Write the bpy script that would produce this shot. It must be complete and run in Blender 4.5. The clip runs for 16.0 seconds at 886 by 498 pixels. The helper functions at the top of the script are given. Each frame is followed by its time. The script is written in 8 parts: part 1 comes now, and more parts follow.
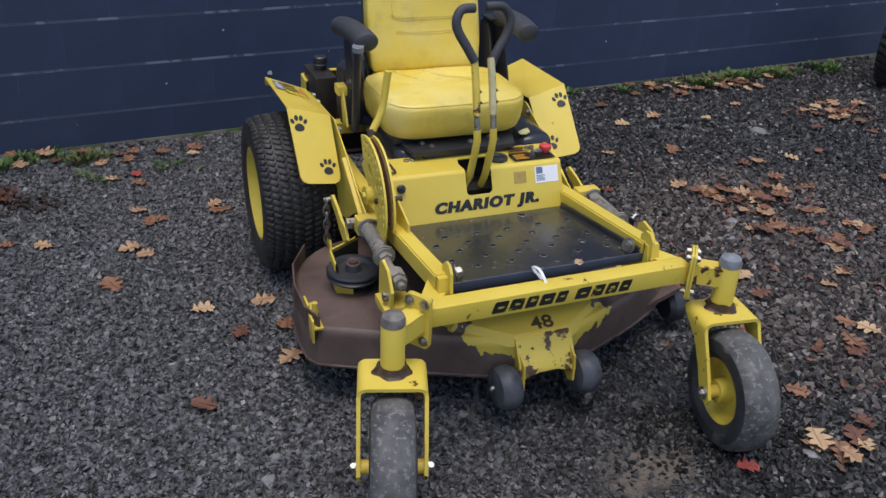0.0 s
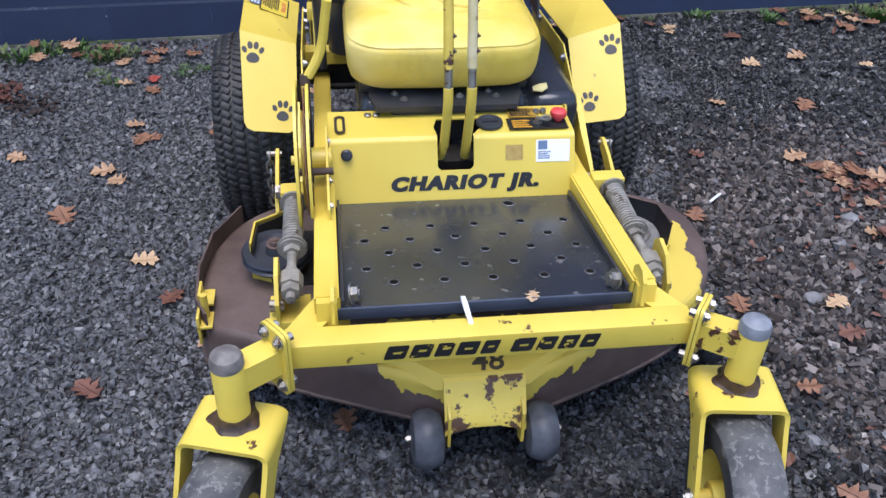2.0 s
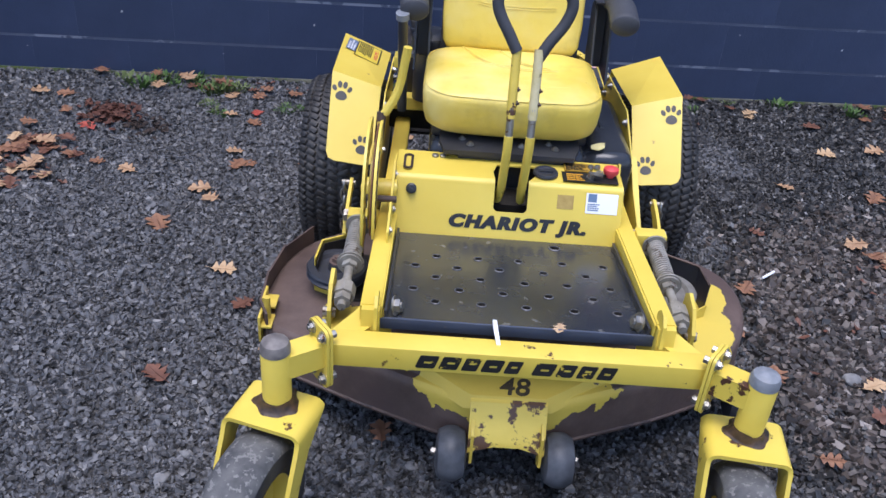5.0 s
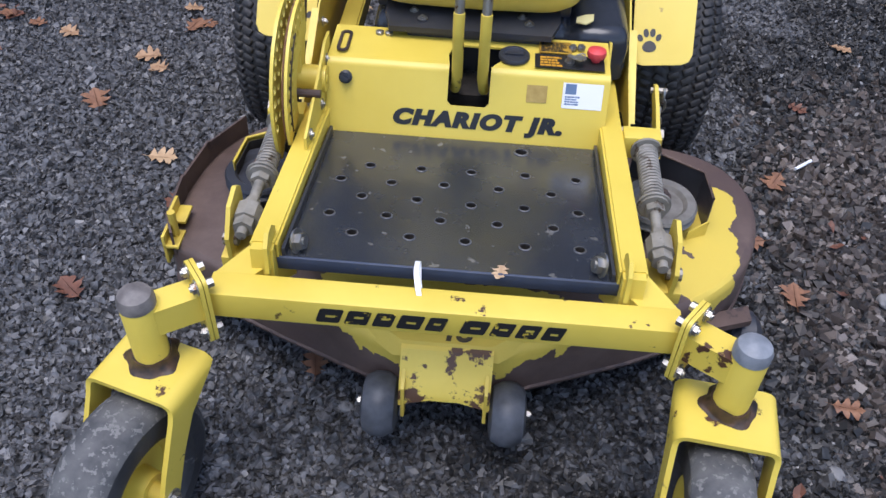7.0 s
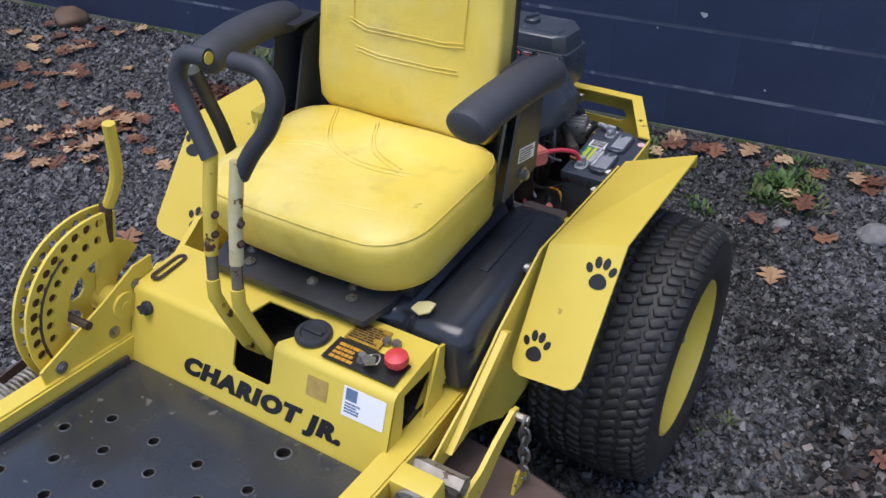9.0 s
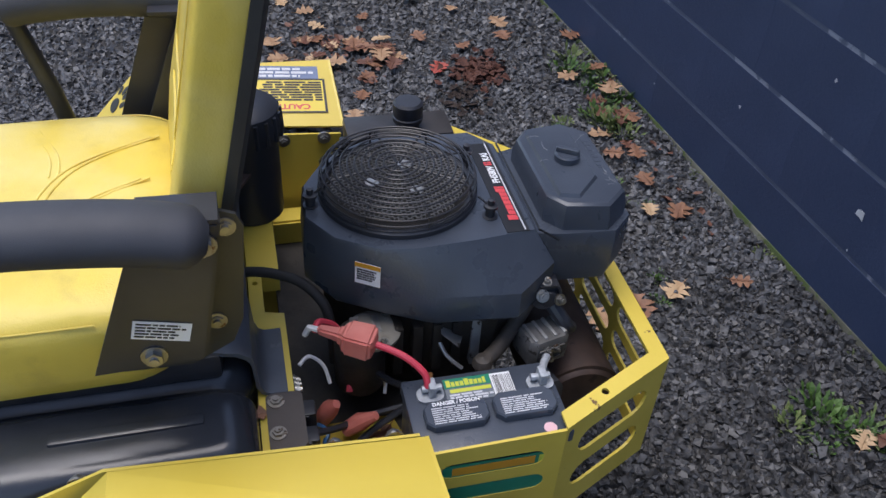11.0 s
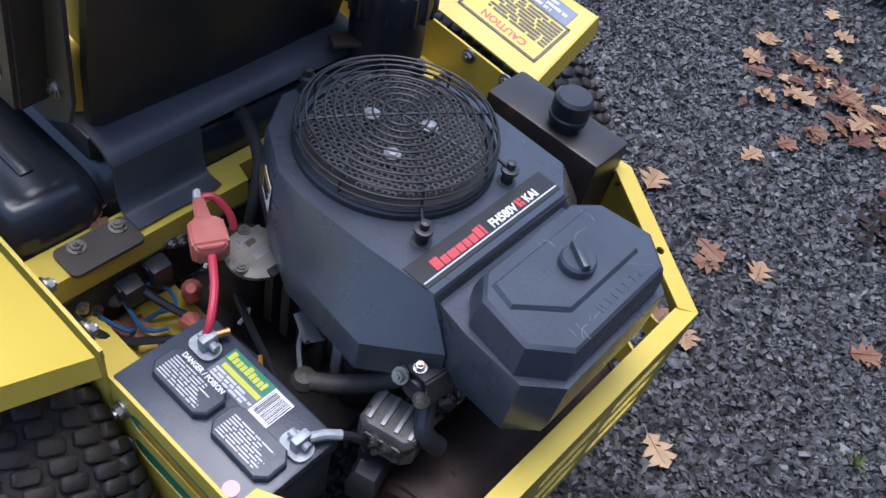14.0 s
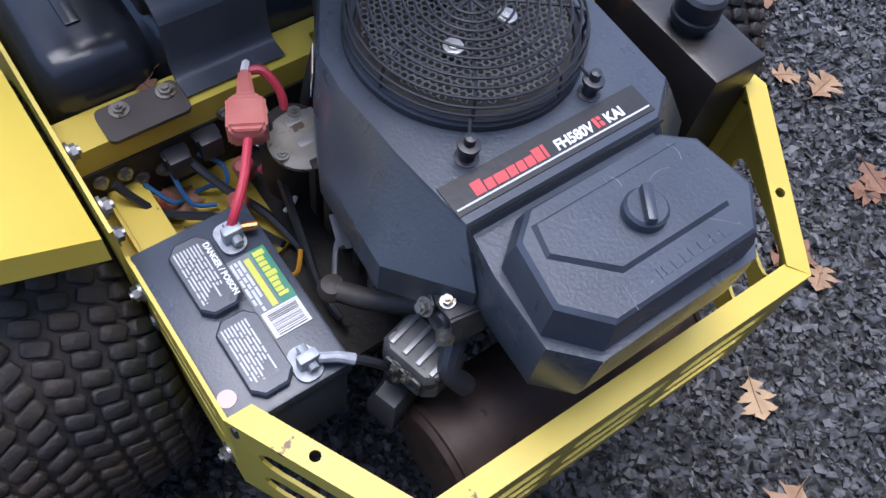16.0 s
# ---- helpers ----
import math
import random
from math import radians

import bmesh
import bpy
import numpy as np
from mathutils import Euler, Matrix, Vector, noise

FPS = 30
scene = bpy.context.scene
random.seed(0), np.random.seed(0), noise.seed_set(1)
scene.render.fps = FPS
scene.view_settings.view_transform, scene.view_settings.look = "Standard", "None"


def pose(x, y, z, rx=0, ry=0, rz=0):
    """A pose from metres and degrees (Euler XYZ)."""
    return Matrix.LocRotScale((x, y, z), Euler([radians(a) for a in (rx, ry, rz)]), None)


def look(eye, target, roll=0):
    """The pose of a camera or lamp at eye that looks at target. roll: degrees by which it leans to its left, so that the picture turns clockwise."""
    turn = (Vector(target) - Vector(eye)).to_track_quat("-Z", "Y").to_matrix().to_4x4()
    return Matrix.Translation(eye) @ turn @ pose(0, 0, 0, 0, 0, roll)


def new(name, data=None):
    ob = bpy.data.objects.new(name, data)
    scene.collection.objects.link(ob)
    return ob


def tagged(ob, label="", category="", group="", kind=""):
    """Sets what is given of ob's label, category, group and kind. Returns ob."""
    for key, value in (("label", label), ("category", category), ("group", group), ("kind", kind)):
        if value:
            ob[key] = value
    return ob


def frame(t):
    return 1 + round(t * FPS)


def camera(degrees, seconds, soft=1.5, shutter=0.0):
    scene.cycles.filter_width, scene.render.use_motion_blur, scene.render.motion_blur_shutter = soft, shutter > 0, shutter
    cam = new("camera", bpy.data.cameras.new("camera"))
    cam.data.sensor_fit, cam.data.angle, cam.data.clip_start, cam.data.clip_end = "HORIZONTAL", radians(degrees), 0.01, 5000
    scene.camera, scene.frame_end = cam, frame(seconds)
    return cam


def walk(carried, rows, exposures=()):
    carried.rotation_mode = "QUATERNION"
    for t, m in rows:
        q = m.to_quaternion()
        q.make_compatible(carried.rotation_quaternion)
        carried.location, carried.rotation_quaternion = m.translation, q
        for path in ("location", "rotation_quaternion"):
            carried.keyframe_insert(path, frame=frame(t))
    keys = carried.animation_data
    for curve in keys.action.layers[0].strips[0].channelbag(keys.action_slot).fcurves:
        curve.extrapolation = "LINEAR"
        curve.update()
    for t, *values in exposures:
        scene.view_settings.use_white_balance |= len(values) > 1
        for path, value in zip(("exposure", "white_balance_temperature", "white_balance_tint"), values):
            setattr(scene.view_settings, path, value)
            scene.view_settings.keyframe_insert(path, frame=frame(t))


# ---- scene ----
cam = camera(54.8, 16.0)
PATH = [
    (0, (-0.955, -2.756, 1.529), (-0.296, -1.132, 0.565), 2.7),
    (0.5, (-0.757, -2.686, 1.527), (-0.149, -1.045, 0.559), 2.2),
    (1, (-0.619, -2.539, 1.492), (-0.058, -0.889, 0.511), 2.9),
    (1.5, (-0.463, -2.329, 1.479), (0.064, -0.754, 0.364), 5.4),
    (2, (-0.259, -2.29, 1.463), (-0.024, -0.705, 0.266), 2.2),
    (2.5, (-0.112, -2.288, 1.442), (-0.098, -0.761, 0.151), -0.4),
    (3, (-0.133, -2.364, 1.451), (-0.141, -0.844, 0.151), 0.1),
    (3.2, (-0.166, -2.432, 1.467), (-0.185, -0.868, 0.221), 0.9),
    (5.3, (-0.188, -2.471, 1.49), (-0.149, -0.785, 0.415), 4.8),
    (5.5, (-0.186, -2.438, 1.466), (-0.14, -0.814, 0.3), 4.8),
    (6, (-0.162, -2.316, 1.401), (-0.129, -0.82, 0.074), 3.9),
    (6.5, (-0.04, -2.134, 1.386), (-0.07, -0.679, 0.014), 2.2),
    (7, (0.04, -2.074, 1.424), (-0.032, -0.637, 0.035), 2.6),
    (7.5, (0.155, -1.897, 1.425), (0.023, -0.421, 0.082), 6.0),
    (8, (0.351, -1.713, 1.46), (0.081, -0.132, 0.264), 4.9),
    (8.5, (0.679, -1.531, 1.467), (0.042, -0.057, 0.275), -0.6),
    (9, (0.826, -1.326, 1.455), (-0.048, 0.013, 0.254), -2.8),
    (9.5, (0.903, -1.019, 1.446), (-0.052, 0.271, 0.251), 2.9),
    (10, (1.019, -0.709, 1.398), (-0.186, 0.322, 0.178), 1.5),
    (10.2, (1.079, -0.58, 1.4), (-0.188, 0.357, 0.169), 1.5),
    (12.3, (0.673, 0.438, 1.299), (-0.698, 0.004, -0.091), 5.2),
    (12.5, (0.69, 0.462, 1.3), (-0.652, -0.017, -0.104), 5.0),
    (13, (0.773, 0.515, 1.302), (-0.541, -0.033, -0.102), 6.3),
    (13.5, (0.743, 0.527, 1.305), (-0.531, -0.099, -0.104), 7.6),
    (14, (0.544, 0.535, 1.279), (-0.615, -0.141, -0.205), 15.7),
    (14.5, (0.419, 0.519, 1.245), (-0.535, -0.192, -0.361), 16.0),
    (15, (0.38, 0.511, 1.231), (-0.418, -0.208, -0.456), 12.3),
    (15.5, (0.368, 0.515, 1.23), (-0.385, -0.189, -0.483), 12.1),
    (16, (0.376, 0.524, 1.233), (-0.347, -0.173, -0.497), 12.3),
]
walk(cam, [(t, look(e, a, r)) for t, e, a, r in PATH], [(0, 0.56, 6750, 13), (0.5, 0.51, 6750, 13), (1, 0.77, 6550, 13), (2, 1.14, 6100, 16), (5.5, 1.08, 6120, 18), (6.5, 1.19, 6100, 18), (7.5, 0.80, 6300, 15), (9, 0.79, 6450, 15), (10.2, 0.74, 6450, 14), (12.3, 1.00, 6400, 16), (13.4, 1.12, 6150, 17), (14.5, 1.17, 5940, 15), (16, 1.23, 5980, 16)])

# ---- world and light: a bright overcast sky ----
world = bpy.data.worlds.new("sky")
scene.world = world
world.use_nodes = True
wn = world.node_tree.nodes
wl = world.node_tree.links
bg = wn["Background"]
sky = wn.new("ShaderNodeTexSky")
sky.sky_type = "NISHITA"
sky.sun_disc = False
sky.sun_elevation = radians(80)
sky.sun_rotation = radians(205)
sky.dust_density = 1.5
sky.air_density = 1.0
wl.new(sky.outputs[0], bg.inputs[0])
bg.inputs[1].default_value = 0.13
sun = new("sun", bpy.data.lights.new("sun", "SUN"))
sun.data.energy = 1.35
sun.data.angle = radians(40)
sun.data.color = (1.0, 0.985, 0.96)
sun.matrix_world = look((-0.4, -0.8, 5.0), (0, 0, 0))


# ---- materials ----
def nodes_of(name):
    m = bpy.data.materials.new(name)
    m.use_nodes = True
    nt = m.node_tree
    return m, nt.nodes, nt.links, nt.nodes["Principled BSDF"]


def ramp(n, l, src, stops):
    r = n.new("ShaderNodeValToRGB")
    r.color_ramp.elements[0].position, r.color_ramp.elements[0].color = stops[0][0], (*stops[0][1], 1)
    r.color_ramp.elements[1].position, r.color_ramp.elements[1].color = stops[-1][0], (*stops[-1][1], 1)
    for p, c in stops[1:-1]:
        e = r.color_ramp.elements.new(p)
        e.color = (*c, 1)
    l.new(src, r.inputs[0])
    return r.outputs[0]


def noise_tex(n, l, scale, detail=4.0, rough=0.55, coord="Object", offset=0.0):
    tc = n.new("ShaderNodeTexCoord")
    t = n.new("ShaderNodeTexNoise")
    t.inputs["Scale"].default_value = scale
    t.inputs["Detail"].default_value = detail
    t.inputs["Roughness"].default_value = rough
    if offset:
        mp = n.new("ShaderNodeMapping")
        mp.inputs["Location"].default_value = (offset, offset * 1.7, -offset)
        l.new(tc.outputs[coord], mp.inputs[0])
        l.new(mp.outputs[0], t.inputs["Vector"])
    else:
        l.new(tc.outputs[coord], t.inputs["Vector"])
    return t.outputs["Fac"]


def mixc(n, l, fac, a, b, mode="MIX"):
    m = n.new("ShaderNodeMix")
    m.data_type = "RGBA"
    m.blend_type = mode
    for k, v in ((0, fac), (6, a), (7, b)):
        if hasattr(v, "is_linked"):
            l.new(v, m.inputs[k])
        else:
            m.inputs[k].default_value = v if k == 0 else (*v, 1)
    return m.outputs[2]


def bump(n, l, bsdf, height, strength, dist):
    b = n.new("ShaderNodeBump")
    b.inputs["Strength"].default_value = strength
    b.inputs["Distance"].default_value = dist
    l.new(height, b.inputs["Height"])
    l.new(b.outputs[0], bsdf.inputs["Normal"])


def surface(name, dark, light, rough=0.5, metal=0.0, scale=8.0, fine=120.0, relief=0.0006, wear=None, wear_at=0.62, wear_scale=14.0, rough_vary=0.12, spec=0.5, coat=0.0):
    """Two tones by a coarse noise, a fine grain bump, worn or stained spots of their own colour."""
    m, n, l, b = nodes_of(name)
    a = noise_tex(n, l, scale)
    g = noise_tex(n, l, fine, 3.0)
    col = ramp(n, l, a, [(0.32, dark), (0.68, light)])
    if wear:
        w = noise_tex(n, l, wear_scale, 6.0, 0.62, offset=3.1)
        f = ramp(n, l, w, [(wear_at, (0, 0, 0)), (wear_at + 0.025, (1, 1, 1))])
        col = mixc(n, l, f, col, wear)
    l.new(col, b.inputs["Base Color"])
    rr = n.new("ShaderNodeMapRange")
    rr.inputs["To Min"].default_value = max(rough - rough_vary, 0.03)
    rr.inputs["To Max"].default_value = min(rough + rough_vary, 1.0)
    l.new(noise_tex(n, l, scale * 2.7, offset=7.7), rr.inputs["Value"])
    l.new(rr.outputs[0], b.inputs["Roughness"])
    b.inputs["Metallic"].default_value = metal
    b.inputs["Specular IOR Level"].default_value = spec
    b.inputs["Coat Weight"].default_value = coat
    bump(n, l, b, g, 0.5, relief)
    return m


RUST = (0.075, 0.032, 0.018)
yellow = surface("yellow_paint", (0.655, 0.490, 0.066), (0.725, 0.560, 0.090), 0.40, scale=5, relief=0.0002, wear=(0.42, 0.28, 0.06), wear_at=0.70, wear_scale=22)
yellow_chipped = surface("chipped_yellow_paint", (0.65, 0.485, 0.064), (0.725, 0.556, 0.088), 0.42, scale=6, relief=0.0004, wear=RUST, wear_at=0.622, wear_scale=16)
guard_paint = surface("scratched_guard_paint", (0.63, 0.47, 0.062), (0.715, 0.55, 0.088), 0.42, scale=7, relief=0.0004, wear=(0.16, 0.085, 0.035), wear_at=0.665, wear_scale=30)
yellow_worn = surface("worn_yellow_paint", (0.68, 0.51, 0.08), (0.78, 0.60, 0.105), 0.45, scale=9, relief=0.0005, wear=(0.10, 0.050, 0.028), wear_at=0.575, wear_scale=15)
yellow_grimy = surface("grimy_yellow_paint", (0.50, 0.36, 0.05), (0.74, 0.56, 0.085), 0.5, scale=11, relief=0.0005, wear=(0.05, 0.032, 0.02), wear_at=0.615, wear_scale=18)


def vinyl_material():
    """Seat vinyl: grain, soft wrinkles, pale rubbed areas and brownish dirt."""
    m, n, l, b = nodes_of("yellow_vinyl")
    col = ramp(n, l, noise_tex(n, l, 4.5, 5.0, 0.6), [(0.32, (0.69, 0.515, 0.075)), (0.68, (0.80, 0.625, 0.11))])
    rub = ramp(n, l, noise_tex(n, l, 6, 4.0, 0.55, offset=2.0), [(0.46, (0, 0, 0)), (0.72, (0.55, 0.55, 0.55))])
    col = mixc(n, l, rub, col, (0.80, 0.70, 0.30))
    dirt = ramp(n, l, noise_tex(n, l, 14, 5.0, 0.6, offset=6.0), [(0.56, (0, 0, 0)), (0.76, (0.40, 0.40, 0.40))])
    col = mixc(n, l, dirt, col, (0.42, 0.30, 0.07))
    l.new(col, b.inputs["Base Color"])
    rr = n.new("ShaderNodeMapRange")
    rr.inputs["To Min"].default_value = 0.28
    rr.inputs["To Max"].default_value = 0.46
    l.new(noise_tex(n, l, 12, offset=7.7), rr.inputs["Value"])
    l.new(rr.outputs[0], b.inputs["Roughness"])
    h = n.new("ShaderNodeMath")
    h.operation = "MULTIPLY_ADD"
    h.inputs[1].default_value = 6.0
    l.new(noise_tex(n, l, 16, 3.0, 0.5, offset=1.0), h.inputs[0])
    l.new(noise_tex(n, l, 420, 3.0), h.inputs[2])
    bump(n, l, b, h.outputs[0], 0.5, 0.0009)
    return m


vinyl = vinyl_material()
black_plastic = surface("black_moulded_plastic", (0.022, 0.024, 0.030), (0.036, 0.039, 0.048), 0.38, fine=700, relief=0.0003, wear=(0.06, 0.062, 0.068), wear_at=0.72, wear_scale=30)
hood_plastic = surface("weathered_black_hood", (0.041, 0.050, 0.067), (0.062, 0.075, 0.098), 0.30, fine=300, relief=0.0006, wear=(0.07, 0.075, 0.085), wear_at=0.735, wear_scale=26)
black_metal = surface("black_painted_steel", (0.020, 0.021, 0.026), (0.040, 0.042, 0.050), 0.38, fine=300, relief=0.0003, wear=(0.05, 0.035, 0.025), wear_at=0.68, wear_scale=18)
seat_back_black = surface("black_seat_shell", (0.032, 0.032, 0.029), (0.048, 0.048, 0.043), 0.42, fine=240, relief=0.0005)
rubber = surface("weathered_rubber", (0.014, 0.014, 0.015), (0.035, 0.034, 0.034), 0.72, scale=14, fine=160, relief=0.0008, wear=(0.10, 0.088, 0.072), wear_at=0.66, wear_scale=9)
# black sheet steel, base colour raised to stand in for blocked skylight
skylit_sheet = surface("skylit_black_sheet", (0.060, 0.066, 0.076), (0.100, 0.108, 0.122), 0.34, scale=9, fine=300, relief=0.0003, wear=(0.10, 0.105, 0.115), wear_at=0.66, wear_scale=14)
tank_plastic = surface("faded_tank_plastic", (0.021, 0.024, 0.030), (0.036, 0.041, 0.050), 0.20, scale=6, fine=500, relief=0.0003)
rubber_grey = surface("dusty_caster_rubber", (0.050, 0.051, 0.053), (0.125, 0.123, 0.118), 0.72, scale=22, fine=150, relief=0.0016, wear=(0.17, 0.166, 0.157), wear_at=0.56, wear_scale=85)
foam = surface("grey_foam_grip", (0.034, 0.036, 0.043), (0.052, 0.055, 0.064), 0.62, fine=900, relief=0.0004)
steel = surface("dull_steel", (0.24, 0.235, 0.22), (0.42, 0.41, 0.39), 0.38, 0.9, scale=30, wear=(0.16, 0.09, 0.05), wear_at=0.62, wear_scale=60)
lead_bright = surface("bright_zinc", (0.48, 0.48, 0.47), (0.66, 0.66, 0.64), 0.35, 0.6, scale=60)
dusty_steel = surface("dust_caked_steel", (0.20, 0.185, 0.155), (0.34, 0.32, 0.275), 0.6, 0.25, scale=26, wear=(0.11, 0.085, 0.06), wear_at=0.60, wear_scale=40)
zinc = surface("dusty_zinc_rod", (0.22, 0.20, 0.17), (0.40, 0.37, 0.32), 0.5, 0.6, scale=40, wear=(0.10, 0.07, 0.045), wear_at=0.58, wear_scale=50)
rust = surface("rusty_deck_steel", (0.055, 0.034, 0.028), (0.115, 0.075, 0.06), 0.6, scale=7, fine=90, relief=0.0012, wear=(0.045, 0.03, 0.028), wear_at=0.56, wear_scale=12)
muffler_rust = surface("rusted_muffler_steel", (0.032, 0.021, 0.018), (0.085, 0.054, 0.042), 0.58, 0.2, scale=16, fine=160, relief=0.0008, wear=(0.03, 0.02, 0.018), wear_at=0.6, wear_scale=20)
# oily dirt; also the dark put in for shade in console and plate holes
grime_and_shade = surface("oily_black_grime_and_shade", (0.010, 0.009, 0.008), (0.032, 0.026, 0.020), 0.6, scale=25, fine=120, relief=0.002)
red_plastic = surface("faded_red_plastic", (0.58, 0.15, 0.12), (0.68, 0.23, 0.18), 0.5, scale=20)
red_knob = surface("red_knob_plastic", (0.60, 0.045, 0.05), (0.70, 0.08, 0.08), 0.45, scale=20)
red_wire = surface("red_cable_sheath", (0.58, 0.045, 0.075), (0.68, 0.08, 0.11), 0.42)
white_paint = surface("white_label_paper", (0.78, 0.79, 0.80), (0.86, 0.86, 0.86), 0.45)
ink = surface("black_vinyl_ink", (0.010, 0.010, 0.011), (0.018, 0.018, 0.018), 0.4)
grey_ink = surface("grey_label_ink", (0.10, 0.16, 0.26), (0.14, 0.21, 0.33), 0.5)
pale_ink = surface("pale_print", (0.55, 0.56, 0.58), (0.72, 0.73, 0.75), 0.5)
red_ink = surface("red_print", (0.60, 0.05, 0.06), (0.70, 0.09, 0.09), 0.45)
green_ink = surface("green_print", (0.01, 0.19, 0.11), (0.02, 0.27, 0.15), 0.4)
lime_ink = surface("yellow_green_print", (0.55, 0.58, 0.05), (0.68, 0.70, 0.10), 0.4)
orange_ink = surface("orange_print", (0.58, 0.27, 0.02), (0.68, 0.34, 0.03), 0.4)
grey_plastic = surface("grey_plastic", (0.15, 0.165, 0.185), (0.26, 0.275, 0.295), 0.5, scale=40)
alloy = surface("cast_alloy", (0.26, 0.26, 0.255), (0.42, 0.42, 0.41), 0.45, 0.5, scale=25, wear=(0.06, 0.05, 0.04), wear_at=0.6, wear_scale=30)
lead = surface("corroded_lead", (0.25, 0.27, 0.29), (0.50, 0.53, 0.56), 0.5, 0.3, scale=60)
ivory = surface("yellowed_plastic_cap", (0.58, 0.52, 0.24), (0.70, 0.64, 0.34), 0.5)
zip_white = surface("white_nylon", (0.75, 0.75, 0.74), (0.82, 0.82, 0.82), 0.35)
wire_blue = surface("blue_wire", (0.03, 0.13, 0.32), (0.05, 0.19, 0.4), 0.4)
copper = surface("copper_terminal", (0.45, 0.2, 0.08), (0.6, 0.3, 0.12), 0.35, 0.8)
tan_leaf = surface("tan_leaf", (0.27, 0.150, 0.078), (0.42, 0.265, 0.150), 0.7, scale=30, fine=200)
pale_leaf = surface("pale_leaf", (0.40, 0.255, 0.135), (0.52, 0.36, 0.21), 0.7, scale=30, fine=200)
rust_leaf = surface("rust_brown_leaf", (0.16, 0.072, 0.040), (0.27, 0.132, 0.070), 0.6, scale=30, fine=200)
dark_leaf = surface("dark_brown_leaf", (0.10, 0.042, 0.026), (0.17, 0.07, 0.042), 0.6, scale=30, fine=200)
red_leaf = surface("red_leaf", (0.30, 0.04, 0.03), (0.40, 0.09, 0.06), 0.6, scale=30, fine=200)
grass_green = surface("weed_green", (0.035, 0.085, 0.015), (0.085, 0.16, 0.03), 0.6, scale=40, fine=200)
moss_green = surface("moss_green", (0.07, 0.11, 0.03), (0.16, 0.19, 0.07), 0.9, scale=40, fine=200)
rock_pale = surface("pale_stone", (0.13, 0.13, 0.13), (0.27, 0.265, 0.26), 0.8, scale=20, fine=100, relief=0.002)
green_plastic = surface("green_painted_sheet", (0.008, 0.075, 0.03), (0.012, 0.10, 0.045), 0.45)
white_rim = surface("white_painted_rim", (0.55, 0.58, 0.62), (0.68, 0.70, 0.73), 0.45)


# ---- mesh helpers ----
def box(bm, x0, x1, y0, y1, z0, z1, bev=0.0, m=None):
    g = bmesh.ops.create_cube(bm, size=1.0)
    vs = g["verts"]
    bmesh.ops.transform(bm, matrix=Matrix.Translation(((x0 + x1) / 2, (y0 + y1) / 2, (z0 + z1) / 2)) @ Matrix.Diagonal((x1 - x0, y1 - y0, z1 - z0, 1)), verts=vs)
    if bev > 0:
        es = list({e for v in vs for e in v.link_edges})
        r = bmesh.ops.bevel(bm, geom=es, offset=bev, segments=2, affect="EDGES", profile=0.6)
        vs = list({v for f in r["faces"] for v in f.verts} | {v for v in vs if v.is_valid})
    if m is not None:
        bmesh.ops.transform(bm, matrix=m, verts=vs)
    return vs


def frame_along(p, q):
    d = Vector(q) - Vector(p)
    return Matrix.Translation(p) @ d.to_track_quat("Z", "Y").to_matrix().to_4x4(), d.length


def rod(bm, p, q, r, seg=14, r2=None, cap=True):
    m, n = frame_along(p, q)
    bmesh.ops.create_cone(bm, cap_ends=cap, segments=seg, radius1=r, radius2=r if r2 is None else r2, depth=n, matrix=m @ Matrix.Translation((0, 0, n / 2)))


def lathe(bm, profile, seg=32, m=None, cap=True):
    """Turn (radius, height) pairs round z."""
    rings = []
    for r, z in profile:
        rings.append([bm.verts.new((r * math.cos(2 * math.pi * k / seg), r * math.sin(2 * math.pi * k / seg), z)) for k in range(seg)])
    fs = []
    for a, b in zip(rings[:-1], rings[1:]):
        for k in range(seg):
            fs.append(bm.faces.new((a[k], a[(k + 1) % seg], b[(k + 1) % seg], b[k])))
    for ring, flip in ((rings[0], True), (rings[-1], False)):
        if cap and (ring[0].co.xy).length > 1e-5:
            fs.append(bm.faces.new(ring[::-1] if flip else ring))
    vs = [v for ring in rings for v in ring]
    if m is not None:
        bmesh.ops.transform(bm, matrix=m, verts=vs)
    return vs


def smooth_line(pts, n=8, closed=False):
    """Catmull-Rom through points."""
    P = [Vector(p) for p in pts]
    out = []
    k = len(P)
    last = k if closed else k - 1
    for i in range(last):
        a = P[(i - 1) % k] if closed or i > 0 else P[0]
        b, c = P[i], P[(i + 1) % k]
        d = P[(i + 2) % k] if closed or i + 2 < k else P[-1]
        for s in range(n):
            t = s / n
            out.append(0.5 * ((2 * b) + (c - a) * t + (2 * a - 5 * b + 4 * c - d) * t * t + (3 * b - a - 3 * c + d) * t ** 3))
    if not closed:
        out.append(P[-1])
    return out


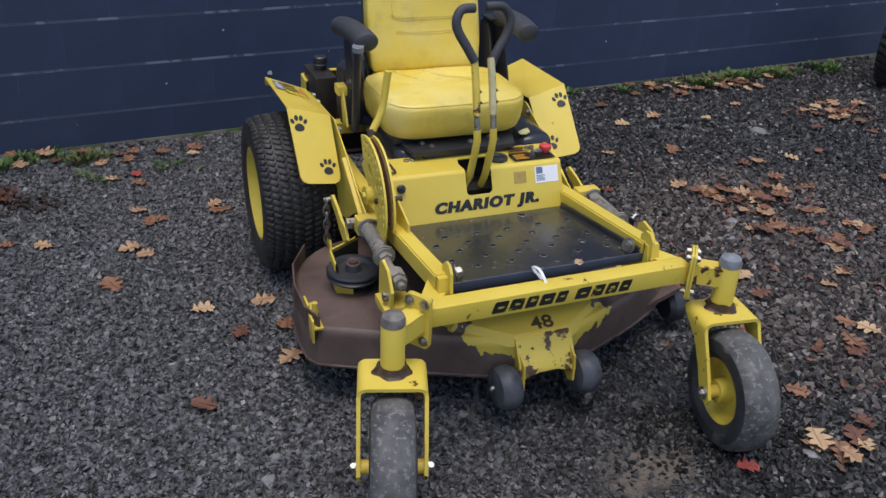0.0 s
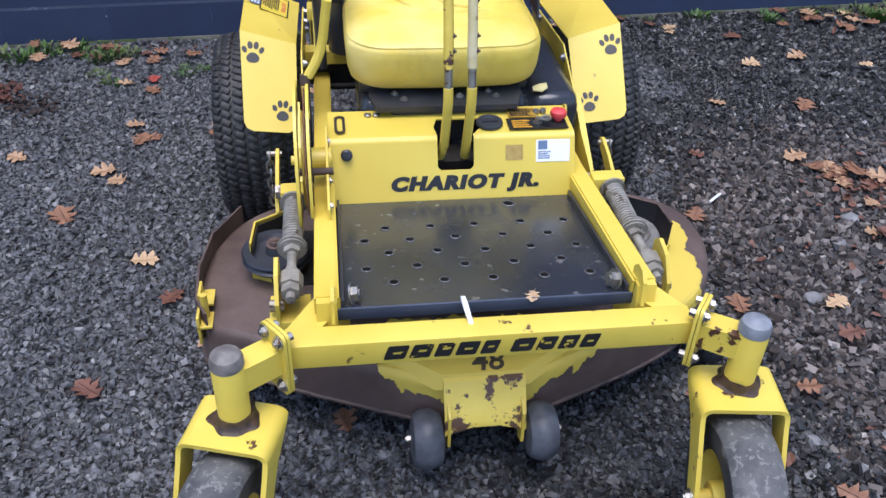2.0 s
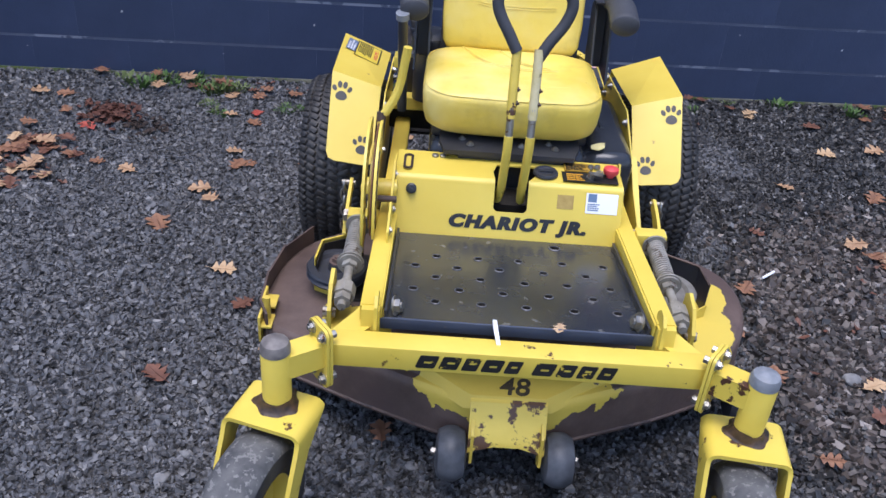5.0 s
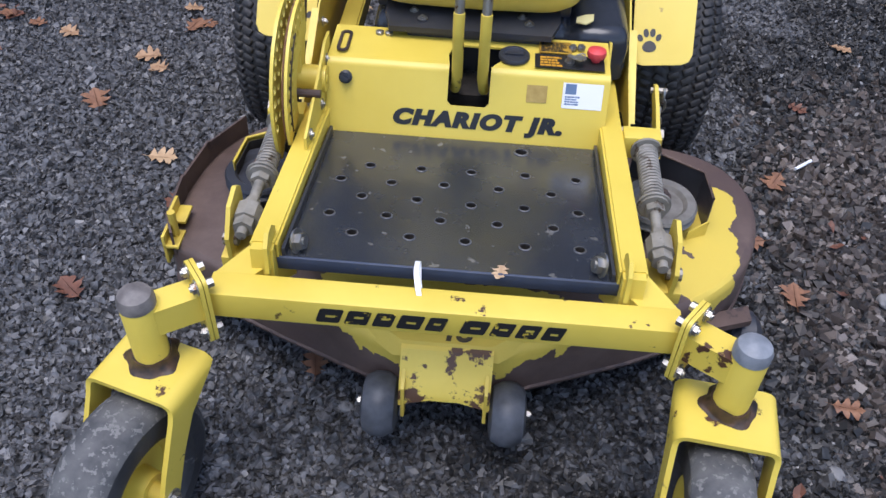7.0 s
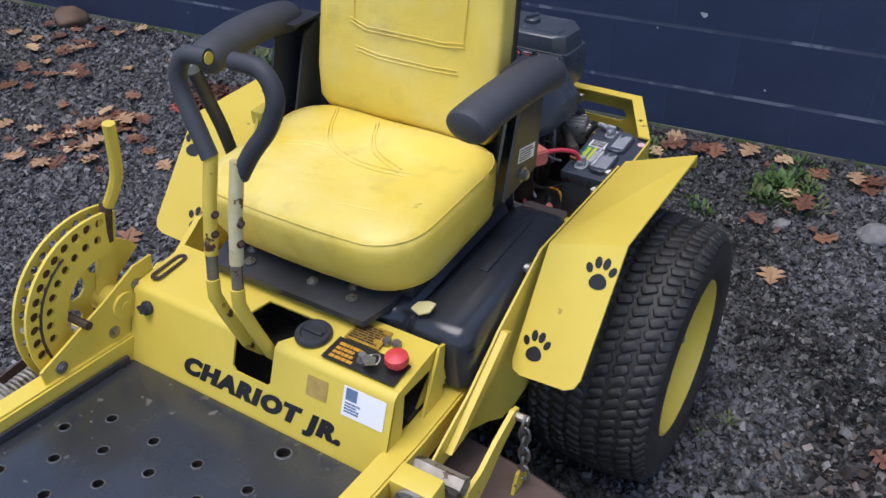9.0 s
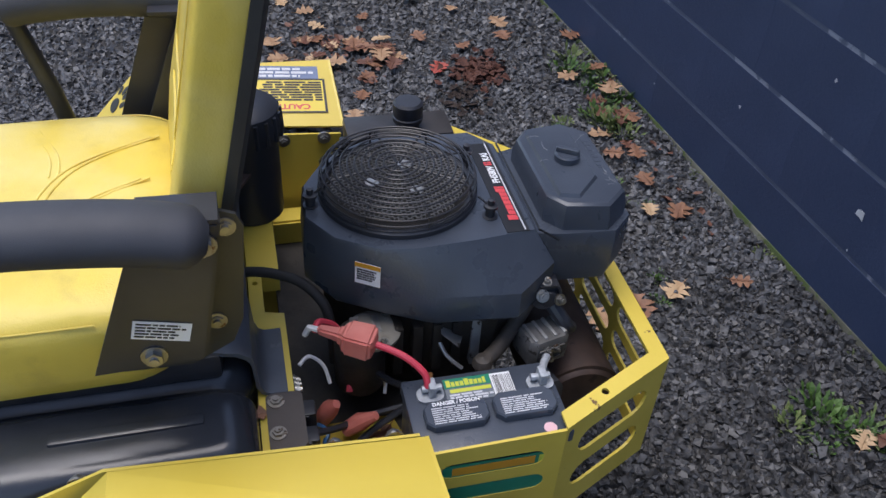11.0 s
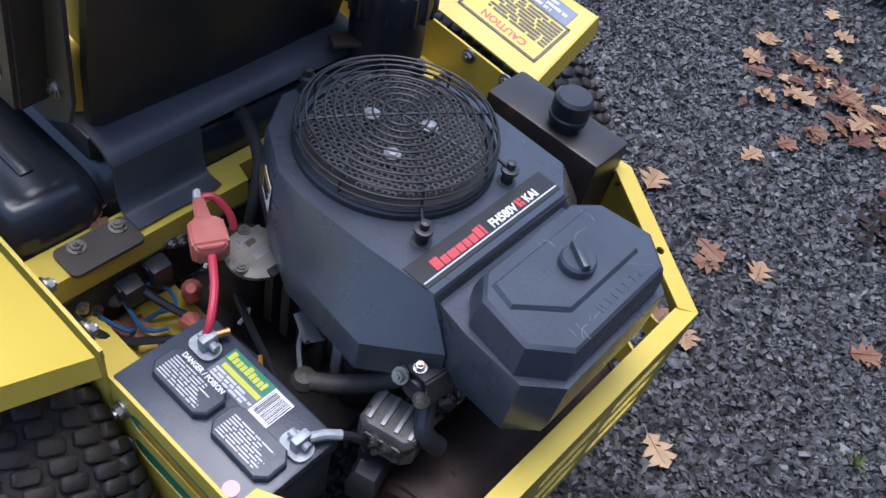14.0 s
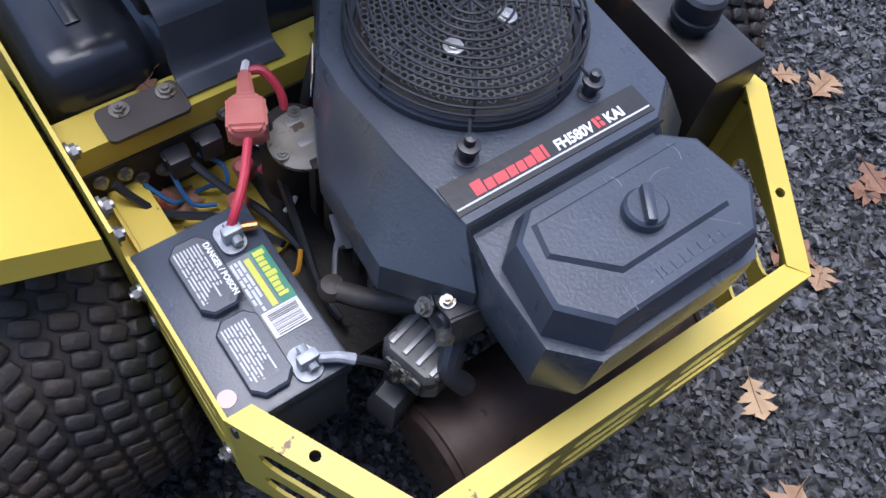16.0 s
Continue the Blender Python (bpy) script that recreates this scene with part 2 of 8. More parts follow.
def tube(bm, line, r, seg=8, closed=False, cap=True, radii=None):
    """Sweep a circle along points."""
    L = [Vector(p) for p in line]
    n = len(L)
    rings = []
    ref = None
    for i, p in enumerate(L):
        a = L[(i - 1) % n] if closed or i > 0 else p
        b = L[(i + 1) % n] if closed or i < n - 1 else p
        t = (b - a).normalized()
        if ref is None:
            ref = Vector((0, 0, 1)) if abs(t.z) < 0.9 else Vector((1, 0, 0))
        u = (ref - t * ref.dot(t)).normalized()
        ref = u
        w = t.cross(u)
        rr = radii[i] if radii else r
        rings.append([bm.verts.new(p + rr * (math.cos(2 * math.pi * k / seg) * u + math.sin(2 * math.pi * k / seg) * w)) for k in range(seg)])
    pairs = list(zip(rings[:-1], rings[1:])) + ([(rings[-1], rings[0])] if closed else [])
    for a, b in pairs:
        for k in range(seg):
            bm.faces.new((a[k], a[(k + 1) % seg], b[(k + 1) % seg], b[k]))
    if cap and not closed:
        bm.faces.new(rings[0][::-1])
        bm.faces.new(rings[-1])


def sheet(bm, pts, normal, thick):
    """A flat polygon given thickness along a direction."""
    nv = Vector(normal).normalized() * thick
    a = [bm.verts.new(p) for p in pts]
    b = [bm.verts.new(Vector(p) + nv) for p in pts]
    bm.faces.new(a[::-1])
    bm.faces.new(b)
    k = len(a)
    for i in range(k):
        bm.faces.new((a[i], a[(i + 1) % k], b[(i + 1) % k], b[i]))
    return a + b


def loft(bm, loops, cap=True):
    rings = [[bm.verts.new(p) for p in lp] for lp in loops]
    k = len(rings[0])
    for a, b in zip(rings[:-1], rings[1:]):
        for i in range(k):
            bm.faces.new((a[i], a[(i + 1) % k], b[(i + 1) % k], b[i]))
    if cap:
        bm.faces.new(rings[0][::-1])
        bm.faces.new(rings[-1])
    return [v for r in rings for v in r]


def holed_plate(bm, outline, holes, to3d, thick_vec):
    """A plate with holes: 2D outline and hole loops filled, then given thickness."""
    edges = []
    for lp in [outline] + holes:
        vs = [bm.verts.new(to3d(*p)) for p in lp]
        edges += [bm.edges.new((vs[i], vs[(i + 1) % len(vs)])) for i in range(len(vs))]
    r = bmesh.ops.triangle_fill(bm, use_beauty=True, use_dissolve=False, edges=edges)
    fs = [f for f in r["geom"] if isinstance(f, bmesh.types.BMFace)]
    ex = bmesh.ops.extrude_face_region(bm, geom=fs)
    bmesh.ops.translate(bm, vec=thick_vec, verts=[v for v in ex["geom"] if isinstance(v, bmesh.types.BMVert)])


def ring2d(cx, cy, r, n=12, ry=None, rot=0.0):
    ry = r if ry is None else ry
    return [(cx + r * math.cos(2 * math.pi * k / n + rot), cy + ry * math.sin(2 * math.pi * k / n + rot)) for k in range(n)]


def slot2d(x0, x1, y0, y1, n=6):
    """A slot with round ends along its longer side."""
    w, h = (x1 - x0) / 2, (y1 - y0) / 2
    cx, cy = (x0 + x1) / 2, (y0 + y1) / 2
    out = []
    if w >= h:
        for s, a0 in ((1, -90), (-1, 90)):
            for k in range(n + 1):
                a = radians(a0 + 180 * k / n)
                out.append((cx + s * (w - h) + h * math.cos(a), cy + h * math.sin(a)))
    else:
        for s, a0 in ((1, 0), (-1, 180)):
            for k in range(n + 1):
                a = radians(a0 + 180 * k / n)
                out.append((cx + w * math.cos(a), cy + s * (h - w) + w * math.sin(a)))
    return out


def round_rect(x0, x1, y0, y1, r, n=4):
    out = []
    for cx, cy, a0 in ((x1 - r, y0 + r, -90), (x1 - r, y1 - r, 0), (x0 + r, y1 - r, 90), (x0 + r, y0 + r, 180)):
        for k in range(n + 1):
            a = radians(a0 + 90 * k / n)
            out.append((cx + r * math.cos(a), cy + r * math.sin(a)))
    return out


def bolt(bm, p, axis, r=0.009, h=0.007, washer=True):
    a = Vector(axis).normalized()
    p = Vector(p)
    if washer:
        rod(bm, p - a * 0.001, p + a * 0.002, r * 1.45, 14)
    rod(bm, p, p + a * h, r, 6)
    rod(bm, p + a * h, p + a * (h + 0.003), r * 0.55, 8)


def finish(bm, smooth, angle=35):
    bmesh.ops.recalc_face_normals(bm, faces=bm.faces)
    me = bpy.data.meshes.new("mesh")
    bm.to_mesh(me)
    bm.free()
    if smooth:
        me.polygons.foreach_set("use_smooth", [True] * len(me.polygons))
        me.set_sharp_from_angle(angle=radians(angle))
    return me


def part(name, bm, material, parent, label="", smooth=True, angle=35):
    """Link a bmesh as one mesh object under a thing or a part."""
    me = finish(bm, smooth, angle)
    me.name = name
    me.materials.append(material)
    ob = new(name, me)
    if parent is not None:
        ob.parent = parent
    if label:
        ob["label"] = label
    return ob


def thing(name, label, category, group="", kind="", at=(0, 0, 0)):
    e = new(name)
    e.location = at
    return tagged(e, label, category, group, kind)


def single(name, bm, material, label, category, group="", kind="", smooth=True, angle=35):
    return tagged(part(name, bm, material, None, "", smooth, angle), label, category, group, kind)


def text_part(name, body, size, m, material, parent, squeeze=1.0, slant=0.0, bold=0.0, depth=0.0006, label="", spacing=1.0, smear=0.0):
    """Raised lettering as a mesh, its baseline at the pose m."""
    cu = bpy.data.curves.new(name, "FONT")
    cu.body, cu.size, cu.align_x, cu.extrude, cu.offset, cu.shear, cu.resolution_u = body, size, "CENTER", depth, bold, slant, 4
    cu.space_character = spacing
    tmp = bpy.data.objects.new(name, cu)
    scene.collection.objects.link(tmp)
    me = bpy.data.meshes.new_from_object(tmp.evaluated_get(bpy.context.evaluated_depsgraph_get()))
    bpy.data.objects.remove(tmp)
    if smear:
        bm = bmesh.new()
        bm.from_mesh(me)
        back = me.copy()
        back.transform(Matrix.Translation((smear, 0, -0.00008)))
        bm.from_mesh(back)
        bm.to_mesh(me)
        bm.free()
        bpy.data.meshes.remove(back)
    me.transform(m @ Matrix.Diagonal((squeeze, 1, 1, 1)))
    me.materials.clear()
    me.materials.append(material)
    ob = new(name, me)
    ob.parent = parent
    if label:
        ob["label"] = label
    return ob


def bars(bm, m, x0, x1, y0, y1, rows, rnd, gap=0.35, broken=True, thick=0.0004):
    """Rows of thin bars in the plane of the pose m, in place of small print."""
    h = (y1 - y0) / rows
    for i in range(rows):
        x = x0
        end = x1 - (x1 - x0) * (rnd.random() * 0.3 if broken else 0)
        while x < end - 1e-5:
            w = min((x1 - x0) * (0.08 + 0.22 * rnd.random()), end - x) if broken else end - x
            box(bm, x, x + w, y0 + i * h + h * gap / 2, y0 + (i + 1) * h - h * gap / 2, 0, thick, m=m)
            x += w + (x1 - x0) * 0.03


# ---- the wall and the ground ----
def wall_y(x):
    return 1.235 + 0.075 * x


WALL = Matrix.Translation((0, 1.235, 0)) @ Matrix.Rotation(math.atan(0.075), 4, "Z")


def painted_block_material():
    m, n, l, b = nodes_of("navy_painted_block")
    oi = n.new("ShaderNodeObjectInfo")
    a = noise_tex(n, l, 2.2, 6.0, 0.6)
    col = ramp(n, l, a, [(0.3, (0.0250, 0.0385, 0.080)), (0.7, (0.0400, 0.0580, 0.114))])
    per = ramp(n, l, oi.outputs["Random"], [(0.0, (0.94, 0.94, 0.94)), (1.0, (1.06, 1.06, 1.06))])
    col = mixc(n, l, 1.0, col, per, "MULTIPLY")
    sc = ramp(n, l, noise_tex(n, l, 16, 8.0, 0.7, offset=5.0), [(0.72, (0, 0, 0)), (0.80, (1, 1, 1))])
    col = mixc(n, l, sc, col, (0.045, 0.055, 0.075))
    l.new(col, b.inputs["Base Color"])
    b.inputs["Roughness"].default_value = 0.55
    h = n.new("ShaderNodeMath")
    h.operation = "ADD"
    l.new(noise_tex(n, l, 90, 6.0, 0.7), h.inputs[0])
    l.new(noise_tex(n, l, 9, 4.0), h.inputs[1])
    bump(n, l, b, h.outputs[0], 0.35, 0.004)
    return m


navy = painted_block_material()
# mortar paler than the blocks: light caught on their ledges put into its colour
mortar = surface("ledge_lit_navy_mortar", (0.055, 0.070, 0.110), (0.115, 0.135, 0.185), 0.6, scale=4, relief=0.002, wear=(0.21, 0.23, 0.28), wear_at=0.54, wear_scale=6)

bm = bmesh.new()
box(bm, -9, 12, -0.0092, 0.22, -0.05, 2.412, m=WALL)
wall = single("wall_north", bm, mortar, "navy painted concrete block wall beside the gravel", "wall", kind="structure", smooth=False)
bm = bmesh.new()
box(bm, -9, 12, -0.012, 0.011, -0.06, 0.022, 0.004, m=WALL)
footing = single("trim", bm, surface("mossy_footing", (0.10, 0.10, 0.07), (0.22, 0.21, 0.15), 0.9, scale=12, fine=90, relief=0.003, wear=(0.09, 0.12, 0.035), wear_at=0.5, wear_scale=7), "mossy concrete footing along the foot of the wall", "footing", kind="structure")

# ground: one sheet, finer near the machine
def ground_height(x, y):
    h = 0.010 * noise.noise(Vector((x * 0.9, y * 0.9, 3.0))) + 0.004 * noise.noise(Vector((x * 4, y * 4, 7.0)))
    edge = wall_y(x) - y
    if 0 < edge < 0.5:
        h += 0.012 * (1 - edge / 0.5)
    return h - 0.004


def gravel_ground_material():
    m, n, l, b = nodes_of("gravel_bed")
    tc = n.new("ShaderNodeTexCoord")
    v = n.new("ShaderNodeTexVoronoi")
    v.inputs["Scale"].default_value = 95
    v.inputs["Randomness"].default_value = 1.0
    l.new(tc.outputs["Object"], v.inputs["Vector"])
    sep = n.new("ShaderNodeSeparateColor")
    l.new(v.outputs["Color"], sep.inputs[0])
    col = ramp(n, l, sep.outputs[0], [(0.0, (0.007, 0.0067, 0.0064)), (0.55, (0.023, 0.0220, 0.0210)), (0.9, (0.055, 0.0525, 0.050)), (1.0, (0.15, 0.145, 0.14))])
    big = noise_tex(n, l, 1.3, 5.0, 0.6)
    dirt = ramp(n, l, big, [(0.54, (0, 0, 0)), (0.68, (1, 1, 1))])
    dark = n.new("ShaderNodeMath")
    dark.operation = "MULTIPLY"
    dark.inputs[1].default_value = 0.55
    l.new(dirt, dark.inputs[0])
    col = mixc(n, l, dark.outputs[0], col, (0.040, 0.031, 0.026))
    tp = n.new("ShaderNodeMapping")
    tp.vector_type = "TEXTURE"
    tp.inputs["Location"].default_value = (0.18, -1.42, 0.0)
    tp.inputs["Scale"].default_value = (0.30, 0.20, 5.0)
    l.new(tc.outputs["Object"], tp.inputs[0])
    ln = n.new("ShaderNodeVectorMath")
    ln.operation = "LENGTH"
    l.new(tp.outputs[0], ln.inputs[0])
    ad = n.new("ShaderNodeMath")
    ad.operation = "ADD"
    l.new(ln.outputs["Value"], ad.inputs[0])
    l.new(noise_tex(n, l, 8, 6.0, 0.65), ad.inputs[1])
    bare = ramp(n, l, ad.outputs[0], [(0.75, (1, 1, 1)), (1.0, (0, 0, 0))])
    col = mixc(n, l, bare, col, (0.115, 0.096, 0.080))
    l.new(col, b.inputs["Base Color"])
    b.inputs["Roughness"].default_value = 0.75
    inv = n.new("ShaderNodeMath")
    inv.operation = "SUBTRACT"
    inv.inputs[0].default_value = 1.0
    l.new(v.outputs["Distance"], inv.inputs[1])
    bump(n, l, b, inv.outputs[0], 1.0, 0.006)
    return m


def axis_steps(a, b, fine_a, fine_b, fine, coarse):
    out = [a]
    while out[-1] < b:
        x = out[-1]
        out.append(min(x + (fine if fine_a <= x < fine_b else min(coarse, max(fine, (fine_a - x) if x < fine_a else coarse))), b))
    return out


xs = [-60, -30, -14, -8, -5] + axis_steps(-3.6, 5.0, -3.6, 5.0, 0.12, 0.12) + [7, 10, 16, 30, 60]
ys = [-60, -30, -14, -7, -4.2] + axis_steps(-3.2, 1.8, -3.2, 1.8, 0.12, 0.12) + [4, 10, 30, 60]
verts = [(x, y, ground_height(x, y) if abs(x) < 6 and abs(y) < 4 else -0.004) for y in ys for x in xs]
w = len(xs)
faces = [(j * w + i, j * w + i + 1, (j + 1) * w + i + 1, (j + 1) * w + i) for j in range(len(ys) - 1) for i in range(w - 1)]
me = bpy.data.meshes.new("ground")
me.from_pydata(verts, [], faces)
me.materials.append(gravel_ground_material())
me.polygons.foreach_set("use_smooth", [True] * len(me.polygons))
ground = tagged(new("ground", me), "dark grey gravel yard with brown earthy patches", "ground", kind="structure")


def dust_mask(n, l):
    """Pale stone dust lying in drifts towards the wall and the far side."""
    tc = n.new("ShaderNodeTexCoord")
    sp = n.new("ShaderNodeSeparateXYZ")
    l.new(tc.outputs["Object"], sp.inputs[0])
    a = n.new("ShaderNodeMath")
    a.operation = "MULTIPLY_ADD"
    a.inputs[1].default_value = -0.45
    l.new(sp.outputs["X"], a.inputs[0])
    b = n.new("ShaderNodeMath")
    b.operation = "MULTIPLY_ADD"
    b.inputs[1].default_value = 0.12
    l.new(sp.outputs["Y"], b.inputs[0])
    l.new(a.outputs[0], b.inputs[2])
    c = n.new("ShaderNodeMath")
    c.operation = "MULTIPLY_ADD"
    c.inputs[1].default_value = 1.5
    l.new(noise_tex(n, l, 2.3, 5.0, 0.6), c.inputs[0])
    l.new(b.outputs[0], c.inputs[2])
    return ramp(n, l, c.outputs[0], [(0.88, (0, 0, 0)), (1.42, (1, 1, 1))])


def gravel_material(name, stops, rough, dusty=False):
    m, n, l, b = nodes_of(name)
    g = n.new("ShaderNodeNewGeometry")
    col = ramp(n, l, g.outputs["Random Per Island"], stops)
    f = noise_tex(n, l, 420, 4.0, 0.6)
    col = mixc(n, l, 0.4, col, ramp(n, l, f, [(0.3, (0.55, 0.55, 0.55)), (0.7, (1.35, 1.35, 1.35))]), "MULTIPLY")
    if dusty:
        # stones turn darker in a ragged band centred on x = 0.15
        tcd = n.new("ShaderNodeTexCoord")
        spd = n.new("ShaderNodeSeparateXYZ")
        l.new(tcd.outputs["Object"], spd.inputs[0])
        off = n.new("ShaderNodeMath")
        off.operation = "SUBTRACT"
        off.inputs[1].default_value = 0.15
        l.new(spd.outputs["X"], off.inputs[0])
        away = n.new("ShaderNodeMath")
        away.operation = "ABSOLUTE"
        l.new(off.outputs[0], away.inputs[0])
        deep = n.new("ShaderNodeMath")
        deep.operation = "MULTIPLY_ADD"
        deep.inputs[1].default_value = -0.50
        l.new(away.outputs[0], deep.inputs[0])
        l.new(noise_tex(n, l, 1.7, 5.0, 0.6, offset=9.0), deep.inputs[2])
        up = ramp(n, l, noise_tex(n, l, 45, 3.0, 0.6, offset=2.2), [(0.38, (0, 0, 0)), (0.62, (1, 1, 1))])
        both = mixc(n, l, 1.0, dust_mask(n, l), up, "MULTIPLY")
        half = mixc(n, l, 0.75, (0, 0, 0), both)
        col = mixc(n, l, half, col, (0.168, 0.170, 0.178))
        col = mixc(n, l, 1.0, col, ramp(n, l, deep.outputs[0], [(0.14, (1, 1, 1)), (0.42, (0.55, 0.545, 0.54))]), "MULTIPLY")
    l.new(col, b.inputs["Base Color"])
    b.inputs["Roughness"].default_value = rough
    bump(n, l, b, f, 0.4, 0.0007)
    return m


ROCK_V = np.array([(x, y, z) for x in (-1, 1) for y in (-1, 1) for z in (-1, 1)]) * 0.66
ROCK_F = np.array([(0, 1, 3), (0, 3, 2), (4, 6, 7), (4, 7, 5), (0, 4, 5), (0, 5, 1), (2, 3, 7), (2, 7, 6), (0, 2, 6), (0, 6, 4), (1, 5, 7), (1, 7, 3)])


def stones(name, pts, sizes, material, label, seed, rough=0.34):
    """Many angular stones in one mesh."""
    rng = np.random.default_rng(seed)
    k = len(pts)
    nv = len(ROCK_V)
    v = (ROCK_V[None] + rng.uniform(-rough, rough, (k, nv, 3))) * rng.uniform(0.55, 1.25, (k, 1, 3)) * np.array([1, 1, 0.72])
    q = rng.normal(size=(k, 4))
    q /= np.linalg.norm(q, axis=1)[:, None]
    a, b, c, d = q.T
    R = np.stack([1 - 2 * (c * c + d * d), 2 * (b * c - a * d), 2 * (b * d + a * c), 2 * (b * c + a * d), 1 - 2 * (b * b + d * d), 2 * (c * d - a * b), 2 * (b * d - a * c), 2 * (c * d + a * b), 1 - 2 * (b * b + c * c)], -1).reshape(k, 3, 3)
    v = np.einsum("kij,knj->kni", R, v) * sizes[:, None, None] + pts[:, None]
    f = (ROCK_F[None] + (np.arange(k) * nv)[:, None, None]).reshape(-1, 3)
    me = bpy.data.meshes.new(name)
    me.vertices.add(k * nv)
    me.vertices.foreach_set("co", v.reshape(-1))
    me.loops.add(f.size)
    me.loops.foreach_set("vertex_index", f.reshape(-1).astype(np.int32))
    me.polygons.add(len(f))
    me.polygons.foreach_set("loop_start", np.arange(0, f.size, 3, dtype=np.int32))
    me.update(calc_edges=True)
    me.polygons.foreach_set("use_smooth", np.zeros(len(f), dtype=bool))
    me.materials.append(material)
    return tagged(new(name, me), label, "gravel", kind="stuff")


rng = np.random.default_rng(5)


def scatter(cell, x0, x1, y0, y1, keep):
    """One stone to a cell of a loose grid, so that they lie packed."""
    gx, gy = np.meshgrid(np.arange(x0, x1, cell), np.arange(y0, y1, cell))
    p = np.column_stack([gx.ravel(), gy.ravel()]) + rng.uniform(-0.62, 0.62, (gx.size, 2)) * cell
    m = np.array([keep(x, y) for x, y in p]) & (p[:, 1] < 1.225 + 0.075 * p[:, 0])
    p = p[m]
    z = np.array([ground_height(x, y) for x, y in p])
    return np.column_stack([p, z])


def coarse_zone(x, y):
    """How strongly the coarse reddish stone takes over, 0 to 1."""
    d = noise.noise(Vector((x * 1.1, y * 1.1, 9.0))) * 0.35
    return min(max((x - 0.55 + d) / 0.30, 0), 1) * min(max((0.25 - y + d) / 0.4, 0), 1) * min(max((2.6 - x + d) / 0.5, 0), 1)


def bare_patch(x, y):
    """Trodden earth between the casters, nearly free of stones."""
    return math.exp(-((x - 0.18) / 0.20) ** 2 - ((y + 1.42) / 0.13) ** 2) * (1 + noise.noise(Vector((x * 9, y * 9, 1.0))))


def near_field(x, y):
    """1 in the yard round the mower, fading to 0 a few metres off."""
    d = 0.25 * noise.noise(Vector((x * 1.7, y * 1.7, 4.0)))
    return min(max((x + 1.75 + d) / 0.3, 0), 1) * min(max((1.65 + d - x) / 0.3, 0), 1) * min(max((y + 1.85 + d) / 0.2, 0), 1)


def loose(x, y):
    return 1 - max(0.85 * coarse_zone(x, y), 0.9 * bare_patch(x, y))


GRIT = [(0.0, (0.0068, 0.0066, 0.0065)), (0.30, (0.0152, 0.0148, 0.0145)), (0.60, (0.0290, 0.0283, 0.0278)), (0.84, (0.0530, 0.0519, 0.0512)), (0.955, (0.098, 0.096, 0.0945)), (1.0, (0.26, 0.255, 0.25))]
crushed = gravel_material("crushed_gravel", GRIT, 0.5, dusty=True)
fine_pts = scatter(0.0088, -2.05, 1.95, -2.0, 1.40, lambda x, y: random.random() < near_field(x, y) * loose(x, y))
fine_size = 0.0055 + 0.0058 * rng.random(len(fine_pts)) ** 1.6
fine_pts[:, 2] += rng.uniform(-0.005, 0.004, len(fine_pts))
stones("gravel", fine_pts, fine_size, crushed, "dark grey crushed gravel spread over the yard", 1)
top_pts = scatter(0.021, -1.7, 1.6, -1.8, 1.40, lambda x, y: random.random() < 0.8 * loose(x, y))
top_pts[:, 2] += 0.004
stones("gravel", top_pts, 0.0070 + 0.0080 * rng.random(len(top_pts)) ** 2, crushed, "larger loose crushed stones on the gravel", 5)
far_pts = scatter(0.0175, -4.2, 4.2, -2.4, 1.6, lambda x, y: random.random() < (1 - near_field(x, y)) * min(1, max(0, 4.1 - abs(x)) / 1.2) * min(1, max(0, y + 2.3) / 0.8) * (1 - 0.6 * coarse_zone(x, y)))
stones("gravel", far_pts, rng.uniform(0.0095, 0.0150, len(far_pts)), crushed, "dark grey crushed gravel farther along the wall", 2)
co_pts = scatter(0.0138, 0.35, 3.0, -2.0, 0.9, lambda x, y: random.random() < coarse_zone(x, y))
stones("gravel", co_pts, 0.0072 + 0.0125 * rng.random(len(co_pts)) ** 2.4, gravel_material("reddish_gravel", [(0.0, (0.014, 0.011, 0.0095)), (0.40, (0.050, 0.040, 0.034)), (0.80, (0.112, 0.091, 0.078)), (0.95, (0.185, 0.158, 0.140)), (1.0, (0.30, 0.27, 0.245))], 0.5), "coarse reddish brown gravel beside the mower", 3, 0.24)


# ---- the mower ----
mower = thing("riding_mower", "yellow zero-turn riding mower with rusty deck, parked on gravel", "riding mower")
rnd = random.Random(4)


def mir(s, p):
    return Vector((s * p[0], p[1], p[2]))


# main rails, front beam, bolt plates and arms
def plate_z(y):
    return 0.395 + (-(y + 0.69)) * 0.15


for s in (-1, 1):
    bm = bmesh.new()
    pts = []
    for y, zt in ((-1.13, 0.493), (-0.62, 0.432), (-0.30, 0.42), (0.10, 0.42)):
        pts.append([(s * 0.268, y, zt - 0.052), (s * 0.312, y, zt - 0.052), (s * 0.312, y, zt), (s * 0.268, y, zt)])
    loft(bm, pts)
    bmesh.ops.bevel(bm, geom=[e for e in bm.edges], offset=0.004, segments=2, affect="EDGES")
    part("frame_rail", bm, yellow, mower)
bm = bmesh.new()
box(bm, -0.365, 0.365, -1.212, -1.162, 0.404, 0.456, 0.004)
beam = part("front_beam", bm, yellow_chipped, mower, "chipped yellow front beam")
